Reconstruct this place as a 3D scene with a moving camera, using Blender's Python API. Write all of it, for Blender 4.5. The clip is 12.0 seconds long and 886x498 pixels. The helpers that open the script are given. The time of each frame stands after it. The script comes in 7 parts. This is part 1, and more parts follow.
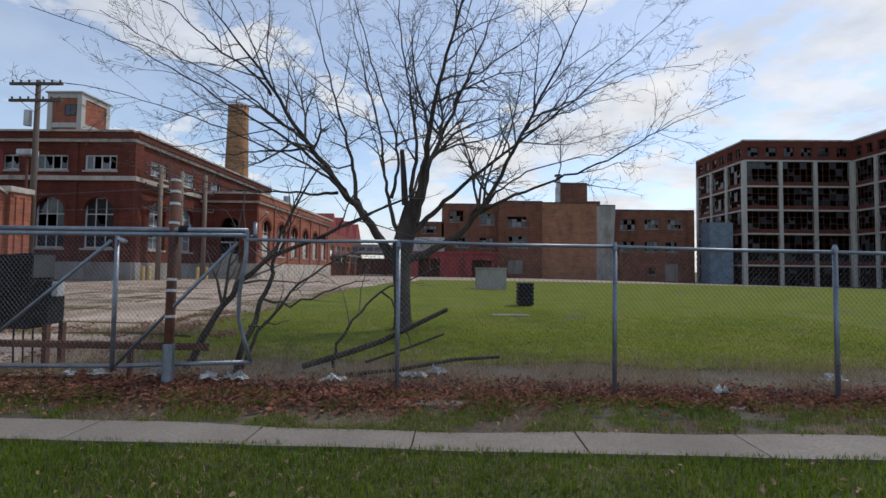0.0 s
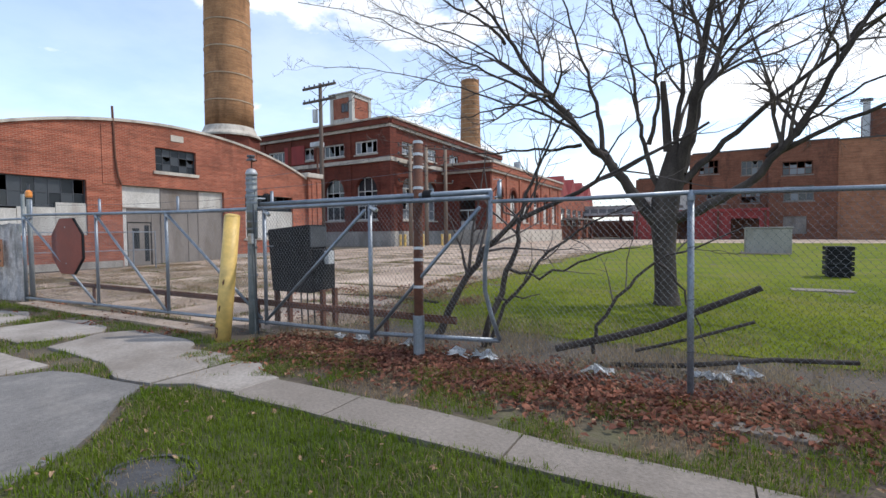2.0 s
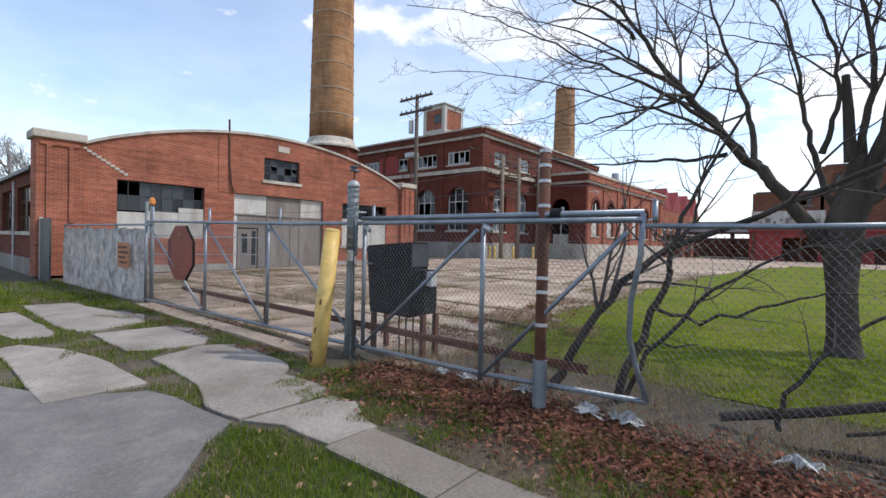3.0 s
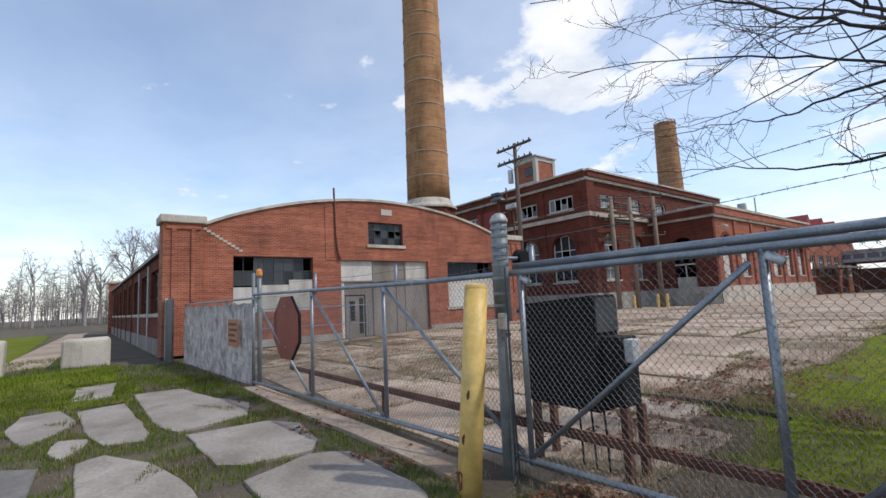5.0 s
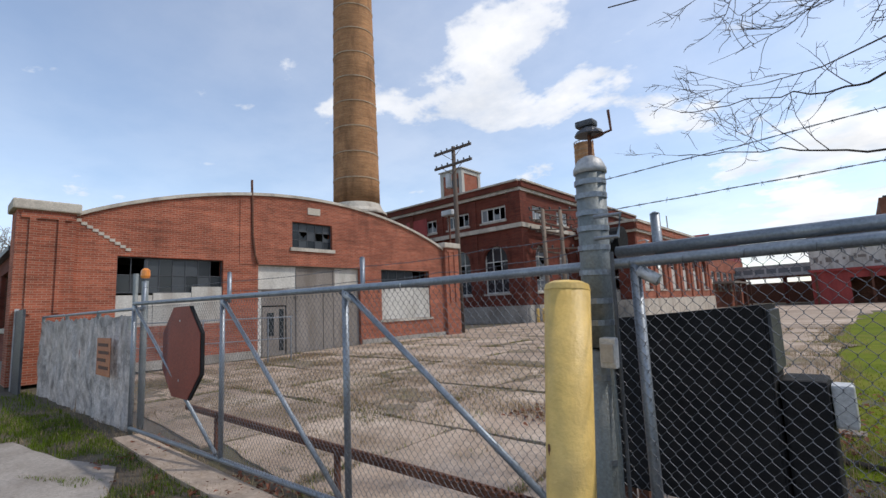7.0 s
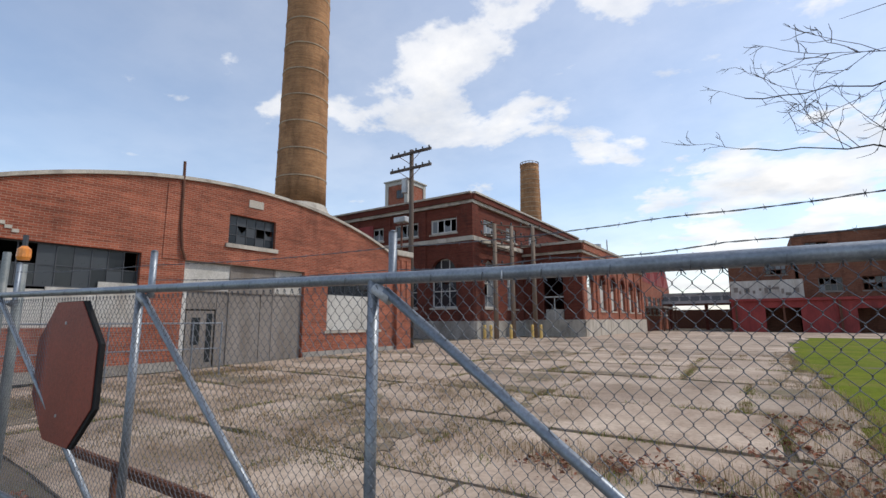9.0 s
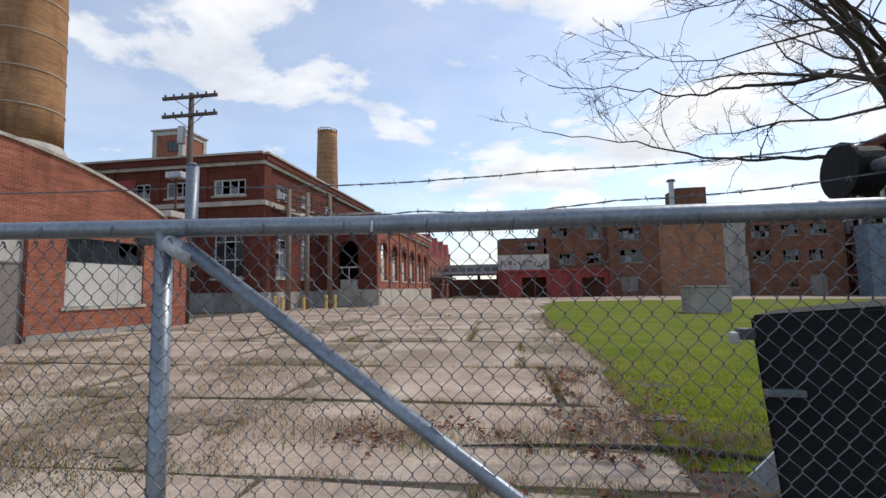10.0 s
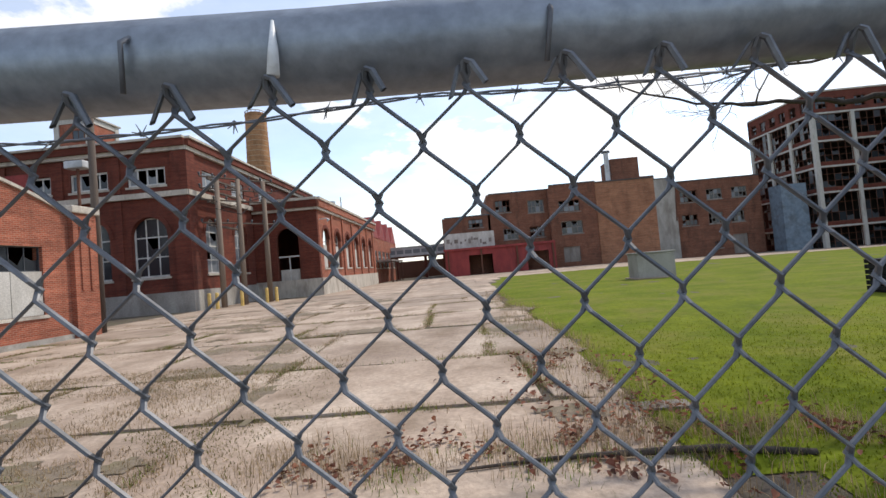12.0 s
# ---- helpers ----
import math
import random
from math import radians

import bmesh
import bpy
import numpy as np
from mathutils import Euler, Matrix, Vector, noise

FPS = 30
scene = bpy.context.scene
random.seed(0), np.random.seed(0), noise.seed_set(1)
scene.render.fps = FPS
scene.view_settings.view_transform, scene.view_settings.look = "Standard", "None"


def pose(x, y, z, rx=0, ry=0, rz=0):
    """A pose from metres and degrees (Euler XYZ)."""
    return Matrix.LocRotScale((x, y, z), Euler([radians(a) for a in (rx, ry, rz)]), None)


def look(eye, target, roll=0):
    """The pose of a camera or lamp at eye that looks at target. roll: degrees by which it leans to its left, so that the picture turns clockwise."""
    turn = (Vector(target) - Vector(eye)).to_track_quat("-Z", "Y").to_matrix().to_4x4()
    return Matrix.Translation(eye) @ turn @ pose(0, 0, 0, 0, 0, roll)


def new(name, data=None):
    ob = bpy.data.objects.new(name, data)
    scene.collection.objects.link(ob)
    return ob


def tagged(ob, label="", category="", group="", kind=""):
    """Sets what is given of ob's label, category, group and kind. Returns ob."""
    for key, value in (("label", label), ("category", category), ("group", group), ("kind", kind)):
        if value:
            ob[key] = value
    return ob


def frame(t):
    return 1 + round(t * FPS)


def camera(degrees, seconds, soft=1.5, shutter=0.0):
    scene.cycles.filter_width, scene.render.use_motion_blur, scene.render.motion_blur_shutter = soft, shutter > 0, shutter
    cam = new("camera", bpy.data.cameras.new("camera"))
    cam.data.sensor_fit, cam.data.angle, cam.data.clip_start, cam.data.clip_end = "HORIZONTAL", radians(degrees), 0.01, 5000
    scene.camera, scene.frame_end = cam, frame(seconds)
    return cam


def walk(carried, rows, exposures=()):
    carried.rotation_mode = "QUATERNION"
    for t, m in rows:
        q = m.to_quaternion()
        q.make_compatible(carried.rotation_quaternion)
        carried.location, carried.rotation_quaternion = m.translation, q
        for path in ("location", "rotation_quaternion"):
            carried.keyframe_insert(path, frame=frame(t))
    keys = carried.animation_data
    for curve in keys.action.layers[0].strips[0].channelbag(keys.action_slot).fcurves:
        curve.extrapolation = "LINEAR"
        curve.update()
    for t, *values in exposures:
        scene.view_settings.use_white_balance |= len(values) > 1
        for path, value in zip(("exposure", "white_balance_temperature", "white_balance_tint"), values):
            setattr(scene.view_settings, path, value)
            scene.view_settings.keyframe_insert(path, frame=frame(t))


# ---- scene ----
cam = camera(87.5, 12.0)
PATH = [
    (0, (0.43, -0.626, 1.402), (0.37, 1.372, 1.486), 0.8),
    (0.5, (0.508, -0.604, 1.404), (0.132, 1.358, 1.482), -0.6),
    (1, (0.138, -0.481, 1.398), (-0.511, 1.41, 1.425), -2.1),
    (1.5, (-0.057, -0.07, 1.308), (-0.777, 1.796, 1.276), -1.3),
    (2, (-0.232, 0.544, 1.405), (-1.216, 2.283, 1.332), -0.6),
    (2.5, (-0.645, 0.831, 1.559), (-1.75, 2.497, 1.563), 0.0),
    (3, (-1.092, 1.111, 1.569), (-2.378, 2.642, 1.537), 1.3),
    (3.5, (-1.533, 1.361, 1.665), (-2.946, 2.773, 1.76), -0.4),
    (5.5, (-3.786, 2.287, 1.553), (-5.356, 3.507, 1.771), -2.7),
    (6, (-4.403, 2.462, 1.588), (-5.941, 3.722, 1.802), -3.2),
    (6.5, (-4.917, 2.7, 1.592), (-6.317, 4.113, 1.802), -1.9),
    (7, (-5.463, 2.982, 1.609), (-6.788, 4.459, 1.863), -2.6),
    (9, (-7.313, 3.73, 1.613), (-8.421, 5.367, 1.918), -0.2),
    (9.5, (-7.61, 3.903, 1.645), (-8.369, 5.732, 1.923), -1.1),
    (10, (-7.77, 4.1, 1.605), (-8.074, 6.069, 1.775), -1.0),
    (10.5, (-7.891, 4.453, 1.597), (-8.134, 6.434, 1.731), -3.1),
    (11, (-8.07, 4.77, 1.646), (-8.096, 6.766, 1.774), -3.2),
    (11.5, (-8.107, 4.938, 1.613), (-8.146, 6.934, 1.722), -3.9),
    (12, (-8.111, 5.232, 1.660), (-8.181, 7.23, 1.737), -5.0),
]
walk(cam, [(t, look(eye, target, roll)) for t, eye, target, roll in PATH],
     [(0, -0.47, 6500, 10), (0.5, -0.46, 6500, 10), (1.0, -0.36, 6500, 10), (1.5, 0.26, 6500, 10), (2.0, 0.24, 6500, 10), (3.5, 0.05, 6600, 10), (5.5, -0.12, 6650, 10), (9, -0.2, 6750, 10), (9.5, -0.26, 6750, 10), (10, -0.2, 6720, 10), (10.5, -0.15, 6700, 10), (11.0, -0.05, 6700, 10), (11.5, -0.06, 6700, 10), (12, 0.18, 7000, 11)])

# ---- world, sun ----
SUN_EL, SUN_AZ = 52.0, 52.0   # azimuth from +y towards +x
sun_dir = Vector((math.sin(radians(SUN_AZ)) * math.cos(radians(SUN_EL)), math.cos(radians(SUN_AZ)) * math.cos(radians(SUN_EL)), math.sin(radians(SUN_EL))))
world = bpy.data.worlds.new("world")
scene.world = world
world.use_nodes = True


def nodes_of(tree):
    tree.nodes.clear()

    def add(kind, **values):
        n = tree.nodes.new(kind)
        for k, v in values.items():
            n.inputs[k.replace("_", " ")].default_value = v
        return n
    return add


def link(tree, a, b):
    tree.links.new(a, b)


def ramp(add, tree, source, stops, interpolation="LINEAR"):
    n = add("ShaderNodeValToRGB")
    n.color_ramp.interpolation = interpolation
    e = n.color_ramp.elements
    while len(e) < len(stops):
        e.new(0.5)
    for el, (p, c) in zip(e, stops):
        el.position = p
        el.color = (*c, 1) if len(c) == 3 else c
    link(tree, source, n.inputs["Fac"])
    return n.outputs["Color"]


def build_world():
    t = world.node_tree
    add = nodes_of(t)
    out = add("ShaderNodeOutputWorld")
    bg = add("ShaderNodeBackground", Strength=0.12)
    sky = add("ShaderNodeTexSky")
    sky.sky_type, sky.sun_disc = "NISHITA", False
    sky.sun_elevation, sky.sun_rotation = radians(SUN_EL), radians(SUN_AZ)
    sky.air_density, sky.dust_density, sky.ozone_density = 1.0, 0.6, 2.0
    co = add("ShaderNodeTexCoord")
    sep = add("ShaderNodeSeparateXYZ")
    link(t, co.outputs["Generated"], sep.inputs[0])
    up = add("ShaderNodeMath")
    up.operation = "ADD"
    up.inputs[1].default_value = 0.16
    link(t, sep.outputs["Z"], up.inputs[0])
    comb = add("ShaderNodeCombineXYZ")
    for i, axis in enumerate("XY"):
        d = add("ShaderNodeMath")
        d.operation = "DIVIDE"
        link(t, sep.outputs[axis], d.inputs[0])
        link(t, up.outputs[0], d.inputs[1])
        link(t, d.outputs[0], comb.inputs[i])
    big = add("ShaderNodeTexNoise", Scale=1.5, Detail=12.0, Roughness=0.58)
    big.inputs["Distortion"].default_value = 0.15
    move = add("ShaderNodeVectorMath")
    move.operation = "ADD"
    move.inputs[1].default_value = (3.1, 7.3, 0.0)
    link(t, comb.outputs[0], move.inputs[0])
    link(t, move.outputs[0], big.inputs["Vector"])
    # more cumulus to the north than to the west
    bias = add("ShaderNodeMath")
    bias.operation = "MULTIPLY_ADD"
    bias.inputs[1].default_value = 0.10
    link(t, sep.outputs["Y"], bias.inputs[0])
    east = add("ShaderNodeMath")
    east.operation = "MULTIPLY_ADD"
    east.inputs[1].default_value = 0.06
    link(t, sep.outputs["X"], east.inputs[0])
    link(t, big.outputs["Fac"], east.inputs[2])
    link(t, east.outputs[0], bias.inputs[2])
    cover = add("ShaderNodeMath")
    cover.operation = "SUBTRACT"
    cover.inputs[1].default_value = 0.078
    link(t, bias.outputs[0], cover.inputs[0])
    mask = ramp(add, t, cover.outputs[0], [(0.50, (0, 0, 0)), (0.555, (0.75, 0.75, 0.75)), (0.66, (1, 1, 1))])
    thin = add("ShaderNodeTexNoise", Scale=0.5, Detail=4.0, Roughness=0.5)
    link(t, move.outputs[0], thin.inputs["Vector"])
    veil = ramp(add, t, thin.outputs["Fac"], [(0.35, (0.12, 0.12, 0.12)), (0.75, (0.42, 0.42, 0.42))])
    both = add("ShaderNodeMix")
    both.data_type, both.blend_type = "RGBA", "LIGHTEN"
    both.inputs["Factor"].default_value = 1.0
    link(t, mask, both.inputs["A"])
    link(t, veil, both.inputs["B"])
    # haze whitens the sky low down
    low = ramp(add, t, sep.outputs["Z"], [(0.0, (0.5, 0.5, 0.5)), (0.18, (0.0, 0.0, 0.0))])
    haze = add("ShaderNodeMix")
    haze.data_type, haze.blend_type = "RGBA", "SCREEN"
    haze.inputs["Factor"].default_value = 1.0
    link(t, both.outputs["Result"], haze.inputs["A"])
    link(t, low, haze.inputs["B"])
    shade = add("ShaderNodeTexNoise", Scale=2.6, Detail=6.0, Roughness=0.6)
    link(t, move.outputs[0], shade.inputs["Vector"])
    white = ramp(add, t, shade.outputs["Fac"], [(0.35, (7.4, 7.8, 8.5)), (0.6, (10.2, 10.3, 10.5))])
    mix = add("ShaderNodeMix")
    mix.data_type = "RGBA"
    link(t, haze.outputs["Result"], mix.inputs["Factor"])
    boost = add("ShaderNodeMix")
    boost.data_type, boost.blend_type = "RGBA", "MULTIPLY"
    boost.inputs["Factor"].default_value = 1.0
    boost.inputs["B"].default_value = (1.92, 1.92, 1.92, 1)
    link(t, sky.outputs[0], boost.inputs["A"])
    link(t, boost.outputs["Result"], mix.inputs["A"])
    link(t, white, mix.inputs["B"])
    link(t, mix.outputs["Result"], bg.inputs["Color"])
    link(t, bg.outputs[0], out.inputs[0])


build_world()
sun = new("sun", bpy.data.lights.new("sun", "SUN"))
sun.data.energy, sun.data.angle, sun.data.color = 2.6, radians(1.2), (1.0, 0.95, 0.88)
sun.matrix_world = look(sun_dir * 60, (0, 0, 0))

# ---- materials ----
def material(name, colours, scale=3.0, fine=40.0, rough=0.8, metal=0.0, bump=0.2, bump_scale=60.0, stain=0.0, stain_colour=(0.05, 0.04, 0.03), stain_scale=0.7, vary=0.0, island=False, spec=0.5, streak=1.0, thin=0.0):
    """Colours blended by a broad noise, broken by a fine one, with stains and relief."""
    m = bpy.data.materials.new(name)
    m.use_nodes = True
    t = m.node_tree
    add = nodes_of(t)
    out = add("ShaderNodeOutputMaterial")
    b = add("ShaderNodeBsdfPrincipled", Roughness=rough, Metallic=metal)
    b.inputs["Specular IOR Level"].default_value = spec
    co = add("ShaderNodeTexCoord")
    mp = add("ShaderNodeMapping")
    mp.inputs["Scale"].default_value = (1, 1, streak)
    link(t, co.outputs["Object"], mp.inputs[0])
    n1 = add("ShaderNodeTexNoise", Scale=scale, Detail=5.0, Roughness=0.6)
    n2 = add("ShaderNodeTexNoise", Scale=fine, Detail=3.0, Roughness=0.6)
    link(t, mp.outputs[0], n1.inputs["Vector"])
    link(t, co.outputs["Object"], n2.inputs["Vector"])
    k = len(colours)
    stops = [(0.3 + 0.4 * i / max(1, k - 1), c) for i, c in enumerate(colours)]
    c1 = ramp(add, t, n1.outputs["Fac"], stops)
    mul = add("ShaderNodeMix")
    mul.data_type, mul.blend_type = "RGBA", "MULTIPLY"
    mul.inputs["Factor"].default_value = 1.0
    link(t, c1, mul.inputs["A"])
    g = ramp(add, t, n2.outputs["Fac"], [(0.25, (0.72, 0.72, 0.72)), (0.75, (1.2, 1.2, 1.2))])
    link(t, g, mul.inputs["B"])
    col = mul.outputs["Result"]
    if vary:
        src = add("ShaderNodeNewGeometry").outputs["Random Per Island"] if island else add("ShaderNodeObjectInfo").outputs["Random"]
        v = ramp(add, t, src, [(0.0, (1 - vary,) * 3), (1.0, (1 + vary,) * 3)])
        mv = add("ShaderNodeMix")
        mv.data_type, mv.blend_type = "RGBA", "MULTIPLY"
        mv.inputs["Factor"].default_value = 1.0
        link(t, col, mv.inputs["A"])
        link(t, v, mv.inputs["B"])
        col = mv.outputs["Result"]
    if stain:
        n3 = add("ShaderNodeTexNoise", Scale=stain_scale, Detail=7.0, Roughness=0.68)
        link(t, mp.outputs[0], n3.inputs["Vector"])
        f = ramp(add, t, n3.outputs["Fac"], [(0.48, (0, 0, 0)), (0.66, (stain,) * 3)])
        ms = add("ShaderNodeMix")
        ms.data_type = "RGBA"
        link(t, f, ms.inputs["Factor"])
        link(t, col, ms.inputs["A"])
        ms.inputs["B"].default_value = (*stain_colour, 1)
        col = ms.outputs["Result"]
    link(t, col, b.inputs["Base Color"])
    if bump:
        n4 = add("ShaderNodeTexNoise", Scale=bump_scale, Detail=4.0)
        link(t, co.outputs["Object"], n4.inputs["Vector"])
        bp = add("ShaderNodeBump", Strength=bump, Distance=0.02)
        link(t, n4.outputs["Fac"], bp.inputs["Height"])
        link(t, bp.outputs[0], b.inputs["Normal"])
    surface = b.outputs[0]
    if thin:
        # light passes through blades and leaves
        tr = add("ShaderNodeBsdfTranslucent")
        link(t, col, tr.inputs["Color"])
        mt = add("ShaderNodeMixShader", Fac=thin)
        link(t, b.outputs[0], mt.inputs[1])
        link(t, tr.outputs[0], mt.inputs[2])
        surface = mt.outputs[0]
    link(t, surface, out.inputs[0])
    return m


def brick_material(name, c1, c2, mortar, axis="y", stain=0.4, stain_colour=(0.03, 0.02, 0.018), size=1.0):
    """Running-bond brickwork 0.21 x 0.075 m on a wall that runs along x or y."""
    m = bpy.data.materials.new(name)
    m.use_nodes = True
    t = m.node_tree
    add = nodes_of(t)
    out = add("ShaderNodeOutputMaterial")
    b = add("ShaderNodeBsdfPrincipled", Roughness=0.9)
    b.inputs["Specular IOR Level"].default_value = 0.2
    co = add("ShaderNodeTexCoord")
    sep = add("ShaderNodeSeparateXYZ")
    link(t, co.outputs["Object"], sep.inputs[0])
    su = add("ShaderNodeMath")
    su.operation = "ADD"
    link(t, sep.outputs["X"], su.inputs[0])
    link(t, sep.outputs["Y"], su.inputs[1])
    comb = add("ShaderNodeCombineXYZ")
    link(t, su.outputs[0], comb.inputs[0])
    link(t, sep.outputs["Z"], comb.inputs[1])
    br = add("ShaderNodeTexBrick", Scale=1.0)
    br.inputs["Color1"].default_value = (*c1, 1)
    br.inputs["Color2"].default_value = (*c2, 1)
    br.inputs["Mortar"].default_value = (*mortar, 1)
    br.inputs["Mortar Size"].default_value = 0.009
    br.inputs["Bias"].default_value = -0.1
    br.inputs["Brick Width"].default_value = 0.22 * size
    br.inputs["Row Height"].default_value = 0.075 * size
    link(t, comb.outputs[0], br.inputs["Vector"])
    n1 = add("ShaderNodeTexNoise", Scale=0.45, Detail=8.0, Roughness=0.65)
    link(t, co.outputs["Object"], n1.inputs["Vector"])
    tone = ramp(add, t, n1.outputs["Fac"], [(0.3, (0.72, 0.7, 0.7)), (0.7, (1.2, 1.18, 1.15))])
    mul = add("ShaderNodeMix")
    mul.data_type, mul.blend_type = "RGBA", "MULTIPLY"
    mul.inputs["Factor"].default_value = 1.0
    link(t, br.outputs["Color"], mul.inputs["A"])
    link(t, tone, mul.inputs["B"])
    # courses of uneven tone
    mc = add("ShaderNodeMapping")
    mc.inputs["Scale"].default_value = (0.5, 0.5, 7.0)
    link(t, co.outputs["Object"], mc.inputs[0])
    nc = add("ShaderNodeTexNoise", Scale=1.0, Detail=4.0, Roughness=0.7)
    link(t, mc.outputs[0], nc.inputs["Vector"])
    course = ramp(add, t, nc.outputs["Fac"], [(0.32, (0.74, 0.74, 0.74)), (0.5, (1.0, 1.0, 1.0)), (0.7, (1.28, 1.26, 1.24))])
    mul2 = add("ShaderNodeMix")
    mul2.data_type, mul2.blend_type = "RGBA", "MULTIPLY"
    mul2.inputs["Factor"].default_value = 1.0
    link(t, mul.outputs["Result"], mul2.inputs["A"])
    link(t, course, mul2.inputs["B"])
    mul = mul2
    mp = add("ShaderNodeMapping")
    mp.inputs["Scale"].default_value = (1.0, 1.0, 0.25)
    link(t, co.outputs["Object"], mp.inputs[0])
    n2 = add("ShaderNodeTexNoise", Scale=0.9, Detail=8.0, Roughness=0.7)
    link(t, mp.outputs[0], n2.inputs["Vector"])
    f = ramp(add, t, n2.outputs["Fac"], [(0.5, (0, 0, 0)), (0.72, (stain,) * 3)])
    ms = add("ShaderNodeMix")
    ms.data_type = "RGBA"
    link(t, f, ms.inputs["Factor"])
    link(t, mul.outputs["Result"], ms.inputs["A"])
    ms.inputs["B"].default_value = (*stain_colour, 1)
    link(t, ms.outputs["Result"], b.inputs["Base Color"])
    bp = add("ShaderNodeBump", Strength=0.5, Distance=0.01)
    bp.invert = True
    link(t, br.outputs["Fac"], bp.inputs["Height"])
    link(t, bp.outputs[0], b.inputs["Normal"])
    link(t, b.outputs[0], out.inputs[0])
    return m


def glass_material(name, tint=(0.02, 0.025, 0.03), rough=0.12):
    m = bpy.data.materials.new(name)
    m.use_nodes = True
    b = m.node_tree.nodes["Principled BSDF"]
    b.inputs["Base Color"].default_value = (*tint, 1)
    b.inputs["Roughness"].default_value = rough
    b.inputs["Specular IOR Level"].default_value = 0.6
    t = m.node_tree
    n = t.nodes.new("ShaderNodeTexNoise")
    n.inputs["Scale"].default_value = 3.0
    r = t.nodes.new("ShaderNodeMapRange")
    r.inputs["To Min"].default_value, r.inputs["To Max"].default_value = rough * 0.6, rough * 3
    t.links.new(n.outputs["Fac"], r.inputs["Value"])
    t.links.new(r.outputs[0], b.inputs["Roughness"])
    return m


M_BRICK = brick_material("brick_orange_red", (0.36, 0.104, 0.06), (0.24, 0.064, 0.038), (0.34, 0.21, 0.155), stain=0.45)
# dark red brick, its colour lowered further to hold shade of sunless walls
M_BRICK_DARK_SHADED = brick_material("brick_dark_red_shaded", (0.17, 0.042, 0.028), (0.125, 0.032, 0.022), (0.12, 0.06, 0.045), stain=0.5)
M_BRICK_TAN = brick_material("brick_brown", (0.215, 0.088, 0.055), (0.155, 0.06, 0.038), (0.18, 0.11, 0.08), stain=0.6)
M_BRICK_PANEL = brick_material("brick_light_panel", (0.34, 0.155, 0.088), (0.28, 0.12, 0.068), (0.3, 0.19, 0.13), stain=0.35)
M_BRICK_STACK = brick_material("brick_buff", (0.43, 0.225, 0.105), (0.33, 0.16, 0.075), (0.36, 0.235, 0.14), stain=0.65, stain_colour=(0.1, 0.05, 0.028))
M_BAND = material("rust_stained_pale_band", [(0.36, 0.26, 0.17), (0.5, 0.4, 0.28)], 0.8, 10, 0.85, stain=0.5, stain_colour=(0.2, 0.11, 0.06), stain_scale=1.5)
M_STONE = material("limestone_trim", [(0.42, 0.38, 0.32), (0.56, 0.51, 0.44)], 1.2, 25, 0.85, stain=0.6, stain_colour=(0.16, 0.13, 0.11), stain_scale=1.1, streak=0.3)
M_CONC_FRAME = material("weathered_concrete", [(0.42, 0.4, 0.36), (0.58, 0.56, 0.51)], 0.8, 12, 0.9, stain=0.6, stain_colour=(0.2, 0.17, 0.14), stain_scale=0.8, streak=0.3)
M_BLOCK = material("grey_block", [(0.24, 0.225, 0.2), (0.4, 0.38, 0.345)], 0.9, 20, 0.9, stain=0.5, stain_colour=(0.15, 0.12, 0.095), streak=0.4)
M_GREY_BOARD = material("grey_painted_board", [(0.17, 0.148, 0.13), (0.27, 0.24, 0.215)], 1.0, 18, 0.85, stain=0.6, stain_colour=(0.12, 0.095, 0.075), stain_scale=1.2, streak=0.25)
M_WHITE_PANEL = material("chalky_white_panel", [(0.42, 0.405, 0.37), (0.6, 0.585, 0.545)], 1.5, 20, 0.8, stain=0.55, stain_colour=(0.24, 0.2, 0.16), streak=0.3)
M_WHITE_FRAME = material("flaking_white_paint", [(0.5, 0.5, 0.48), (0.66, 0.66, 0.63)], 3, 30, 0.75, stain=0.5, stain_colour=(0.2, 0.19, 0.17))
M_GLASS = glass_material("dirty_dark_glass")
# paler glass colours imitate panes that reflect the sky, strongly and faintly
M_GLASS_LIT = glass_material("glass_bright_sky_reflection", (0.16, 0.18, 0.2), 0.25)
M_GLASS_MID = glass_material("glass_faint_sky_reflection", (0.045, 0.052, 0.06), 0.2)
# near-black colour that stands in for the shade inside buildings
M_INNER_SHADE = material("painted_interior_shade", [(0.012, 0.011, 0.01), (0.03, 0.026, 0.022)], 0.8, 10, 0.95, bump=0)
M_ROOF = material("tar_roof", [(0.05, 0.05, 0.05), (0.09, 0.085, 0.08)], 1, 20, 0.95)
M_RED = material("faded_red_paint", [(0.22, 0.03, 0.03), (0.32, 0.05, 0.045)], 0.8, 15, 0.8, stain=0.5, stain_colour=(0.09, 0.02, 0.02), streak=0.3)
M_RUST = material("rusted_steel", [(0.09, 0.035, 0.022), (0.17, 0.07, 0.04)], 5, 60, 0.85, 0.1, stain=0.5, stain_colour=(0.05, 0.025, 0.02), stain_scale=3)
M_GALV = material("galvanised_steel", [(0.19, 0.22, 0.26), (0.3, 0.332, 0.37)], 5, 70, 0.44, 0.6, bump=0.06, stain=0.3, stain_colour=(0.15, 0.155, 0.16), stain_scale=4)
M_WIRE = material("galvanised_wire", [(0.1, 0.11, 0.125), (0.19, 0.2, 0.22)], 12, 90, 0.5, 0.4, bump=0.0, stain=0.35, stain_colour=(0.1, 0.08, 0.07), stain_scale=5, spec=0.3)
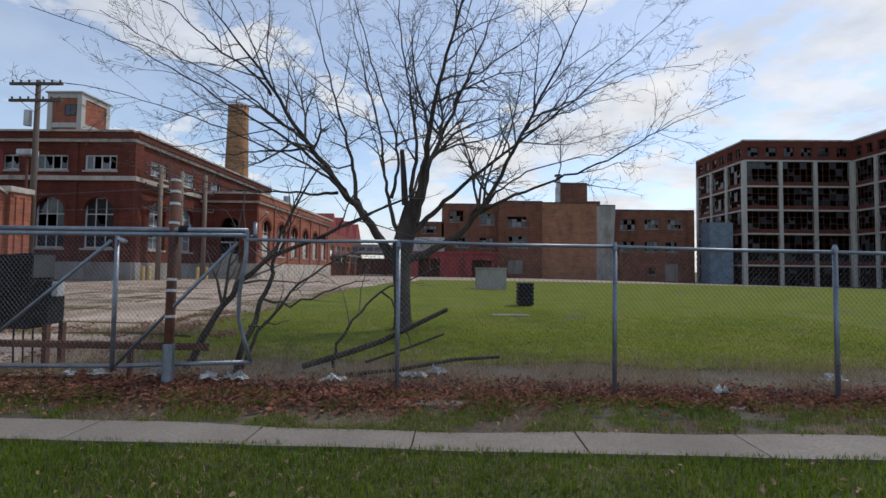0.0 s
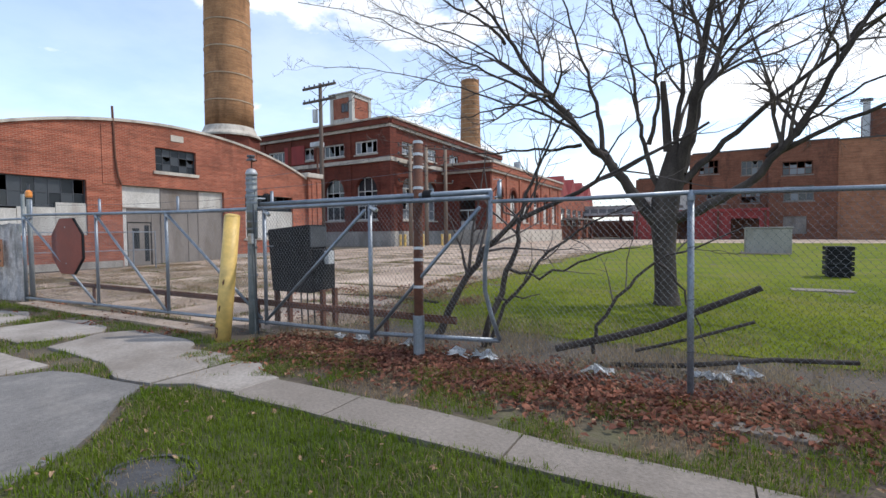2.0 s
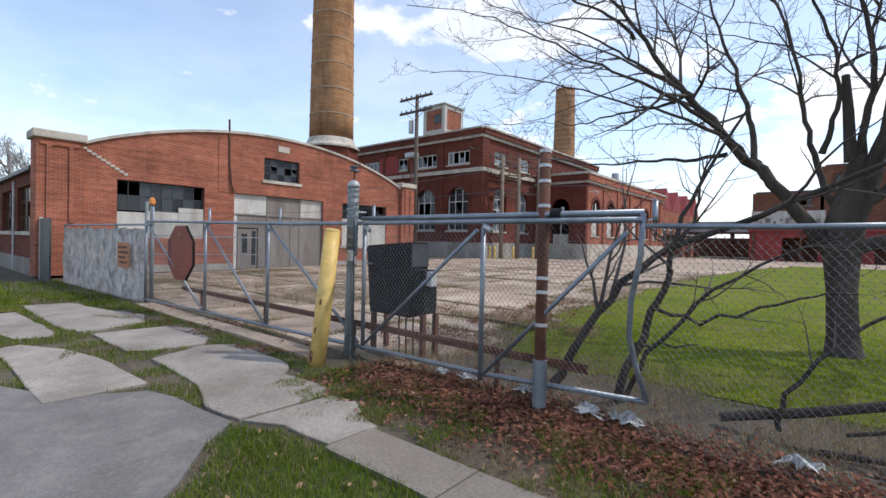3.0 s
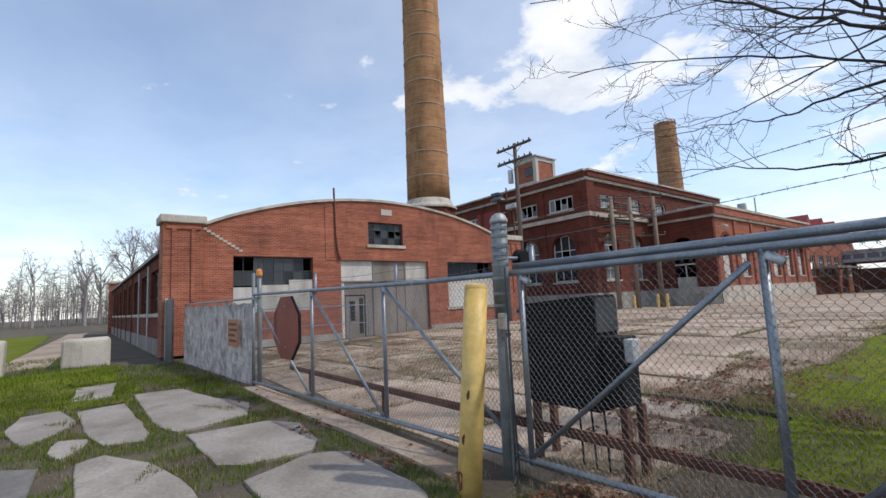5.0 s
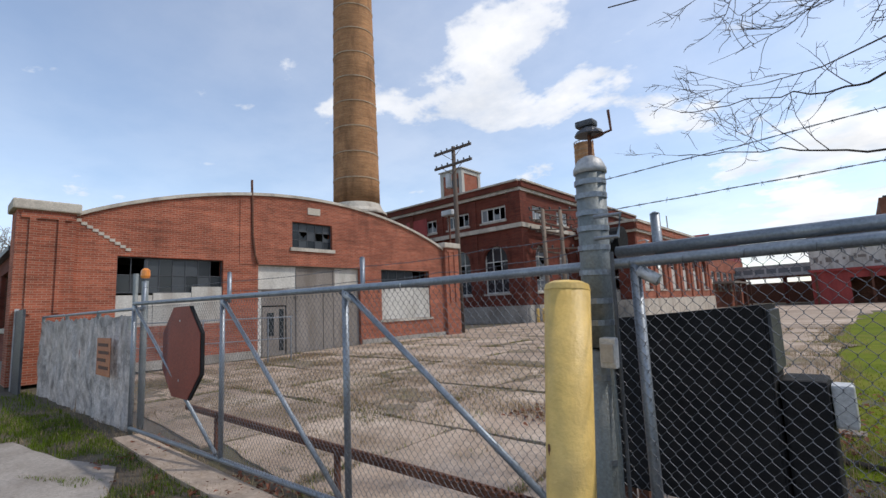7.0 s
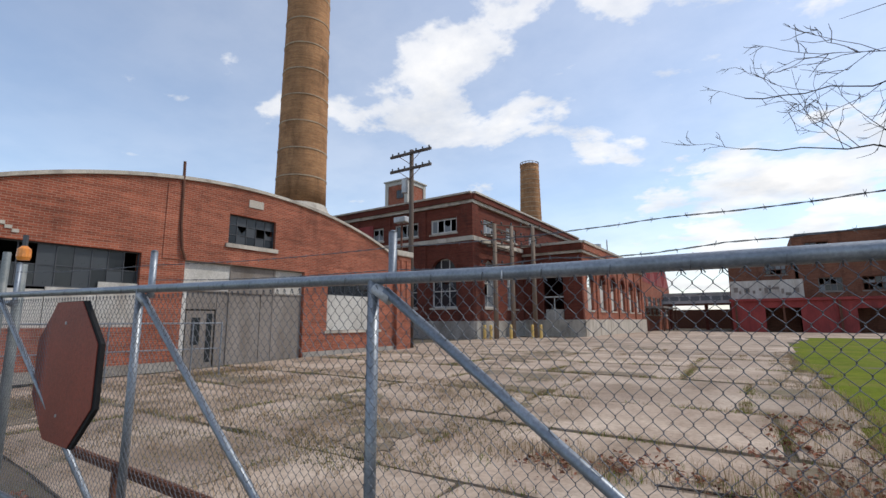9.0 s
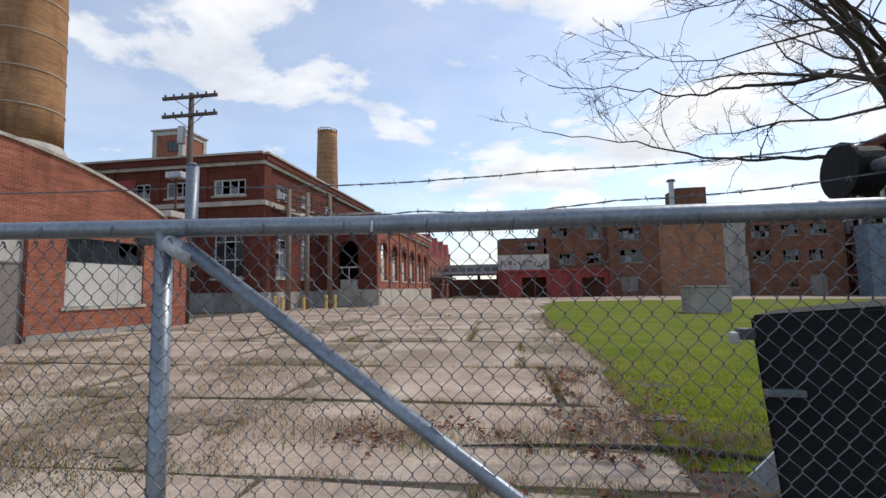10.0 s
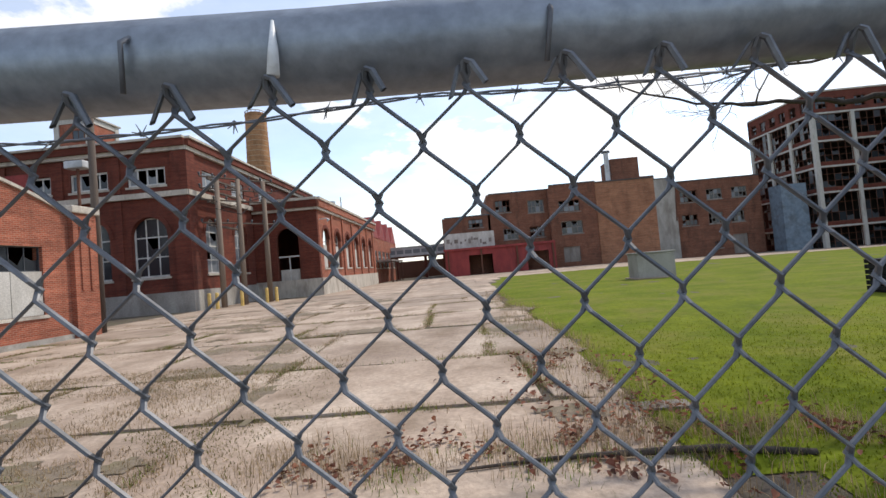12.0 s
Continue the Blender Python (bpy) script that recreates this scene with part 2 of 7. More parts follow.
M_GREYPAINT = material("grey_painted_pipe", [(0.12, 0.142, 0.146), (0.21, 0.235, 0.24)], 4, 60, 0.55, 0.2, stain=0.4, stain_colour=(0.3, 0.29, 0.265), stain_scale=6)
M_YELLOW = material("yellow_safety_paint", [(0.62, 0.41, 0.11), (0.72, 0.5, 0.17)], 1.5, 7, 0.5, stain=0.2, stain_colour=(0.4, 0.25, 0.09), stain_scale=3)
M_BLACK = material("matt_black_paint", [(0.008, 0.008, 0.009), (0.016, 0.016, 0.018)], 2, 40, 0.75, stain=0.4, stain_colour=(0.03, 0.026, 0.024), stain_scale=4, spec=0.25)
M_DARKGREY = material("dark_grey_metal", [(0.05, 0.055, 0.065), (0.09, 0.095, 0.105)], 3, 50, 0.5, 0.3)
M_STEEL_LIGHT = material("pale_grey_steel", [(0.45, 0.46, 0.47), (0.58, 0.59, 0.6)], 3, 40, 0.5, 0.2, stain=0.3)
M_WOOD_POLE = material("weathered_pole_wood", [(0.07, 0.05, 0.04), (0.13, 0.1, 0.08)], 2, 60, 0.9, streak=0.1)
M_WOOD_TAN = material("sun_bleached_pole_wood", [(0.15, 0.11, 0.08), (0.26, 0.2, 0.155)], 2, 50, 0.9, streak=0.1)
M_WOOD_GREY = material("silvered_wood", [(0.45, 0.44, 0.43), (0.68, 0.67, 0.65)], 4, 40, 0.9, stain=0.55, stain_colour=(0.22, 0.21, 0.2), stain_scale=4, streak=0.12, vary=0.25)
M_SHEETING = material("weathered_sheeting", [(0.44, 0.43, 0.43), (0.7, 0.69, 0.69)], 5, 25, 0.85, bump=0.6, bump_scale=22, stain=0.65, stain_colour=(0.18, 0.17, 0.165), stain_scale=3.5, streak=0.8)
M_BARK = material("grey_brown_bark", [(0.036, 0.029, 0.025), (0.095, 0.077, 0.066)], 4, 30, 0.92, bump=0.6, bump_scale=25, streak=0.3, spec=0.2)
M_TWIG = material("grey_twig_bark", [(0.07, 0.056, 0.05), (0.13, 0.105, 0.095)], 3, 30, 0.9, bump=0)
M_CONC = material("worn_concrete", [(0.26, 0.19, 0.142), (0.37, 0.285, 0.218), (0.49, 0.395, 0.312)], 0.55, 14, 0.92, bump=0.4, bump_scale=40, stain=0.75, stain_colour=(0.18, 0.125, 0.08), stain_scale=0.6, vary=0.18)
M_APRON = material("weathered_apron_concrete", [(0.21, 0.183, 0.157), (0.285, 0.253, 0.222), (0.35, 0.315, 0.28)], 0.9, 22, 0.92, bump=0.35, bump_scale=55, stain=0.6, stain_colour=(0.15, 0.125, 0.1), stain_scale=1.3, vary=0.08)
M_YARD_SOIL = material("dusty_yard_soil", [(0.15, 0.115, 0.08), (0.25, 0.2, 0.145)], 1.6, 14, 0.97, bump=0.7, bump_scale=25, stain=0.6, stain_colour=(0.14, 0.125, 0.05), stain_scale=1.1)
M_SIDEWALK = material("old_sidewalk_concrete", [(0.17, 0.145, 0.122), (0.24, 0.208, 0.178)], 0.9, 30, 0.92, bump=0.35, bump_scale=70, stain=0.5, stain_colour=(0.15, 0.125, 0.1), stain_scale=1.2, vary=0.06)
M_ASPHALT = material("grey_asphalt", [(0.12, 0.112, 0.105), (0.2, 0.19, 0.18)], 0.9, 34, 0.93, bump=0.6, bump_scale=110, stain=0.45, stain_colour=(0.29, 0.27, 0.245), stain_scale=2.6)
M_DIRT = material("bare_dirt", [(0.06, 0.046, 0.033), (0.12, 0.095, 0.07)], 0.8, 18, 0.97, bump=0.8, bump_scale=22, stain=0.55, stain_colour=(0.11, 0.115, 0.045), stain_scale=0.9)
M_SOIL = material("lawn_soil", [(0.04, 0.05, 0.014), (0.06, 0.075, 0.018)], 0.5, 14, 0.97, bump=0.8, bump_scale=16, stain=0.5, stain_colour=(0.13, 0.105, 0.06), stain_scale=0.35)
M_LAWN_FAR = material("mown_lawn", [(0.084, 0.118, 0.006), (0.146, 0.17, 0.011)], 0.5, 6, 0.95, bump=0.9, bump_scale=12, stain=0.65, stain_colour=(0.18, 0.16, 0.042), stain_scale=0.45, spec=0.1)
M_GRASS = material("spring_grass", [(0.092, 0.148, 0.013), (0.17, 0.225, 0.027)], 0.7, 9, 0.8, spec=0.15, bump=0, vary=0.45, island=True, thin=0.5)
M_MOSS = material("olive_weeds", [(0.12, 0.115, 0.03), (0.19, 0.165, 0.06)], 0.9, 9, 0.9, bump=0, vary=0.4, island=True, thin=0.5, spec=0.1)
# grass colour brightened to make up for the upright blades' own shading
M_LAWN_BLADE = material("lit_lawn_grass", [(0.128, 0.163, 0.009), (0.195, 0.222, 0.02)], 0.5, 9, 0.8, spec=0.1, bump=0, vary=0.3, island=True, thin=0.6)
M_WEED = material("dry_weed", [(0.24, 0.172, 0.095), (0.38, 0.285, 0.17)], 0.9, 10, 0.9, bump=0, vary=0.45, island=True, thin=0.5)
M_STRAW = material("dead_straw", [(0.24, 0.175, 0.098), (0.36, 0.28, 0.17)], 1.2, 10, 0.9, bump=0, vary=0.4, island=True, thin=0.4)
M_LEAF = material("dead_leaf", [(0.14, 0.052, 0.034), (0.3, 0.122, 0.072)], 1.5, 14, 0.85, bump=0, vary=0.65, island=True, thin=0.3)
M_LEAF_TAN = material("pale_dead_leaf", [(0.26, 0.155, 0.09), (0.4, 0.27, 0.17)], 1.5, 14, 0.85, bump=0, vary=0.4, island=True, thin=0.3)
M_PAPER = material("crumpled_white_plastic", [(0.62, 0.64, 0.66), (0.75, 0.77, 0.78)], 4, 30, 0.6, bump=0.3)
M_SIGN_RED = material("faded_sign_red", [(0.2, 0.036, 0.02), (0.27, 0.052, 0.03)], 2, 25, 0.6, stain=0.35, stain_colour=(0.13, 0.03, 0.02))
M_ORANGE = material("faded_orange", [(0.42, 0.14, 0.06), (0.5, 0.2, 0.09)], 4, 30, 0.6, stain=0.5, stain_colour=(0.25, 0.1, 0.06), stain_scale=8)
M_AMBER = material("amber_beacon", [(0.7, 0.22, 0.04), (0.8, 0.3, 0.06)], 3, 20, 0.3, bump=0)
M_TEXT = material("dark_lettering", [(0.1, 0.05, 0.04), (0.14, 0.07, 0.05)], 5, 30, 0.8, bump=0)
M_BLUE = material("blue_grey_sheet", [(0.12, 0.17, 0.22), (0.2, 0.26, 0.32)], 1.5, 15, 0.7, stain=0.5)
M_COVER = material("worn_cover_stone", [(0.04, 0.04, 0.043), (0.08, 0.08, 0.085)], 4, 50, 0.85, bump=0.5, stain=0.5, stain_colour=(0.09, 0.08, 0.06), stain_scale=5)
# bark lightened and greyed: the distance haze is mixed into its colour
M_MESHLINE = material("far_woods_hazed_bark", [(0.25, 0.225, 0.22), (0.34, 0.31, 0.30)], 1, 10, 0.95, bump=0)


# ---- mesh helpers ----
def thing(name, label, category, group="", kind="", at=(0, 0, 0)):
    ob = new(name)
    ob.location = at
    return tagged(ob, label, category, group, kind)


def part(name, bm, mat, parent=None, label="", smooth=False, kind=""):
    me = bpy.data.meshes.new(name)
    bm.to_mesh(me)
    bm.free()
    return part_mesh(name, me, mat, parent, label, smooth, kind)


def part_mesh(name, me, mat, parent=None, label="", smooth=False, kind=""):
    me.materials.append(mat)
    if smooth:
        me.polygons.foreach_set("use_smooth", [True] * len(me.polygons))
    ob = new(name, me)
    if parent is not None:
        ob.parent = parent
        base = parent
        off = Vector((0, 0, 0))
        while base is not None:
            off += Vector(base.location) if base.type == "EMPTY" else Vector((0, 0, 0))
            base = base.parent
        ob.location = -off if parent.type == "EMPTY" else (0, 0, 0)
    return tagged(ob, label, kind=kind)


def box(bm, x0, x1, y0, y1, z0, z1):
    v = [bm.verts.new((x, y, z)) for x in (x0, x1) for y in (y0, y1) for z in (z0, z1)]
    for f in ((0, 1, 3, 2), (4, 6, 7, 5), (0, 4, 5, 1), (2, 3, 7, 6), (0, 2, 6, 4), (1, 5, 7, 3)):
        bm.faces.new([v[i] for i in f])
    return v


def boxes(*args):
    bm = bmesh.new()
    for a in args:
        box(bm, *a)
    return bm


def bevelled(x0, x1, y0, y1, z0, z1, w=0.01, seg=2):
    bm = boxes((x0, x1, y0, y1, z0, z1))
    bmesh.ops.recalc_face_normals(bm, faces=bm.faces)
    bmesh.ops.bevel(bm, geom=list(bm.edges), offset=w, segments=seg, affect="EDGES", profile=0.6)
    return bm


def tube(bm, pts, radii, n=8, cap=True):
    """A pipe through the points."""
    pts = [Vector(p) for p in pts]
    if not isinstance(radii, (list, tuple)):
        radii = [radii] * len(pts)
    rings = []
    ref = None
    for i, p in enumerate(pts):
        d = (pts[min(i + 1, len(pts) - 1)] - pts[max(i - 1, 0)]).normalized()
        if ref is None:
            ref = Vector((0, 0, 1)) if abs(d.z) < 0.9 else Vector((0, 1, 0))
        a = d.cross(ref)
        if a.length < 1e-4:
            a = d.orthogonal()
        a.normalize()
        b = d.cross(a).normalized()
        ref = -b if b.dot(ref) < 0 else b
        b2 = d.cross(a).normalized()
        rings.append([bm.verts.new(p + radii[i] * (math.cos(2 * math.pi * k / n) * a + math.sin(2 * math.pi * k / n) * b2)) for k in range(n)])
        ref = a.cross(d).normalized()
    for r, s in zip(rings, rings[1:]):
        for k in range(n):
            bm.faces.new((r[k], r[(k + 1) % n], s[(k + 1) % n], s[k]))
    if cap:
        bm.faces.new(rings[0][::-1])
        bm.faces.new(rings[-1])
    return bm


def pipe(pts, radii, n=10):
    return tube(bmesh.new(), pts, radii, n)


def prism(bm, poly, z0, z1):
    lo = [bm.verts.new((x, y, z0)) for x, y in poly]
    hi = [bm.verts.new((x, y, z1)) for x, y in poly]
    k = len(poly)
    bm.faces.new(lo[::-1])
    bm.faces.new(hi)
    for i in range(k):
        bm.faces.new((lo[i], lo[(i + 1) % k], hi[(i + 1) % k], hi[i]))


def fast_mesh(name, verts, faces):
    me = bpy.data.meshes.new(name)
    me.from_pydata(verts if isinstance(verts, list) else verts.tolist(), [], faces if isinstance(faces, list) else faces.tolist())
    return me


def ground_z(x, y):
    """Height of the ground: the verge and the fence strip lie a little lower than the yard."""
    z = -0.2 + 0.2 * min(1.0, max(0.0, (y - 7.0) / 12.0))
    z -= 0.004 * max(0.0, min(y, 90.0) - 42.0)
    z -= 0.015 * max(0.0, min(x, 60.0) - 14.0) * min(1.0, max(0.0, (y - 35.0) / 40.0))
    return z


class Face:
    """A wall's face: u runs along it, z up, and d out of it."""
    def __init__(self, axis, plane, out):
        self.axis, self.plane, self.out = axis, plane, out

    def at(self, u, z, d=0.0):
        w = self.plane + self.out * d
        return (w, u, z) if self.axis == "x" else (u, w, z)

    def box(self, bm, u0, u1, z0, z1, d0, d1):
        a, b = self.at(u0, z0, d0), self.at(u1, z1, d1)
        lo, hi = [min(p, q) for p, q in zip(a, b)], [max(p, q) for p, q in zip(a, b)]
        box(bm, lo[0], hi[0], lo[1], hi[1], lo[2], hi[2])

    def poly(self, bm, pts, d0, d1):
        """A slab whose outline is the (u, z) points."""
        lo = [bm.verts.new(self.at(u, z, d0)) for u, z in pts]
        hi = [bm.verts.new(self.at(u, z, d1)) for u, z in pts]
        k = len(pts)
        fs = [bm.faces.new(lo[::-1]), bm.faces.new(hi)]
        for i in range(k):
            fs.append(bm.faces.new((lo[i], lo[(i + 1) % k], hi[(i + 1) % k], hi[i])))
        return fs


def wall(face, u0, u1, z0, z1, holes, thick=0.35):
    """A wall with rectangular holes (u0, u1, z0, z1) right through it."""
    bm = bmesh.new()
    us = sorted({u0, u1, *[h[0] for h in holes], *[h[1] for h in holes]})
    zs = sorted({z0, z1, *[h[2] for h in holes], *[h[3] for h in holes]})
    us, zs = [u for u in us if u0 <= u <= u1], [z for z in zs if z0 <= z <= z1]

    def solid(i, j):
        if not (0 <= i < len(us) - 1 and 0 <= j < len(zs) - 1):
            return False
        u, z = (us[i] + us[i + 1]) / 2, (zs[j] + zs[j + 1]) / 2
        return not any(h[0] < u < h[1] and h[2] < z < h[3] for h in holes)
    for i in range(len(us) - 1):
        for j in range(len(zs) - 1):
            if not solid(i, j):
                continue
            a, b, c, d = us[i], us[i + 1], zs[j], zs[j + 1]
            for e in (0.0, -thick):
                bm.faces.new([bm.verts.new(face.at(u, z, e)) for u, z in ((a, c), (b, c), (b, d), (a, d))])
            for di, dj, p, q in ((-1, 0, (a, c), (a, d)), (1, 0, (b, c), (b, d)), (0, -1, (a, c), (b, c)), (0, 1, (a, d), (b, d))):
                if not solid(i + di, j + dj):
                    bm.faces.new([bm.verts.new(face.at(*r)) for r in ((*p, 0), (*q, 0), (*q, -thick), (*p, -thick))])
    bmesh.ops.remove_doubles(bm, verts=bm.verts, dist=0.0005)
    bmesh.ops.recalc_face_normals(bm, faces=bm.faces)
    return bm


def spandrels(bm, face, u0, u1, spring, top, d0, d1, n=10):
    """Fills the two corners over a round arch in a rectangular hole."""
    c, r, h = (u0 + u1) / 2, (u1 - u0) / 2, top - spring - 0.03
    arc = [(c - r * math.cos(math.pi * k / (2 * n)), spring + h * math.sin(math.pi * k / (2 * n))) for k in range(2 * n + 1)]
    face.poly(bm, arc + [(u1, top), (u0, top)], d0, d1)


def window(parent, face, u0, u1, z0, z1, cols, rows, glass, frame_mat, depth=-0.18, bar=0.04, broken=0.0, sill=None, rng=None, frame_label="", arch=None):
    """A window under a wall: frame with bars, each pane a part, a sill."""
    rng = rng or random.Random(int(u0 * 31 + z0 * 7))
    bm = bmesh.new()
    ring = []
    for e in (depth - 0.03, depth + 0.04):
        ring.append([bm.verts.new(face.at(u, z, e)) for u, z in ((u0, z0), (u1, z0), (u1, z1), (u0, z1))])
        ring.append([bm.verts.new(face.at(u, z, e)) for u, z in ((u0 + bar, z0 + bar), (u1 - bar, z0 + bar), (u1 - bar, z1 - bar), (u0 + bar, z1 - bar))])
    for k in range(4):
        q = (k + 1) % 4
        for a, b in ((0, 1), (2, 3), (0, 2), (1, 3)):
            bm.faces.new((ring[a][k], ring[a][q], ring[b][q], ring[b][k]))
    bmesh.ops.recalc_face_normals(bm, faces=bm.faces)
    w = part("window", bm, frame_mat, parent, frame_label)
    for i in range(1, cols):
        u = u0 + (u1 - u0) * i / cols
        bm = bmesh.new()
        face.box(bm, u - bar / 3, u + bar / 3, z0 + bar, z1 - bar, depth - 0.02, depth + 0.025)
        part("glazing_bar", bm, frame_mat, w)
    for j in range(1, rows):
        z = z0 + (z1 - z0) * j / rows
        bm = bmesh.new()
        face.box(bm, u0 + bar, u1 - bar, z - bar / 3, z + bar / 3, depth - 0.018, depth + 0.022)
        part("glazing_bar", bm, frame_mat, w)
    for i in range(cols):
        for j in range(rows):
            if rng.random() < broken:
                continue
            a, b = u0 + (u1 - u0) * i / cols, u0 + (u1 - u0) * (i + 1) / cols
            c, d = z0 + (z1 - z0) * j / rows, z0 + (z1 - z0) * (j + 1) / rows
            bm = bmesh.new()
            if rng.random() < broken * 0.8:
                pts = [(a, c), (b, c), (b, c + (d - c) * rng.uniform(0.3, 0.8)), (a + (b - a) * rng.uniform(0.3, 0.6), c + (d - c) * rng.uniform(0.2, 0.5)), (a, c + (d - c) * rng.uniform(0.5, 1))]
            else:
                pts = [(a, c), (b, c), (b, d), (a, d)]
            face.poly(bm, pts, depth - 0.006, depth)
            part("pane", bm, rng.choice(glass) if isinstance(glass, tuple) else glass, w)
    if sill:
        bm = bmesh.new()
        face.box(bm, u0 - 0.12, u1 + 0.12, z0 - 0.16, z0, -0.1, 0.08)
        part("sill", bm, sill, w, "pale stone sill")
    return w

# ---- ground ----
def sheet(name, xs, ys, mat, dz=0.0, rough=0.0, keep=None, kind="structure", label="", category=""):
    """A sheet of ground over the grid of xs and ys."""
    idx, verts, faces = {}, [], []
    for i, x in enumerate(xs):
        for j, y in enumerate(ys):
            idx[i, j] = len(verts)
            verts.append((x, y, ground_z(x, y) + dz + rough * noise.noise((x * 0.9, y * 0.9, 3.0)) + rough * 0.5 * noise.noise((x * 3.1, y * 3.1, 9.0))))
    for i in range(len(xs) - 1):
        for j in range(len(ys) - 1):
            if keep is None or keep((xs[i] + xs[i + 1]) / 2, (ys[j] + ys[j + 1]) / 2):
                faces.append((idx[i, j], idx[i + 1, j], idx[i + 1, j + 1], idx[i, j + 1]))
    ob = part_mesh(name, fast_mesh(name, verts, faces), mat, None, label, True)
    return tagged(ob, label, category, kind=kind)


def steps(*spans):
    out = []
    for a, b, n in spans:
        out += [a + (b - a) * i / n for i in range(n)]
    return out + [spans[-1][1]]


GX = steps((-1500, -60, 6), (-60, -18, 14), (-18, 8, 104), (8, 60, 26), (60, 1500, 6))
GY = steps((-600, -6, 5), (-6, 12, 72), (12, 60, 32), (60, 120, 10), (120, 3000, 6))
ground = sheet("ground", GX, GY, M_DIRT, -0.018, 0.02, label="bare brown earth with sparse dead grass", category="ground")


def lawn_edge(y):
    """The yard's edge against the lawn."""
    return -6.4 + 0.5 * noise.noise((0.3, y * 0.35, 0)) + 0.3 * noise.noise((4.3, y * 1.3, 0)) + (0.7 if y < 9 else 0.0) + max(0, y - 40) * 0.14


def in_lawn(x, y):
    return x > lawn_edge(y) + 0.25 and y > 7.4 + 0.5 * noise.noise((x * 0.6, 2.0, 0)) and y < 60 - 0.02 * x


lawn = sheet("lawn", steps((-8, 8, 160), (8, 20, 40), (20, 110, 30)), steps((6.5, 10, 35), (10, 20, 40), (20, 62, 42)), M_LAWN_FAR, -0.006, 0.02, in_lawn, label="mown spring lawn behind the fence", category="lawn")


def in_verge(x, y):
    e = 0.22 * noise.noise((x * 1.1, 5.0, 0)) + 0.1 * noise.noise((x * 3.7, 1.0, 0))
    a = -4.3 + 0.25 * max(0.0, 1.9 - y) + 0.18 * noise.noise((7.0, y * 1.3, 0)) - 1.15 * max(0.0, y - 2.2)
    return y < walk_near(x) - 0.02 + e * 0.35 and x > a


def walk_near(x):
    """Near edge of the sidewalk."""
    return 3.465 + 0.005 * x + 0.05 * noise.noise((x * 0.8, 0.0, 1.0)) - (0.3 * max(0.0, -4.4 - x) ** 1.3)


def walk_far(x):
    return 3.91 + 0.012 * x + 0.03 * max(0.0, x) + 0.06 * noise.noise((x * 0.9, 4.0, 1.0)) + 0.11 * min(1.0, max(0.0, -1.0 - x))


verge = sheet("verge", steps((-6, 14, 200)), steps((-4, 4, 100)), M_SOIL, -0.006, 0.02, in_verge, label="green grass verge beside the sidewalk", category="lawn")
left_lawn = sheet("side_lawn", steps((-70, -14, 56)), steps((-8, 3.6, 40)), M_LAWN_FAR, 0.006, 0.03, lambda x, y: y < 3.2 + 0.5 * noise.noise((x * 0.5, 0, 0)) - (0.0 if x > -24 else 2.8 - 0.01 * x) and x < -15.0 + 1.5 * noise.noise((y, 3, 0)), label="patchy green lawn beside the alley", category="lawn")


def slab(poly, mat, parent, lift=0.03, thick=0.12, tilt=0.0, name="slab"):
    """One slab of concrete with a chipped outline."""
    cx, cy = sum(p[0] for p in poly) / len(poly), sum(p[1] for p in poly) / len(poly)
    pts = []
    k = len(poly)
    for i in range(k):
        (ax, ay), (bx, by) = poly[i], poly[(i + 1) % k]
        n = max(2, min(7, int(math.hypot(bx - ax, by - ay) / 0.45)))
        for s in range(n):
            f = s / n
            x, y = ax + (bx - ax) * f, ay + (by - ay) * f
            w = 0.06 * noise.noise((x * 2.3, y * 2.3, 5.0)) + 0.03 * noise.noise((x * 7, y * 7, 5.0))
            if s == 0:
                w -= 0.012
            d = math.hypot(x - cx, y - cy)
            pts.append((x + (x - cx) / d * w, y + (y - cy) / d * w))
    bm = bmesh.new()
    tx, ty = random.uniform(-tilt, tilt), random.uniform(-tilt, tilt)
    z0 = ground_z(cx, cy)
    top = [bm.verts.new((x, y, ground_z(x, y) + lift + tx * (x - cx) + ty * (y - cy))) for x, y in pts]
    inner = [bm.verts.new((x + (cx - x) * 0.03, y + (cy - y) * 0.03, ground_z(x, y) + lift + 0.006 + tx * (x - cx) + ty * (y - cy))) for x, y in pts]
    low = [bm.verts.new((x, y, z0 - thick)) for x, y in pts]
    n = len(pts)
    mid = bm.verts.new((cx, cy, z0 + lift + 0.006))
    for i in range(n):
        j = (i + 1) % n
        bm.faces.new((low[i], low[j], top[j], top[i]))
        bm.faces.new((top[i], top[j], inner[j], inner[i]))
        bm.faces.new((inner[i], inner[j], mid))
    bmesh.ops.recalc_face_normals(bm, faces=bm.faces)
    return part(name, bm, mat, parent)


def paved(name, label, category="pavement"):
    return thing(name, label, category, kind="structure")


# sidewalk, slab by slab
sidewalk = paved("pavement", "narrow worn concrete sidewalk half overgrown by grass")
cuts = [-4.3, -3.1, -1.45, 0.05, 1.6, 3.15, 4.7, 6.2, 7.8, 9.4, 11, 12.6, 14.2]
for a, b in zip(cuts, cuts[1:]):
    n = 5
    near = [(a + (b - a) * i / n, walk_near(a + (b - a) * i / n)) for i in range(n + 1)]
    far = [(a + (b - a) * i / n, walk_far(a + (b - a) * i / n)) for i in range(n, -1, -1)]
    g = 0.008
    poly = [(min(max(x, a + g), b - g), y) for x, y in near + far]
    bm = bmesh.new()
    prism(bm, poly, -0.4, ground_z(a, 3.5) + 0.028 + random.uniform(-0.008, 0.008))
    part("slab", bm, M_SIDEWALK, sidewalk)

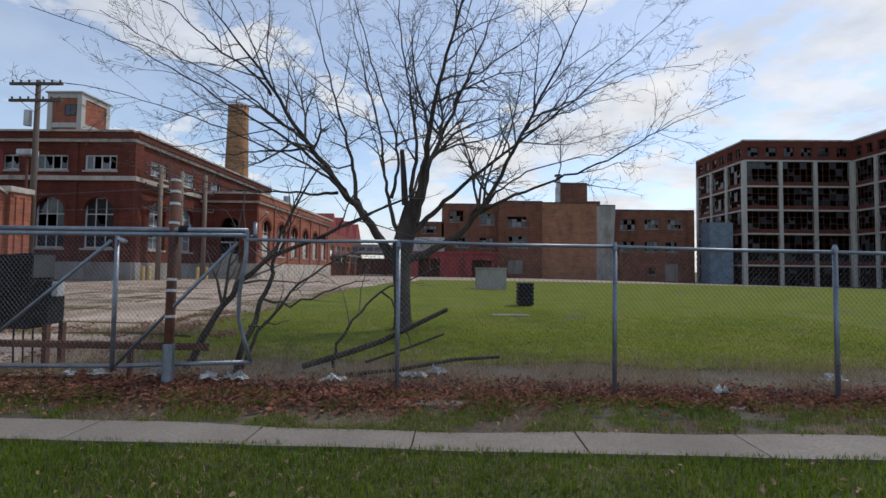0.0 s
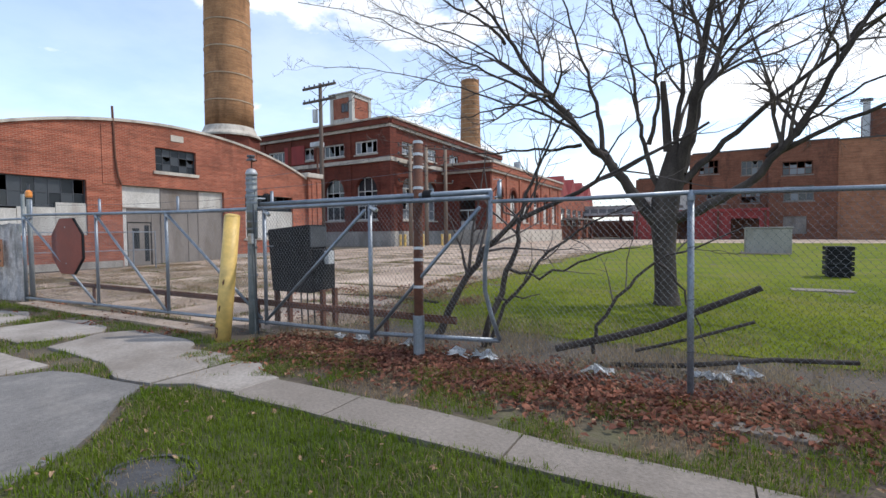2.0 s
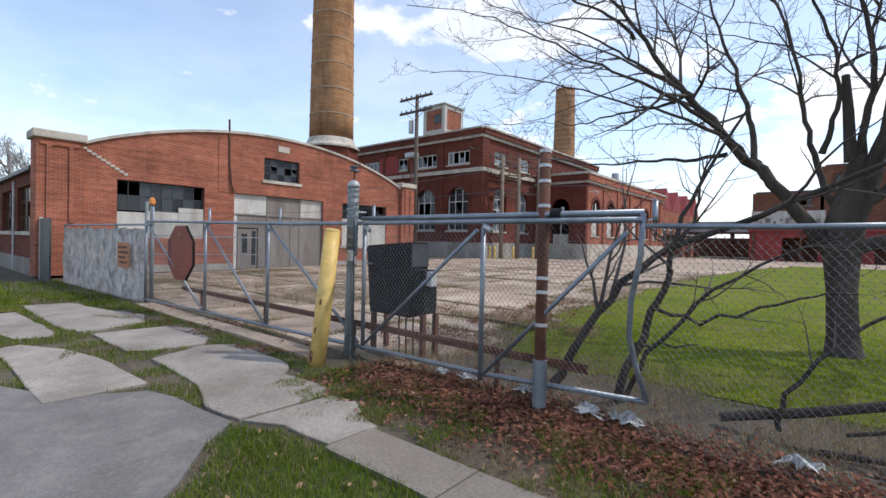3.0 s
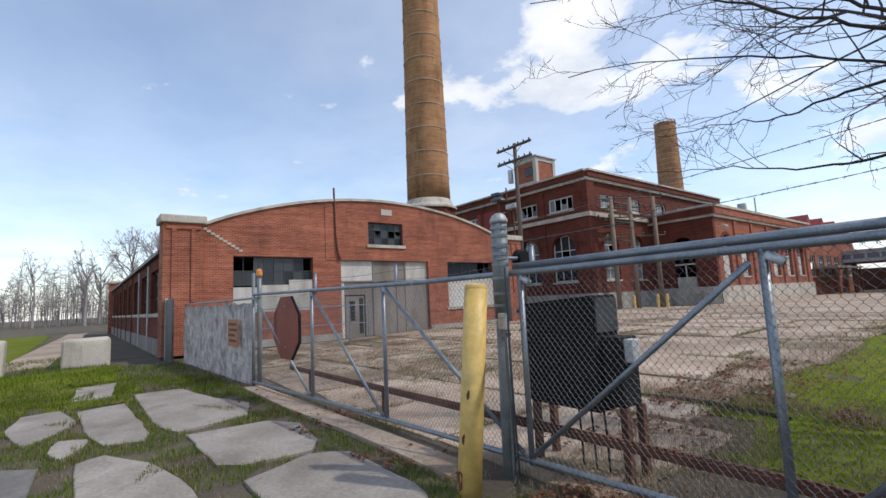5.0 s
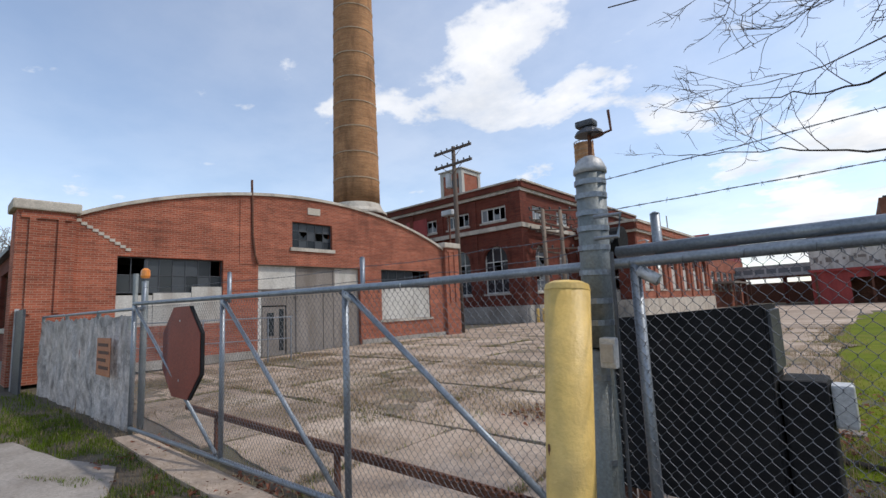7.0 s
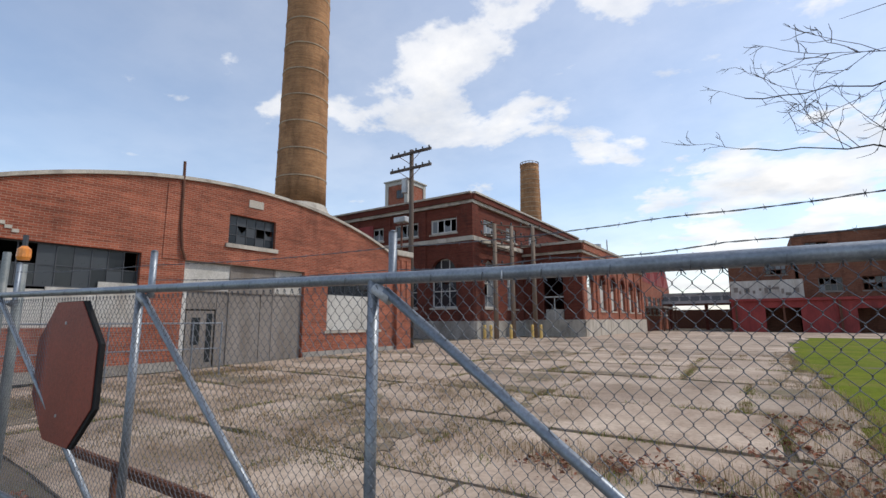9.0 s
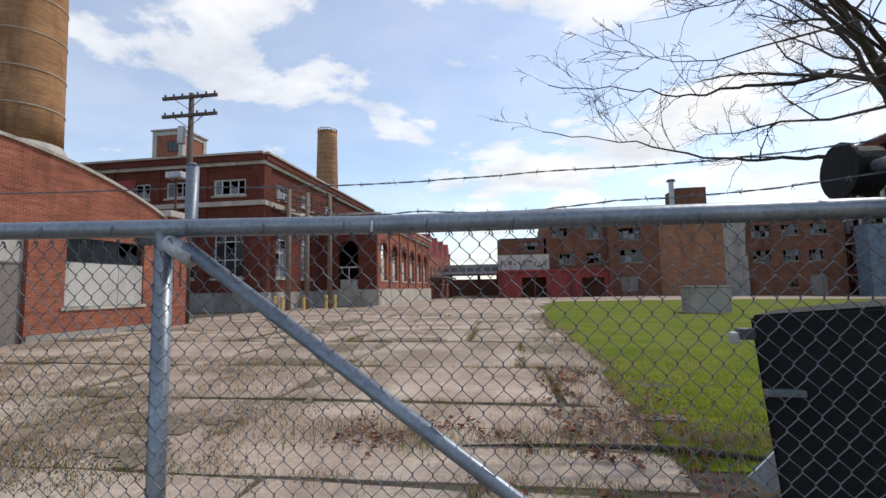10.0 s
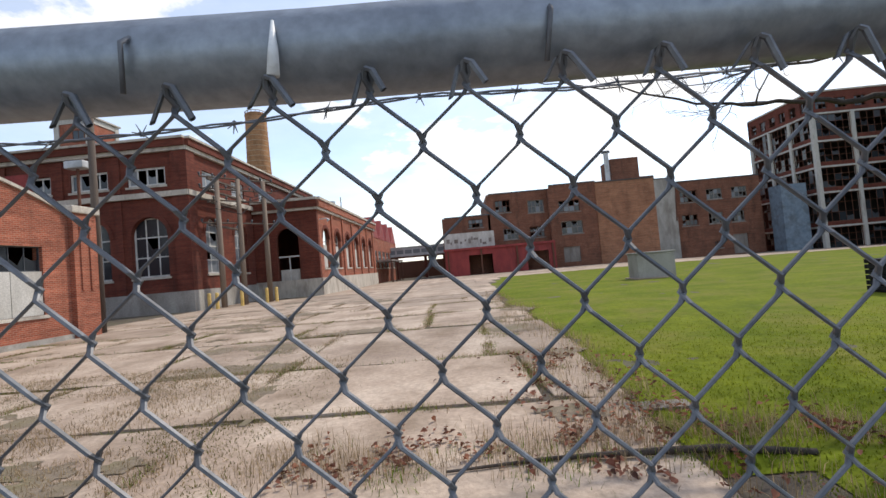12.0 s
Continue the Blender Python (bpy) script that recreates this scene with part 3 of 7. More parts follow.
# apron before the gate: broken slabs with grass in the joints
apron = paved("apron", "cracked concrete driveway apron with grass in its joints")
for poly in (
        [(-15.8, 3.1), (-15.7, 4.0), (-13.8, 4.3), (-12.7, 4.7), (-11.6, 4.35), (-11.3, 3.3), (-12.1, 3.1)],
        [(-11.0, 3.35), (-10.9, 4.5), (-10.4, 4.8), (-9.3, 4.65), (-8.9, 4.4), (-8.95, 3.6), (-9.2, 3.4)],
        [(-14.6, 2.1), (-14.8, 2.85), (-11.6, 2.95), (-11.1, 2.85), (-11.3, 2.4), (-12.0, 2.25)],
        [(-14.9, 1.3), (-15.0, 1.85), (-13.5, 2.1), (-12.7, 1.9), (-12.1, 1.5), (-13.5, 1.2)],
        [(-11.4, 1.8), (-12.1, 1.9), (-11.9, 2.25), (-11.5, 2.2), (-10.9, 1.95)],
        [(-10.6, 2.1), (-10.75, 2.4), (-9.9, 2.8), (-9.05, 3.0), (-7.25, 3.05), (-7.2, 2.1)],
        [(-8.4, 3.5), (-8.8, 4.3), (-8.53, 4.72), (-7.4, 4.7), (-6.85, 4.66), (-6.49, 4.38), (-5.7, 4.43), (-5.4, 4.3), (-5.42, 3.28), (-5.97, 3.2), (-6.39, 3.36), (-7.24, 3.47)],
        [(-5.36, 4.28), (-5.0, 4.36), (-4.55, 4.1), (-4.34, 4.05), (-4.34, 3.52), (-5.0, 3.46), (-5.37, 3.28)],
        [(-18.5, 2.9), (-18.3, 2.1), (-16.0, 2.0), (-15.9, 2.7)]):
    mx, my = sum(p[0] for p in poly) / len(poly), sum(p[1] for p in poly) / len(poly)
    slab([(mx + (x - mx) * 1.01, my + (y - my) * 1.02) for x, y in poly], M_APRON, apron, 0.014, 0.15, 0.004)
drive = [(-10.7, 1.75), (-9.6, 1.72), (-8.45, 1.84), (-7.36, 2.3), (-6.95, 2.98), (-6.5, 3.1), (-5.97, 3.13), (-5.42, 3.2), (-5.07, 2.79), (-4.6, 2.42), (-4.3, 2.1), (-4.05, 1.55), (-3.9, 0.4), (-3.6, -1.5), (-3.3, -4.5), (-13, -4.5), (-12, 0.2)]
bm = bmesh.new()
prism(bm, drive, -0.4, ground_z(-8, 0) + 0.012)
tagged(part("road", bm, M_ASPHALT), "weathered grey asphalt driveway mouth", "road", kind="structure")
bm = bmesh.new()
prism(bm, [(-14.4, 5.02), (-14.3, 5.4), (-7.0, 5.42), (-6.95, 5.0), (-9, 5.06), (-11.6, 4.98)], -0.4, ground_z(-9, 5.2) + 0.045)
bmesh.ops.bevel(bm, geom=[e for e in bm.edges], offset=0.015, segments=2, affect="EDGES")
tagged(part("kerb", bm, M_CONC), "worn concrete sill under the gate", "kerb", kind="structure")
bm = bmesh.new()
prism(bm, [(-70, 2.9), (-26, 1.2), (-26, -0.4), (-70, 1.2)], -0.5, -0.17)
tagged(part("path", bm, M_CONC), "pale concrete path along the alley", "path", kind="structure")

# yard: large slabs of broken concrete, weeds between them
yard = paved("yard", "wide yard of cracked concrete slabs with weeds in the joints", "yard")
rng = random.Random(5)
rows_y = [5.75]
while rows_y[-1] < 84:
    rows_y.append(rows_y[-1] + (rng.uniform(1.9, 3.1) if rows_y[-1] < 14 else rng.uniform(2.6, 4.2) if rows_y[-1] < 30 else 6.5))
for ya, yb in zip(rows_y, rows_y[1:]):
    far = ya > 46
    ym = (ya + yb) / 2
    right = lawn_edge(ym) + 0.2 if not far else (lawn_edge(ym) if ym < 59 else 60)
    x = -24.3 if ym < 25 else (-27.5 if ym < 48 else -21.4)
    w = 3.0 if ym < 30 else 5.0
    x += rng.uniform(-0.3, 0.0)
    while x < right - 0.4:
        xb = min(right, x + w * rng.uniform(0.6, 1.75))
        if right - xb < 0.9:
            xb = right
        j = 0.02 if far else 0.14
        g = rng.uniform(0.003, 0.016) if ym < 18 else rng.uniform(0.005, 0.014)
        sl = 0.12 * (ym < 40)
        poly = [(x + g + rng.uniform(-j, j), ya + g + rng.uniform(-j, j) + sl * rng.random()), (xb - g, ya + g + rng.uniform(-j, j)), (xb - g + rng.uniform(-j, j), yb - g - sl * rng.random()), (x + g, yb - g)]
        slab(poly, M_CONC, yard, 0.008 + rng.uniform(-0.008, 0.008), 0.12, 0.002)
        x = xb


# ---- buildings ----
def band(parent, face, u0, u1, z0, z1, out, mat, name="cornice", label=""):
    bm = bmesh.new()
    face.box(bm, u0, u1, z0, z1, -0.02, out)
    return part(name, bm, mat, parent, label)


def arched_works():
    b = thing("factory_hall", "orange-red brick hall with a curved parapet and boarded openings", "building", at=(-24.44, 15, 0))
    F = Face("x", -24.44, 1)
    g = -0.1
    holes = [(7.26, 10.85, 1.44, 3.92), (12.3, 17.7, g, 3.82), (13.9, 16.05, 4.66, 5.86), (19.1, 22.8, 1.15, 3.82)]
    part("front_wall", wall(F, 6.0, 24.1, g, 5.05, [(a, c, d, min(e, 5.05)) for a, c, d, e in holes], 0.4), M_BRICK, b)
    # curved top
    def top(y):
        return 5.12 + 1.84 * (1 - ((y - 15.05) / 9.05) ** 2) ** 0.92 if abs(y - 15.05) < 9.05 else 5.12
    bm = bmesh.new()
    ys = sorted({6.0 + 18.1 * i / 40 for i in range(41)} | {13.9, 16.05})
    for a, c in zip(ys, ys[1:]):
        m = (a + c) / 2
        if 13.9 < m < 16.05:
            F.poly(bm, [(a, 5.86), (c, 5.86), (c, top(c)), (a, top(a))], -0.4, 0.0)
        else:
            F.poly(bm, [(a, 5.05), (c, 5.05), (c, top(c)), (a, top(a))], -0.4, 0.0)
    bmesh.ops.remove_doubles(bm, verts=bm.verts, dist=0.001)
    part("gable", bm, M_BRICK, b)
    bm = bmesh.new()
    for a, c in zip(ys, ys[1:]):
        F.poly(bm, [(a, top(a) + 0.005), (c, top(c) + 0.005), (c, top(c) + 0.13), (a, top(a) + 0.13)], -0.5, 0.09)
    bmesh.ops.remove_doubles(bm, verts=bm.verts, dist=0.001)
    part("coping", bm, M_STONE, b, "grey stone coping along the curve")
    # corner piers
    for y0, y1, zt in ((4.6, 6.05, 5.2), (24.05, 25.3, 5.3)):
        bm = boxes((-25.3, -24.22, y0, y1, g, zt))
        part("pier", bm, M_BRICK, b)
        part("pier_cap", bevelled(-25.42, -24.1, y0 - 0.12, y1 + 0.12, zt, zt + 0.32, 0.05), M_STONE, b, "grey stone cap")
        bm = boxes((-24.22, -24.16, y0 + 0.3, y0 + 0.46, 2.0, zt - 0.25), (-24.22, -24.16, y1 - 0.46, y1 - 0.3, 2.0, zt - 0.25), (-24.22, -24.17, y0 + 0.1, y1 - 0.1, zt - 0.25, zt - 0.12))
        part("pier_moulding", bm, M_BRICK, b)
    # left window: dark glass over a pale panel
    window(b, F, 7.26, 10.85, 2.63, 3.92, 8, 2, (M_GLASS, M_GLASS, M_GLASS_MID), M_DARKGREY, broken=0.06)
    for a, c, e in ((7.26, 8.4, 2.55), (8.4, 9.7, 2.63), (9.7, 10.85, 2.86)):
        bm = bmesh.new()
        F.box(bm, a + 0.01, c - 0.01, 1.44, e, -0.12, -0.06)
        part("panel", bm, M_WHITE_PANEL, b, "chalky white boarding")
    # vehicle door, boarded
    for a, c, z0, z1, mat in ((12.3, 14.2, 2.75, 3.8, M_WHITE_PANEL), (14.2, 16.2, 2.75, 3.8, M_GREY_BOARD), (16.2, 17.7, 2.75, 3.8, M_WHITE_PANEL), (13.7, 15.6, g, 2.75, M_GREY_BOARD), (15.6, 17.7, g, 2.75, M_GREY_BOARD), (12.3, 12.55, g, 2.75, M_WHITE_FRAME), (12.55, 13.7, 2.05, 2.75, M_GREY_BOARD)):
        bm = bmesh.new()
        F.box(bm, a + 0.012, c - 0.012, z0 + 0.012, z1 - 0.012, -0.25 + 0.02 * random.random(), -0.18 + 0.02 * random.random())
        part("door_board", bm, mat, b)
    bm = bmesh.new()
    for z in (2.72, 3.8):
        F.box(bm, 12.3, 17.7, z, z + 0.06, -0.2, -0.12)
    for u in (14.2, 16.2):
        F.box(bm, u - 0.04, u + 0.04, g, 3.8, -0.2, -0.13)
    part("door_frame", bm, M_GREY_BOARD, b)
    bm = bmesh.new()
    F.box(bm, 12.6, 13.65, g, 2.0, -0.24, -0.2)
    door = part("door", bm, M_GREY_BOARD, b, "grey half-open man door")
    bm = bmesh.new()
    F.box(bm, 12.8, 13.12, 0.75, 1.75, -0.2, -0.19)
    # no glass here: a dark strip laid on for the door's shadowy gap
    F.box(bm, 13.36, 13.58, 0.1, 1.9, -0.2, -0.192)
    part("pane", bm, M_GLASS, door)
    # upper window
    window(b, F, 13.9, 16.05, 4.66, 5.86, 5, 3, (M_GLASS, M_GLASS_MID), M_DARKGREY, broken=0.12, sill=M_STONE)
    # right window
    window(b, F, 19.1, 22.8, 2.85, 3.82, 6, 1, M_GLASS, M_DARKGREY, broken=0.15)
    for a, c in ((19.1, 21.5), (21.5, 22.8)):
        bm = bmesh.new()
        F.box(bm, a + 0.015, c - 0.015, 1.16, 2.85, -0.1, -0.05)
        part("panel", bm, M_WHITE_PANEL, b, "chalky white boarding")
    bm = bmesh.new()
    F.box(bm, 18.95, 22.95, 1.02, 1.15, -0.1, 0.07)
    part("sill", bm, M_STONE, b)
    bm = bmesh.new()
    F.box(bm, 14.7, 15.37, 6.28, 6.6, -0.02, 0.03)
    part("date_stone", bm, M_STONE, b, "small pale stone plaque")
    # stepped brick course by the pier
    bm = bmesh.new()
    for i in range(10):
        F.box(bm, 6.05 + i * 0.16, 6.21 + i * 0.16, 5.0 - i * 0.1, 5.1 - i * 0.1, 0.0, 0.025)
    part("stepped_course", bm, M_STONE, b)
    part("drainpipe", pipe([F.at(11.98, 7.45, 0.05), F.at(12.0, 6.6, 0.05), F.at(12.02, 5.1, 0.07), F.at(12.1, 4.2, 0.12), F.at(12.25, 3.82, 0.1)], 0.05), M_RUST, b, "rusty bent drainpipe")
    bm = bmesh.new()
    F.box(bm, 11.5, 12.28, 3.82, 6.55, 0.0, 0.03)
    part("patched_brick", bm, M_BRICK, b)
    part("plinth", wall(Face("x", -24.39, 1), 17.75, 24.04, g, 0.22, [], 0.045), M_BLOCK, b)
    part("plinth", wall(Face("x", -24.39, 1), 6.06, 12.25, g, 0.22, [], 0.045), M_BLOCK, b)
    # alley side
    S = Face("y", 4.75, -1)
    bays = [(-29.4 - 4.4 * i, -26.0 - 4.4 * i, 1.6, 3.55) for i in range(8)]
    # shade of the alley side is put into its darker brick colour
    part("side_wall", wall(S, -62, -25.3, -0.2, 4.05, bays, 0.35), M_BRICK_DARK_SHADED, b)
    for k, (a, c, z0, z1) in enumerate(bays):
        window(b, S, a, c, z0, z1, 5, 3, M_GLASS, M_RUST, broken=0.3, sill=M_STONE)
        part("downpipe", pipe([S.at(c + 0.5, 3.9, 0.07), S.at(c + 0.5, -0.15, 0.07)], 0.045, 6), M_STEEL_LIGHT if k < 3 else M_RUST, b)
    bm = bmesh.new()
    S.box(bm, -62, -25.3, 4.05, 4.2, -0.4, 0.2)
    part("eave_board", bm, M_DARKGREY, b)
    bm = bmesh.new()
    S.box(bm, -62, -25.3, -0.2, 0.5, 0.0, 0.06)
    part("plinth", bm, M_GREY_BOARD, b)
    part("pier", boxes((-62.6, -61.9, 4.4, 5.8, -0.2, 4.9)), M_BRICK, b)
    part("pier_cap", bevelled(-62.75, -61.75, 4.25, 5.95, 4.9, 5.15, 0.05), M_STONE, b)
    part("rear_wall", boxes((-62, -61.7, 5.1, 25.2, -0.2, 5.0)), M_BRICK_DARK_SHADED, b)
    part("north_wall", boxes((-61.7, -24.9, 24.85, 25.2, -0.2, 5.0)), M_BRICK_DARK_SHADED, b)
    # barrel roof
    bm = bmesh.new()
    n = 20
    lo = []
    for i in range(n + 1):
        y = 5.1 + 19.9 * i / n
        z = 4.2 + 2.4 * math.sin(math.pi * i / n)
        lo.append((bm.verts.new((-61.8, y, z)), bm.verts.new((-24.86, y, z))))
    for p, q in zip(lo, lo[1:]):
        bm.faces.new((p[0], q[0], q[1], p[1]))
    part("roof", bm, M_ROOF, b)
    # added black boards behind the openings keep the hall's inside dark
    bm = bmesh.new()
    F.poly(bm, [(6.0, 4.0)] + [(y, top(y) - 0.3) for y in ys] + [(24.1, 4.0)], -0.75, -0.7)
    part("rear_lining", bm, M_INNER_SHADE, b)
    part("partition", boxes((-31.2, -31.0, 5.2, 24.8, -0.2, 4.3)), M_INNER_SHADE, b)


arched_works()


def arch_window(parent, F, u0, u1, z0, z1, mat_frame, glass, cols=3, rows=4, sill=True):
    """A round-headed window set in a rectangular hole."""
    bm = bmesh.new()
    r = (u1 - u0) / 2
    spring = z1 - r
    spandrels(bm, F, u0, u1, spring, z1, -0.35, 0.0)
    part("arch", bm, M_BRICK_DARK_SHADED, parent)
    bm = bmesh.new()
    n = 12
    c = (u0 + u1) / 2
    ring = None
    for k in range(n):
        bm = bmesh.new()
        a, e = math.pi * k / n, math.pi * (k + 1) / n
        F.poly(bm, [(c + rr * math.cos(t), spring + rr * math.sin(t)) for rr, t in ((r + 0.01, a), (r + 0.35, a), (r + 0.35, e), (r + 0.01, e))], 0.0, 0.05)
        ob = part("arch_ring" if ring is None else "voussoir", bm, M_BRICK_DARK_SHADED, ring or parent)
        ring = ring or ob
    w = window(parent, F, u0, u1, z0, z1, cols, rows, glass, mat_frame, depth=-0.38, bar=0.14, broken=0.12, sill=M_STONE if sill else None)
    return w


def powerhouse():
    b = thing("powerhouse", "dark red brick powerhouse with pale stone bands and arched windows", "building", at=(-28.06, 39, 0))
    F = Face("y", 39.0, -1)
    S = Face("x", -28.06, 1)
    g = -0.3
    wins = [(-32.55 - 4.45 * i, -29.75 - 4.45 * i) for i in range(7)]
    holes = [(a, c, 2.75, 7.3) for a, c in wins] + [(a - 0.05, c + 0.1, 9.65, 11.05) for a, c in wins]
    part("front_wall", wall(F, -60, -28.06, g, 12.9, holes, 0.5), M_BRICK_DARK_SHADED, b)
    for i, (a, c) in enumerate(wins):
        arch_window(b, F, a, c, 2.75, 7.3, M_WHITE_FRAME, M_GLASS, 3, 3)
        window(b, F, a - 0.05, c + 0.1, 9.65, 11.05, 4, 1, M_GLASS_LIT if i % 2 == 0 else M_GLASS, M_WHITE_FRAME, bar=0.16, broken=0.3, sill=M_STONE)
        bm = bmesh.new()
        F.box(bm, a - 1.05, a - 0.55, 1.6, 8.6, 0.0, 0.14)
        F.box(bm, a - 1.05, a - 0.55, 9.2, 12.0, 0.0, 0.14)
        part("pilaster", bm, M_BRICK_DARK_SHADED, b)
    bm = bmesh.new()
    for z0, z1 in ((g, 8.68), (9.12, 12.1)):
        F.box(bm, -29.1, -28.06, z0, z1, 0, 0.2)
        S.box(bm, 38.8, 39.9, z0, z1, 0, 0.2)
    part("corner_pilaster", bm, M_BRICK_DARK_SHADED, b)
    sw = [(41.2, 43.6), (45.9, 48.3)]
    sw2 = sw + [(51.6, 54.0), (56.8, 59.2), (62.0, 64.4)]
    part("side_wall", wall(S, 39.5, 68, g, 12.9, [(a, c, 2.75, 7.3) for a, c in sw] + [(a, c, 9.65, 11.05) for a, c in sw2], 0.5), M_BRICK_DARK_SHADED, b)
    for a, c in sw:
        arch_window(b, S, a, c, 2.75, 7.3, M_WHITE_FRAME, M_GLASS_LIT, 2, 4)
    for a, c in sw2:
        window(b, S, a, c, 9.65, 11.05, 3, 1, M_GLASS_LIT, M_WHITE_FRAME, bar=0.14, broken=0.2, sill=M_STONE)
    for face, u0, u1 in ((F, -60, -27.86), (S, 38.8, 68)):
        band(b, face, u0, u1, 8.7, 9.1, 0.3, M_STONE, "string_course", "pale stone band")
        band(b, face, u0, u1, 12.12, 12.42, 0.28, M_STONE, "string_course", "pale stone band")
        band(b, face, u0, u1, 12.42, 12.95, 0.45, M_BRICK_DARK_SHADED)
        band(b, face, u0, u1, 12.95, 13.12, 0.58, M_STONE, "coping")
        band(b, face, u0, u1, g, 1.55, 0.22, M_BLOCK, "plinth", "stained grey stone plinth")
    part("roof", boxes((-59.9, -28.6, 39.6, 67.9, 12.5, 12.7)), M_ROOF, b)
    part("rear_wall", boxes((-60, -28.6, 67.5, 68, g, 12.9)), M_BRICK_DARK_SHADED, b)
    part("west_wall", boxes((-60, -59.5, 39.5, 67.5, g, 12.9)), M_BRICK_DARK_SHADED, b)
    # added floor, blackened so the windows look into shade
    part("inner_floor", boxes((-59.4, -28.7, 39.6, 67.4, 7.9, 8.2)), M_INNER_SHADE, b)
    bm = bmesh.new()
    F.box(bm, -43.1, -39.9, 9.3, 11.4, 0.0, 0.1)
    part("painted_panel", bm, M_RED, b, "faded red painted panel")
    # annex
    A, R = Face("y", 49.72, -1), Face("x", -21.7, 1)
    # annex front gets the shade-darkened brick, its sunlit side the brighter one
    part("annex_front", wall(A, -28.0, -21.7, g, 8.9, [(-25.85, -23.65, 1.4, 6.75)], 0.45), M_BRICK_DARK_SHADED, b)
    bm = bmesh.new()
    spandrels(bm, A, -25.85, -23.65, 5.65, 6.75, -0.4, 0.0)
    part("arch", bm, M_BRICK_DARK_SHADED, b)
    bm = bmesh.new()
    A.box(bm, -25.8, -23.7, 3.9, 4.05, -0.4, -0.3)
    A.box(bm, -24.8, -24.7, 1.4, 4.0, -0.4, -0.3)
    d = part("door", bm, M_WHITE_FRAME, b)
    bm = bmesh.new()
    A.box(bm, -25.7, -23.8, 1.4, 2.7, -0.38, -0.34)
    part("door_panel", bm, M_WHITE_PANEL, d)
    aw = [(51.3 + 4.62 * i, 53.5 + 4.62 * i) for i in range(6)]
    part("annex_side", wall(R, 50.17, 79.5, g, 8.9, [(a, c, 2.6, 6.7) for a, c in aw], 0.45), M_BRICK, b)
    for a, c in aw:
        arch_window(b, R, a, c, 2.6, 6.7, M_WHITE_FRAME, M_GLASS, 2, 3)
        bm = bmesh.new()
        R.box(bm, a + 0.15, c - 0.15, 2.7, 5.0, -0.3, -0.26)
        part("window_board", bm, M_WHITE_PANEL, b)
        bm = bmesh.new()
        R.box(bm, c + 0.9, c + 1.5, 1.7, 8.2, 0, 0.15)
        part("pilaster", bm, M_BRICK, b)
    # cornice colour follows the shaded front and the sunlit side
    for face, u0, u1, mat in ((A, -28.0, -21.5, M_BRICK_DARK_SHADED), (R, 49.5, 79.5, M_BRICK)):
        band(b, face, u0, u1, 8.35, 8.6, 0.25, M_STONE, "string_course", "pale stone band")
        band(b, face, u0, u1, 8.6, 9.3, 0.38, mat)
        band(b, face, u0, u1, 9.3, 9.55, 0.5, M_STONE, "coping")
        band(b, face, u0, u1, g, 1.65, 0.2, M_STONE, "plinth", "pale stone plinth")
    part("annex_roof", boxes((-28.0, -22.1, 50.1, 79.4, 8.8, 9.0)), M_ROOF, b)
    part("annex_end", boxes((-28.0, -22.2, 79.1, 79.5, g, 8.9)), M_BRICK, b)
    part("floodlight", pipe([R.at(50.3, 7.4, 0.1), R.at(50.3, 7.45, 0.8), R.at(50.3, 7.2, 1.0)], [0.05, 0.05, 0.2], 8), M_STEEL_LIGHT, b)
    part("vent", pipe([(-24.5, 66, 9.0), (-24.5, 66, 11.6)], [0.55, 0.5], 10), M_STEEL_LIGHT, b)
    part("vent_mast", pipe([(-24.0, 69, 9.0), (-24.0, 69, 12.6)], 0.08, 6), M_STEEL_LIGHT, b)


powerhouse()


def stack(name, label, x, y, z0, z1, r0, r1, rings, flare, crown):
    b = thing(name, label, "chimney", at=(x, y, 0))
    n = 40
    part("shaft", pipe([(x, y, z0 + (z1 - z0) * i / 24) for i in range(25)], [r0 + (r1 - r0) * i / 24 for i in range(25)], n), M_BRICK_STACK, b, smooth=True)
    for z in rings:
        r = r0 + (r1 - r0) * (z - z0) / (z1 - z0)
        part("iron_band", pipe([(x, y, z), (x, y, z + 0.1)], r + 0.04, n), M_BAND, b)
    if flare:
        part("base", pipe([(x, y, 0), (x, y, z0 - 1.0)], r0 * 1.22, 8), M_BRICK_DARK_SHADED, b)
        part("base_moulding", pipe([(x, y, z0 - 1.0), (x, y, z0 - 0.85), (x, y, z0 - 0.5), (x, y, z0)], [r0 * 1.28, r0 * 1.28, r0 * 1.12, r0 * 1.02], n), M_STONE, b)
    if crown:
        part("crown", pipe([(x, y, z1 - 0.8), (x, y, z1 - 0.3), (x, y, z1 - 0.3)], [r1 * 1.0, r1 * 1.05, r1 * 0.9], n), M_BRICK_STACK, b)
        bm = bmesh.new()
        for k in range(16):
            a = 2 * math.pi * k / 16
            tube(bm, [(x + r1 * math.cos(a), y + r1 * math.sin(a), z1 - 0.3), (x + r1 * math.cos(a), y + r1 * math.sin(a), z1 + 0.35)], 0.05, 4)
        part("rail_posts", bm, M_RUST, b, kind="stuff")
        part("rail", pipe([(x + r1 * math.cos(2 * math.pi * k / 24), y + r1 * math.sin(2 * math.pi * k / 24), z1 + 0.35) for k in range(25)], 0.1, 5), M_STEEL_LIGHT, b)
    return b


stack("smokestack", "tall buff brick smokestack with pale bands", -39.5, 29.2, 11.4, 62.0, 2.15, 1.45, [13.6 + 2.42 * i for i in range(19)], True, False)
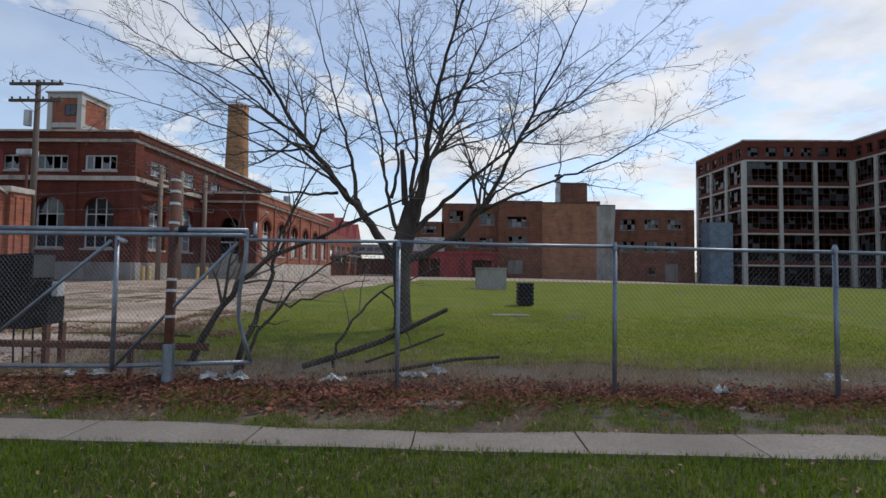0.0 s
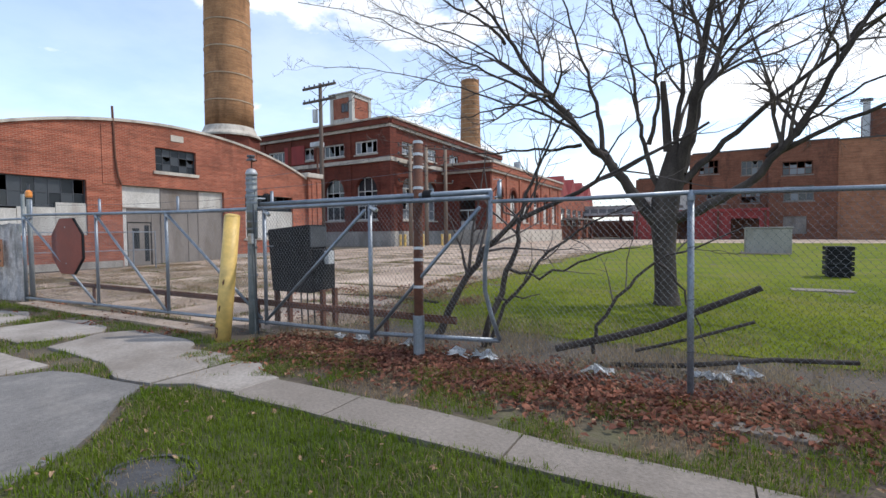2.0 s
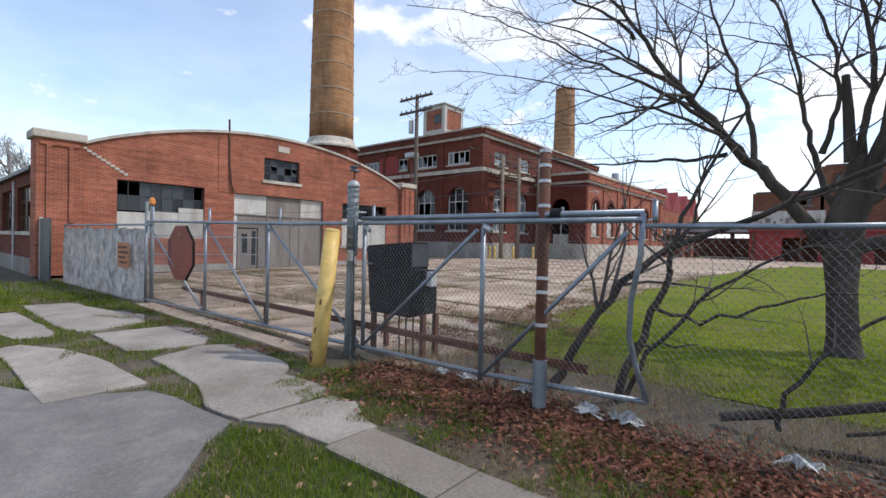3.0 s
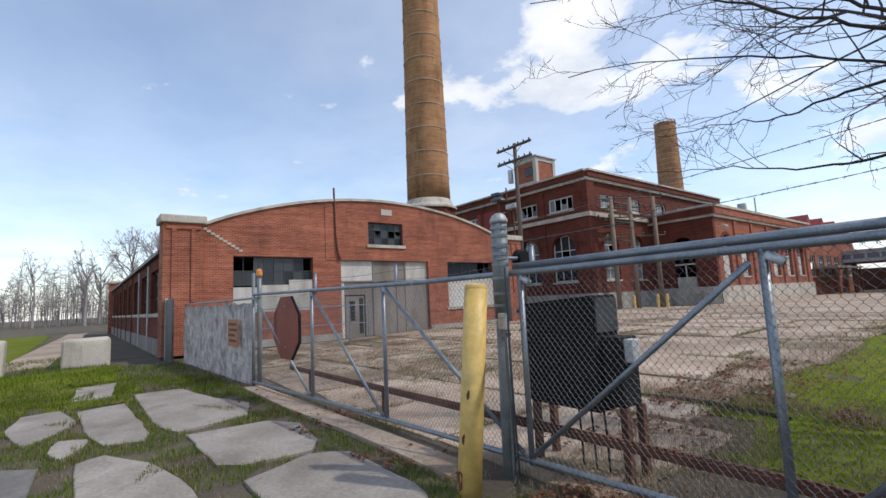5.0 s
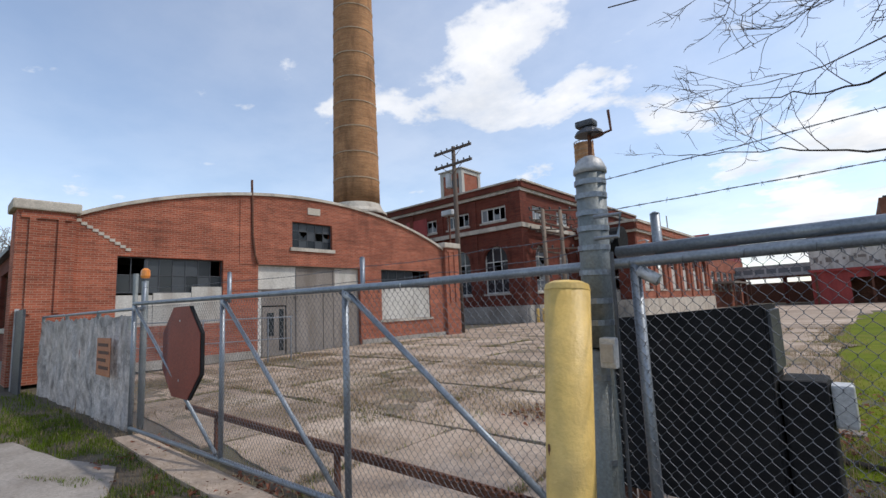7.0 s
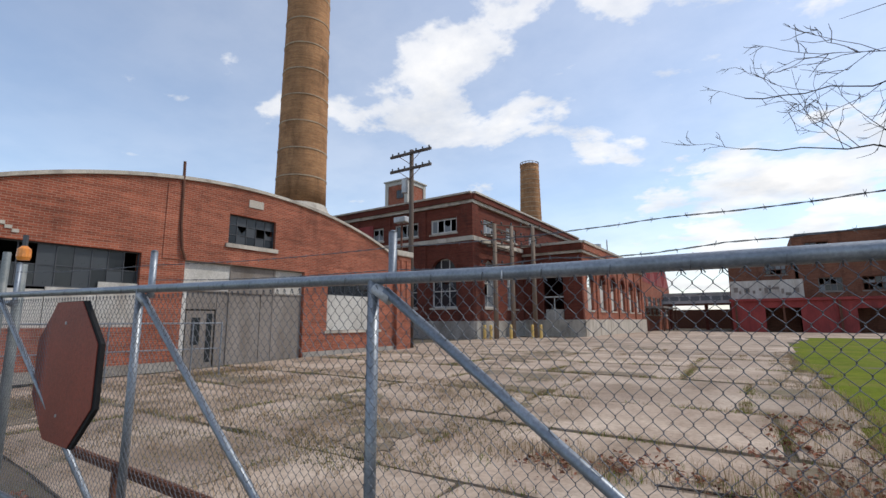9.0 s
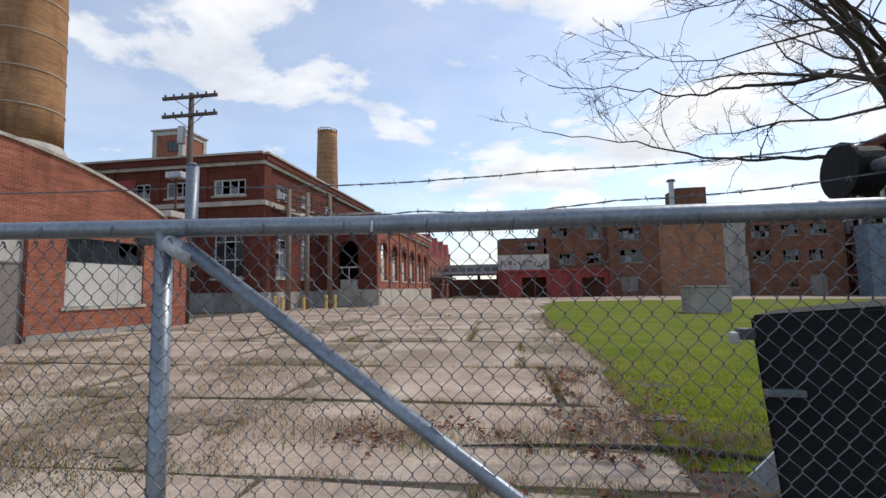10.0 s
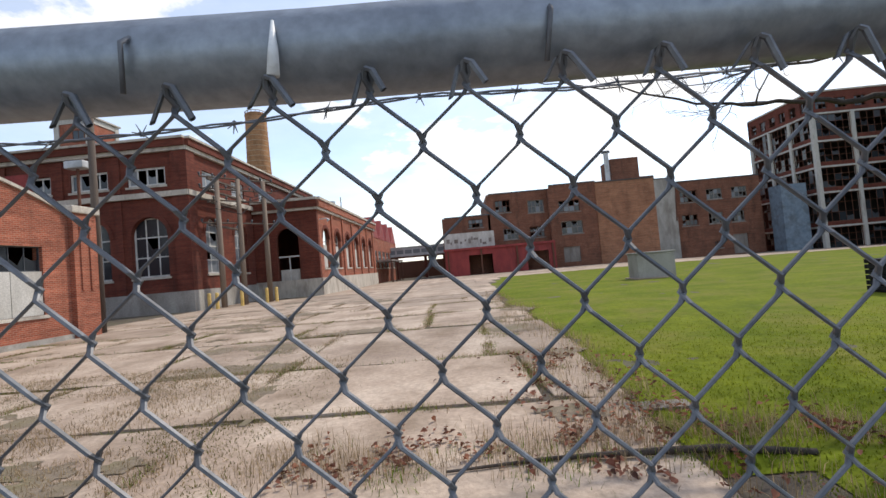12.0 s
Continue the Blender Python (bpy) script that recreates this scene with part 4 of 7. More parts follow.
stack("smokestack", "shorter buff brick smokestack with a railed top", -45.6, 93.6, -0.6, 34.6, 2.75, 1.95, [14 + 1.6 * i for i in range(5)] + [22 + 1.0 * i for i in range(12)], False, True)


def brick_tower():
    b = thing("tower", "brick roof tower with white-painted concrete frame", "building", at=(-80, 94, 0))
    x0, x1, y0, y1, zt = -83.4, -76.2, 90.0, 97.6, 36.4
    part("core", boxes((x0 + 0.2, x1 - 0.2, y0 + 0.2, y1 - 0.2, -0.5, zt - 0.4)), M_BRICK, b)
    for x, y in ((x0, y0), (x1 - 1.0, y0), (x0, y1 - 1.0), (x1 - 1.0, y1 - 1.0)):
        part("post", boxes((x, x + 1.0, y, y + 1.0, -0.5, zt)), M_CONC_FRAME, b)
    for z in (22.5, 29.0, zt - 1.3):
        part("beam", boxes((x0 + 0.05, x1 - 0.05, y0 + 0.05, y1 - 0.05, z, z + 1.0)), M_CONC_FRAME, b)
    part("roof", boxes((x0 - 0.3, x1 + 0.3, y0 - 0.3, y1 + 0.3, zt - 0.3, zt)), M_CONC_FRAME, b)
    T = Face("y", y0, -1)
    for u in (-79.8,):
        for z in (24.5, 31.5):
            window(b, T, u, u + 2.4, z, z + 2.3, 2, 1, M_GLASS, M_RUST, depth=-0.1, bar=0.15)


brick_tower()


def far_mill():
    b = thing("mill_building", "long brown brick mill with rows of broken windows", "building", at=(15, 88, 0))
    Y = 88.0
    k = 1.02
    F = Face("y", Y, -1)

    def sx(v):
        return v * k

    def sz(v):
        return 1.5 + (v - 1.5) * k
    g = -0.6
    sections = [  # u0, u1, top, material, plane step, holes
        (-10.2, -2.1, 10.0, M_BRICK_TAN, 0.0, [(-6, -3.4, 8.0, 9.5)]),
        (-2.1, 8.2, 13.5, M_BRICK_TAN, 0.0, [(-1.1, 1.6, 10.2, 12.4), (4.6, 7.4, 9.7, 11.9), (0.0, 2.6, 5.4, 7.3), (4.6, 7.2, 5.4, 7.3)]),
        (8.2, 16.1, 13.9, M_BRICK_TAN, 1.5, [(9.6, 13.2, 9.2, 11.2), (9.8, 13.4, 5.4, 7.6), (9.8, 12.6, 0.6, 3.2)]),
        (16.1, 26.0, 13.7, M_BRICK_PANEL, 1.5, []),
        (26.0, 29.4, 13.3, M_BLOCK, 1.5, []),
        (29.4, 44.0, 12.6, M_BRICK_TAN, 0.6, [(30.5, 33.4, 9.0, 11.0), (35.0, 37.6, 9.2, 11.0), (39.2, 41.8, 9.2, 11.0), (30.5, 33.2, 5.0, 6.9), (35.0, 37.4, 5.0, 6.9), (38.8, 41.0, 5.0, 6.9), (35.6, 36.9, 0.8, 2.0), (38.7, 41.2, -0.4, 2.9)]),
    ]
    for u0, u1, top, mat, out, holes in sections:
        G = Face("y", Y - out, -1)
        hs = [(sx(a), sx(c), sz(d), sz(e)) for a, c, d, e in holes]
        part("wall", wall(G, sx(u0), sx(u1), g, sz(top), hs, 0.4), mat, b)
        for i, (a, c, d, e) in enumerate(hs):
            if e - d > 2.4 and d < 2:
                bm = bmesh.new()
                G.box(bm, a, c, d, e, -0.25, -0.2)
                part("boarded_door", bm, M_GREY_BOARD, b)
                continue
            window(b, G, a, c, d, e, 4, 2, (M_GLASS, M_GLASS_MID, M_GLASS_LIT), M_GREY_BOARD if i % 3 else M_RUST, depth=-0.2, bar=0.12, broken=0.3, sill=M_GREY_BOARD)
        bm = bmesh.new()
        G.box(bm, sx(u0), sx(u1), sz(top), sz(top) + 0.2, -0.5, 0.1)
        part("coping", bm, M_DARKGREY if mat is not M_BRICK_PANEL else M_ROOF, b)
        part("roof", boxes((sx(u0), sx(u1), Y - out + 0.4, Y + 22, sz(top) - 0.6, sz(top) - 0.4)), M_ROOF, b)
        part("rear_wall", boxes((sx(u0), sx(u1), Y + 22, Y + 22.4, g, sz(top))), M_BRICK_TAN, b)
    part("side_wall", boxes((sx(-10.2) - 0.4, sx(-10.2), Y, Y + 22, g, sz(10.0))), M_BRICK_TAN, b)
    part("side_wall", boxes((sx(-2.1) - 0.4, sx(-2.1), Y, Y + 22, g, sz(13.5))), M_BRICK_TAN, b)
    part("side_wall", boxes((sx(44.0), sx(44.0) + 0.4, Y, Y + 22, g, sz(12.6))), M_BRICK_TAN, b)
    part("side_wall", boxes((sx(8.2) - 0.2, sx(8.2) + 0.2, Y - 1.45, Y, g, sz(13.5))), M_BRICK_TAN, b)
    part("downpipe", pipe([F.at(sx(16.1), sz(13.6), 1.6), F.at(sx(16.1), -0.3, 1.6)], 0.12, 6), M_BRICK_PANEL, b)
    part("downpipe", pipe([F.at(sx(29.5), sz(12), 1.6), F.at(sx(29.2), sz(6), 1.6)], 0.12, 6), M_RUST, b)
    part("roof_hut", boxes((sx(20.6), sx(25.5), Y + 3, Y + 9, 12, sz(18.4))), M_BRICK_TAN, b, "brick lift house on the roof")
    part("roof_hut", boxes((sx(25.5), sx(28.0), Y + 3, Y + 7, 12, sz(14.8))), M_BRICK_TAN, b)
    part("flue", pipe([(sx(19.9), Y + 3, 12), (sx(19.9), Y + 3, sz(19.6))], 0.45, 10), M_STEEL_LIGHT, b)
    part("flue_cap", pipe([(sx(19.9), Y + 3, sz(19.6)), (sx(19.9) , Y + 3, sz(19.9))], [0.8, 0.7], 10), M_DARKGREY, b)


far_mill()


def red_shed():
    b = thing("loading_shed", "low dark red loading shed with a faded white fascia", "building", at=(-2, 83, 0))
    F = Face("y", 83.5, -1)
    x0, x1, g = -10.6, 8.0, -0.5
    part("wall", wall(F, x0, x1, g, 4.2, [(-6.6, -2.6, g + 0.1, 3.2), (3.2, 6.8, g + 0.1, 3.0)], 0.3), M_RED, b)
    part("roof", boxes((x0, x1, 83.6, 88.0, 4.2, 4.4)), M_RED, b)
    part("side_wall", boxes((x0, x0 + 0.3, 83.8, 88, g, 4.2)), M_RED, b)
    bm = bmesh.new()
    F.box(bm, x0 - 0.2, x1, 4.15, 4.5, -0.05, 0.35)
    part("eave_board", bm, M_RED, b)
    part("fascia", boxes((-10.6, -1.9, 85.4, 85.7, 4.5, 7.2)), M_WHITE_PANEL, b, "faded white sign fascia")
    rg = random.Random(12)
    x = -10.2
    while x < -2.9:
        w, z = rg.uniform(0.25, 0.85), rg.uniform(4.9, 5.9)
        bm = boxes((x, x + w, 85.38, 85.4, z, z + rg.uniform(0.3, 0.95)))
        x += w + rg.uniform(0.05, 0.5)
        part("faded_mark", bm, M_GREY_BOARD, b)
    for x in (-10.2, -4.6, 1.4, 7.4):
        part("post", boxes((x, x + 0.25, 83.2, 83.45, g, 4.2)), M_RUST, b)


red_shed()


def far_shed():
    b = thing("sawtooth_shed", "brick workshop row with red sawtooth gables", "building", at=(-24, 92, 0))
    R = Face("x", -22.2, 1)
    wins = [(81.2 + 4.2 * i, 84.0 + 4.2 * i, 2.4, 5.4) for i in range(6)]
    part("wall", wall(R, 79.6, 108, -0.5, 7.6, wins, 0.4), M_BRICK, b)
    for w in wins:
        window(b, R, *w, 3, 3, M_GLASS, M_WHITE_FRAME, bar=0.14, broken=0.2, sill=M_STONE)
    for i in range(4):
        y = 80 + 7 * i
        bm = bmesh.new()
        R.poly(bm, [(y, 7.6), (y + 6.4, 7.6), (y + 3.2, 11.2)], -7.0, 0.05)
        part("gable", bm, M_RED, b, "dark red sawtooth gable")
    part("canopy", boxes((-22.2, -19.4, 82, 96, 3.4, 3.7)), M_GREY_BOARD, b)
    for y in (82.4, 87, 91.5, 95.6):
        part("canopy_post", boxes((-19.7, -19.5, y, y + 0.2, -0.5, 3.4)), M_RUST, b)
    part("roof", boxes((-29, -22.6, 79.8, 108, 7.4, 7.6)), M_ROOF, b)


far_shed()


def footbridge():
    b = thing("footbridge", "enclosed pale metal footbridge between two buildings", "footbridge", at=(-17, 101, 0))
    F = Face("y", 100.0, -1)
    part("deck", boxes((-25, -11.2, 100, 103, 4.2, 4.5)), M_RUST, b)
    part("wall", wall(F, -25, -11.2, 4.5, 6.2, [(-24.4 + 1.7 * i, -23.0 + 1.7 * i, 5.0, 5.8) for i in range(8)], 0.15), M_STEEL_LIGHT, b)
    for i in range(8):
        bm = bmesh.new()
        F.box(bm, -24.4 + 1.7 * i, -23.0 + 1.7 * i, 5.0, 5.8, -0.1, -0.06)
        part("pane", bm, M_GLASS_LIT, b)
    part("roof", boxes((-25.1, -11.1, 99.8, 103.1, 6.2, 6.45)), M_STEEL_LIGHT, b)
    for x in (-21.5, -15.5, -11.6):
        part("pier", boxes((x, x + 0.5, 100.5, 102, -0.6, 4.2)), M_BRICK_DARK_SHADED, b)
    part("gate_wall", boxes((-25, -11.2, 112, 112.4, -0.6, 3.6)), M_RUST, b)


footbridge()


def tall_block():
    b = thing("factory_block", "six-storey derelict factory with concrete frame and empty windows", "building", at=(51, 82, 0))
    X, Y = 51.0, 82.0
    g = -1.6
    F, L, W = Face("y", Y, -1), Face("x", X, -1), Face("x", 69.7, -1)
    floors = [2.7, 8.26, 12.45, 16.65, 21.2]
    top = 24.7

    def side(face, us, colw):
        us = list(us)
        for u in us:
            bm = bmesh.new()
            face.box(bm, u - colw / 2, u + colw / 2, g, 21.2, -0.5, 0.08)
            part("column", bm, M_CONC_FRAME, b, "pale weathered concrete column")
        for z in floors:
            bm = bmesh.new()
            face.box(bm, us[0], us[-1], z - 0.14, z + 0.14, -0.45, 0.04)
            part("floor_edge", bm, M_CONC_FRAME, b)
        for a, c in zip(us, us[1:]):
            for z0, z1 in zip([g] + floors, floors):
                m0, m1 = a + colw / 2, c - colw / 2
                bm = bmesh.new()
                face.box(bm, m0, m1, z0 + 0.14, z0 + 0.75, -0.3, -0.16)
                part("spandrel", bm, M_BRICK_DARK_SHADED, b)
                window(b, face, m0, m1, z0 + 0.75, z1 - 0.14, 5, 3, (M_GLASS, M_GLASS, M_GLASS_MID), M_RUST, depth=-0.25, bar=0.1, broken=0.6)
        wins = []
        for a, c in zip(us, us[1:]):
            n = 2
            for i in range(n):
                w = (c - a) / n
                wins.append((a + w * i + w * 0.2, a + w * (i + 1) - w * 0.2, 21.9, 23.6))
        part("top_wall", wall(face, us[0] - colw / 2, us[-1] + colw / 2, 21.34, top, wins, 0.4), M_BRICK_DARK_SHADED, b)
        for w in wins:
            window(b, face, *w, 3, 2, M_GLASS, M_RUST, depth=-0.2, bar=0.08, broken=0.35)
        bm = bmesh.new()
        face.box(bm, us[0] - colw / 2, us[-1] + colw / 2, top, top + 0.25, -0.5, 0.12)
        part("coping", bm, M_STONE, b)
    side(F, [51.0, 57.3, 63.3, 69.5], 0.6)
    side(L, [82.4, 87.6, 92.8, 98.0], 0.6)
    side(W, [50.0, 54.6, 59.2, 63.8, 68.4, 73.0, 77.6, 81.9], 0.55)
    part("roof", boxes((51.2, 95, 82.3, 98, 24.0, 24.3)), M_ROOF, b)
    part("roof", boxes((70.0, 95, 49.6, 82.3, 24.0, 24.3)), M_ROOF, b)
    # floors coloured with the inside shade
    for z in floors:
        part("floor", boxes((51.5, 94.5, 82.5, 97.6, z - 0.2, z)), M_INNER_SHADE, b)
        part("floor", boxes((70.2, 94.5, 50.0, 82.5, z - 0.21, z - 0.01)), M_INNER_SHADE, b)
    part("rear_wall", boxes((51.0, 95, 98, 98.5, g, top)), M_BRICK_DARK_SHADED, b)
    part("rear_wall", boxes((94.6, 95, 49.6, 98, g, top)), M_BRICK_DARK_SHADED, b)
    part("end_wall", boxes((69.9, 94.6, 49.3, 49.6, g, top)), M_BRICK_DARK_SHADED, b)
    # added black walls block the view through and darken the empty windows
    part("partition", boxes((55, 94, 90, 90.3, g, 24)), M_INNER_SHADE, b)
    part("partition", boxes((76, 76.3, 50, 82, g, 24)), M_INNER_SHADE, b)
    part("stair_tower", boxes((45.5, 49.6, 83.2, 86.2, g, 10.3)), M_BLUE, b, "rusted blue-grey sheet metal stair tower")


tall_block()

# ---- fence and gate ----
def chain_link(name, parent, x0, x1, z0, z1, y, pitch=0.0315, rise=0.0735, r=0.0017, sides=4, bulge=0.0, seed=1, zmap=None, hook=False):
    """Woven wire: each wire zigzags upwards and hooks round its neighbours."""
    rg = random.Random(seed)
    n = int((x1 - x0) / (pitch / 1.0))
    rows = int((z1 - z0) / (rise / 2))
    verts, faces = [], []
    h = pitch / 2
    for k in range(n):
        xc = x0 + pitch * (k + 0.5)
        base = None
        for j in range(rows + 1):
            s = 1 if (j + k) % 2 else -1
            for e in ((-1, 0, 1) if sides > 4 else (-1, 1)):
                # the wire bends round its neighbour at each node
                zz = z0 + (rise / 2) * j + e * rise * 0.085
                xx = xc + s * (h + 0.0012 - (0.2 * h if e else 0.0))
                yy = (y(xx) - 0.028 if callable(y) else y) + (0.0035 if e == 0 else -0.0018 * s * e)
                yy += bulge * math.sin(xx * 1.7) * math.sin(zz * 2.1)
                if zmap:
                    zz += zmap(xx)
                ring = len(verts)
                for q in range(sides):
                    a = 2 * math.pi * q / sides + 0.4
                    verts.append((xx + r * math.cos(a), yy + r * math.sin(a), zz + r * 0.25 * math.sin(a + 0.7)))
                if base is not None:
                    for q in range(sides):
                        faces.append((base + q, base + (q + 1) % sides, ring + (q + 1) % sides, ring + q))
                base = ring
        if hook:
            # the cut end folds over its neighbour
            for ex, ez in ((0.001, 0.006), (0.006, 0.004), (0.012 + rg.uniform(0, 0.008), -0.008 - rg.uniform(0, 0.01))):
                ring = len(verts)
                for q in range(sides):
                    a = 2 * math.pi * q / sides + 0.4
                    verts.append((xx + s * ex + r * math.cos(a), yy - 0.004 + r * math.sin(a), zz + ez + r * 0.6 * math.cos(a)))
                for q in range(sides):
                    faces.append((base + q, base + (q + 1) % sides, ring + (q + 1) % sides, ring + q))
                base = ring
    return part_mesh(name, fast_mesh(name, verts, faces), M_WIRE, parent, "woven galvanised wire mesh", False, "stuff")


FY = 5.48
fence = thing("chain_link_fence", "galvanised chain-link fence with round steel posts", "fence", at=(0, FY, -0.2))
for x in (-0.36, 2.48, 5.32, 8.16, 11.0, 13.84):
    lean = 0.03 * math.sin(x * 3)
    bm = pipe([(x, FY, -0.45), (x + lean * 0.4, FY, 1.72)], 0.03, 12)
    p = part("post", bm, M_GALV, fence, smooth=True)
    part("post_cap", pipe([(x + lean * 0.4, FY, 1.70), (x + lean * 0.4, FY, 1.75), (x + lean * 0.4, FY, 1.80)], [0.036, 0.036, 0.016], 10), M_GALV, p)
    for z in (0.25, 0.75, 1.25):
        part("tie", pipe([(x - 0.04, FY - 0.035, z), (x, FY - 0.042, z + 0.01), (x + 0.04, FY - 0.03, z + 0.02)], 0.004, 5), M_WIRE, p)
for i, (a, b) in enumerate(((-2.42, -0.36), (-0.36, 2.48), (2.48, 5.32), (5.32, 8.16), (8.16, 11.0), (11.0, 13.84))):
    za, zb = (1.775 - 0.012 * max(0, a + 0.4)), (1.775 - 0.012 * max(0, b + 0.4))
    part("top_rail", pipe([(a, FY, za), ((a + b) / 2, FY, (za + zb) / 2 - 0.012), (b, FY, zb)], 0.024, 10), M_GALV, fence, smooth=True)
chain_link("chain_link", fence, -2.45, 14.0, -0.2, 1.76, FY - 0.03, r=0.0016, seed=3, bulge=0.012, zmap=lambda x: -0.012 * max(0.0, x + 0.4))

# rusty roller post
rp = thing("roller_post", "rust-brown steel gate post with pale bands", "post", at=(-3.46, 5.58, -0.2))
part("shaft", pipe([(-3.46, 5.5, -0.5), (-3.5, 5.58, 1.3), (-3.54, 5.66, 2.6)], 0.062, 14), M_RUST, rp, smooth=True)
part("base_sleeve", pipe([(-3.45, 5.49, -0.5), (-3.47, 5.52, 0.35)], 0.075, 14), M_GALV, rp, "galvanised lower sleeve")
for z in (0.7, 1.05, 1.2, 1.98, 2.25, 2.42, 2.58):
    x, y = -3.46 - 0.08 * z / 2.6, 5.5 + 0.16 * z / 2.6
    part("band", pipe([(x, y, z), (x - 0.001, y + 0.003, z + 0.035)], 0.067, 12), M_STEEL_LIGHT, rp, "pale grey band")
part("roller", pipe([(-3.42, 5.62, 1.9), (-3.3, 5.62, 1.9)], 0.07, 12), M_BLACK, rp, "black roller wheel")
part("roller_bracket", pipe([(-3.5, 5.6, 1.82), (-3.3, 5.6, 1.82), (-3.3, 5.62, 1.98)], 0.018, 8), M_GALV, rp)

# sliding gate
GYY = 5.555
gate = thing("sliding_gate", "closed galvanised pipe sliding gate with chain-link infill", "gate", at=(-9, GYY, 0))


def gate_y(x):
    """The closing end stands nearer to the street."""
    return GYY + 0.042 * min(1.3, x + 8.1)


def gate_top(x):
    return 1.816 + max(0.0, -8.2 - x) * 0.0155


def rail(name, pts, r, mat=None, n=14, label=""):
    """A pipe of the gate through (x, off, z), off being the distance behind its plane."""
    return part(name, pipe([(x, gate_y(x) + o, z) for x, o, z in pts], r, n), mat or M_GALV, gate, label, smooth=True)


rail("top_rail", [(x, 0, gate_top(x)) for x in (-14.5, -12, -10, -8.2, -6.6, -4.4, -2.45)], 0.031)
rail("track_rail", [(-6.5, 0.04, 1.885), (-4.4, 0.04, 1.885), (-2.45, 0.04, 1.885)], 0.034)
rail("bottom_rail", [(-14.5, 0, -0.08), (-11.34, 0, -0.05), (-8.96, 0, -0.04), (-6.38, 0, -0.02), (-4.25, 0.05, 0.0), (-2.42, 0.2, 0.06)], 0.03)
for x in (-14.5, -11.34, -8.96, -6.39, -4.25):
    rail("upright", [(x, 0, -0.06), (x, 0, gate_top(x))], 0.03)
rail("bent_end", [(-2.45, 0.02, 1.88), (-2.47, 0.04, 1.48), (-2.56, 0.08, 1.03), (-2.58, 0.12, 0.68), (-2.52, 0.17, 0.38), (-2.42, 0.2, 0.06)], 0.028, label="bent end pipe of the gate")
for a, b in (((-14.42, 1.87), (-11.44, 0.0)), ((-11.27, 1.81), (-9.05, 0.0)), ((-8.87, 1.76), (-6.48, 0.03)), ((-6.35, 0.03), (-4.33, 1.72)), ((-4.18, 0.04), (-2.58, 1.7))):
    rail("brace", [(a[0], -0.012, a[1]), (b[0], -0.012, b[1])], 0.024)
for x in (-14.5, -11.34, -8.96, -6.39, -4.25):
    z = gate_top(x)
    rail("collar", [(x + 0.02, -0.004, z - 0.05), (x + 0.12, -0.008, z - 0.11)], 0.033, M_STEEL_LIGHT)
for x, h, o in ((-14.36, 2.28, 0.1), (-11.3, 2.17, 0.06), (-9.1, 2.14, 0.32), (-6.28, 2.08, 0.07), (-2.36, 2.0, 0.07)):
    rail("barb_arm", [(x + 0.01, 0.05, 1.8), (x, o, 1.86), (x, o, h)], 0.026, M_GALV)
    rail("barb_arm_cap", [(x, o, h), (x, o, h + 0.012)], [0.028, 0.01], M_GALV)
    rail("arm_bracket", [(x - 0.05, 0.03, 1.81), (x, 0.05, 1.82)], 0.012, M_STEEL_LIGHT, 8)
rail("rail_tape", [(-8.219, -0.0325, 1.79), (-8.2175, -0.0335, 1.806), (-8.217, -0.0325, 1.826)], [0.0045, 0.0035, 0.001], M_PAPER, 6, "scrap of pale tape on the top rail")
for i in range(44):
    x = -14.3 + i * 0.272
    rail("tie_wire", [(x, -0.03, gate_top(x) - 0.03), (x + 0.004, -0.036, gate_top(x)), (x + 0.01, 0.0, gate_top(x) + 0.033)], 0.0018, M_WIRE, 5)
chain_link("chain_link", gate, -14.46, -2.52, -0.06, 1.79, gate_y, r=0.002, sides=6, seed=7, hook=True, zmap=lambda x: max(0.0, -9.0 - x) * 0.012)


def barbed(parent, pts, seed):
    """Two twisted strands with barbs."""
    rg = random.Random(seed)
    bm = bmesh.new()
    pts = [Vector(p) for p in pts]
    fine = []
    for a, b in zip(pts, pts[1:]):
        n = max(2, int((b - a).length / 0.035))
        for i in range(n):
            f = i / n
            sag = -0.02 * math.sin(math.pi * f)
            fine.append(a + (b - a) * f + Vector((0, 0, sag + 0.004 * noise.noise((a.x + f * 9, seed, 0)))))
    fine.append(pts[-1])
    for s in (0, math.pi):
        tube(bm, [p + Vector((0, 0.0022 * math.cos(i * 1.3 + s), 0.0022 * math.sin(i * 1.3 + s))) for i, p in enumerate(fine)], 0.0016, 4)
    for i in range(2, len(fine) - 2, 4):
        p = fine[i]
        for k in range(4):
            a = rg.uniform(0, 6.28)
            d = Vector((0.35 * (k % 2 * 2 - 1), math.cos(a), math.sin(a))).normalized() * 0.016
            tube(bm, [p - d * 0.3, p + d], [0.0016, 0.0006], 4)
    return part("barbed_wire", bm, M_WIRE, parent, "rusting barbed wire strand", kind="stuff")


barbed(gate, [(-14.36, gate_y(-14.36) + 0.07, 2.18), (-11.3, gate_y(-11.2) + 0.06, 2.06), (-9.1, GYY + 0.34, 2.06), (-7.6, GYY + 0.36, 2.055), (-6.55, 5.6, 2.03)], 1)
barbed(gate, [(-11.3, gate_y(-11.2) + 0.06, 1.94), (-9.1, GYY + 0.34, 1.92), (-8.15, GYY + 0.36, 1.918), (-7.4, GYY + 0.3, 1.915), (-6.55, 5.6, 1.94)], 2)
barbed(fence, [(-6.55, 5.5, 2.32), (-3.5, 5.6, 2.5), (-2.4, 5.62, 2.45)], 3)
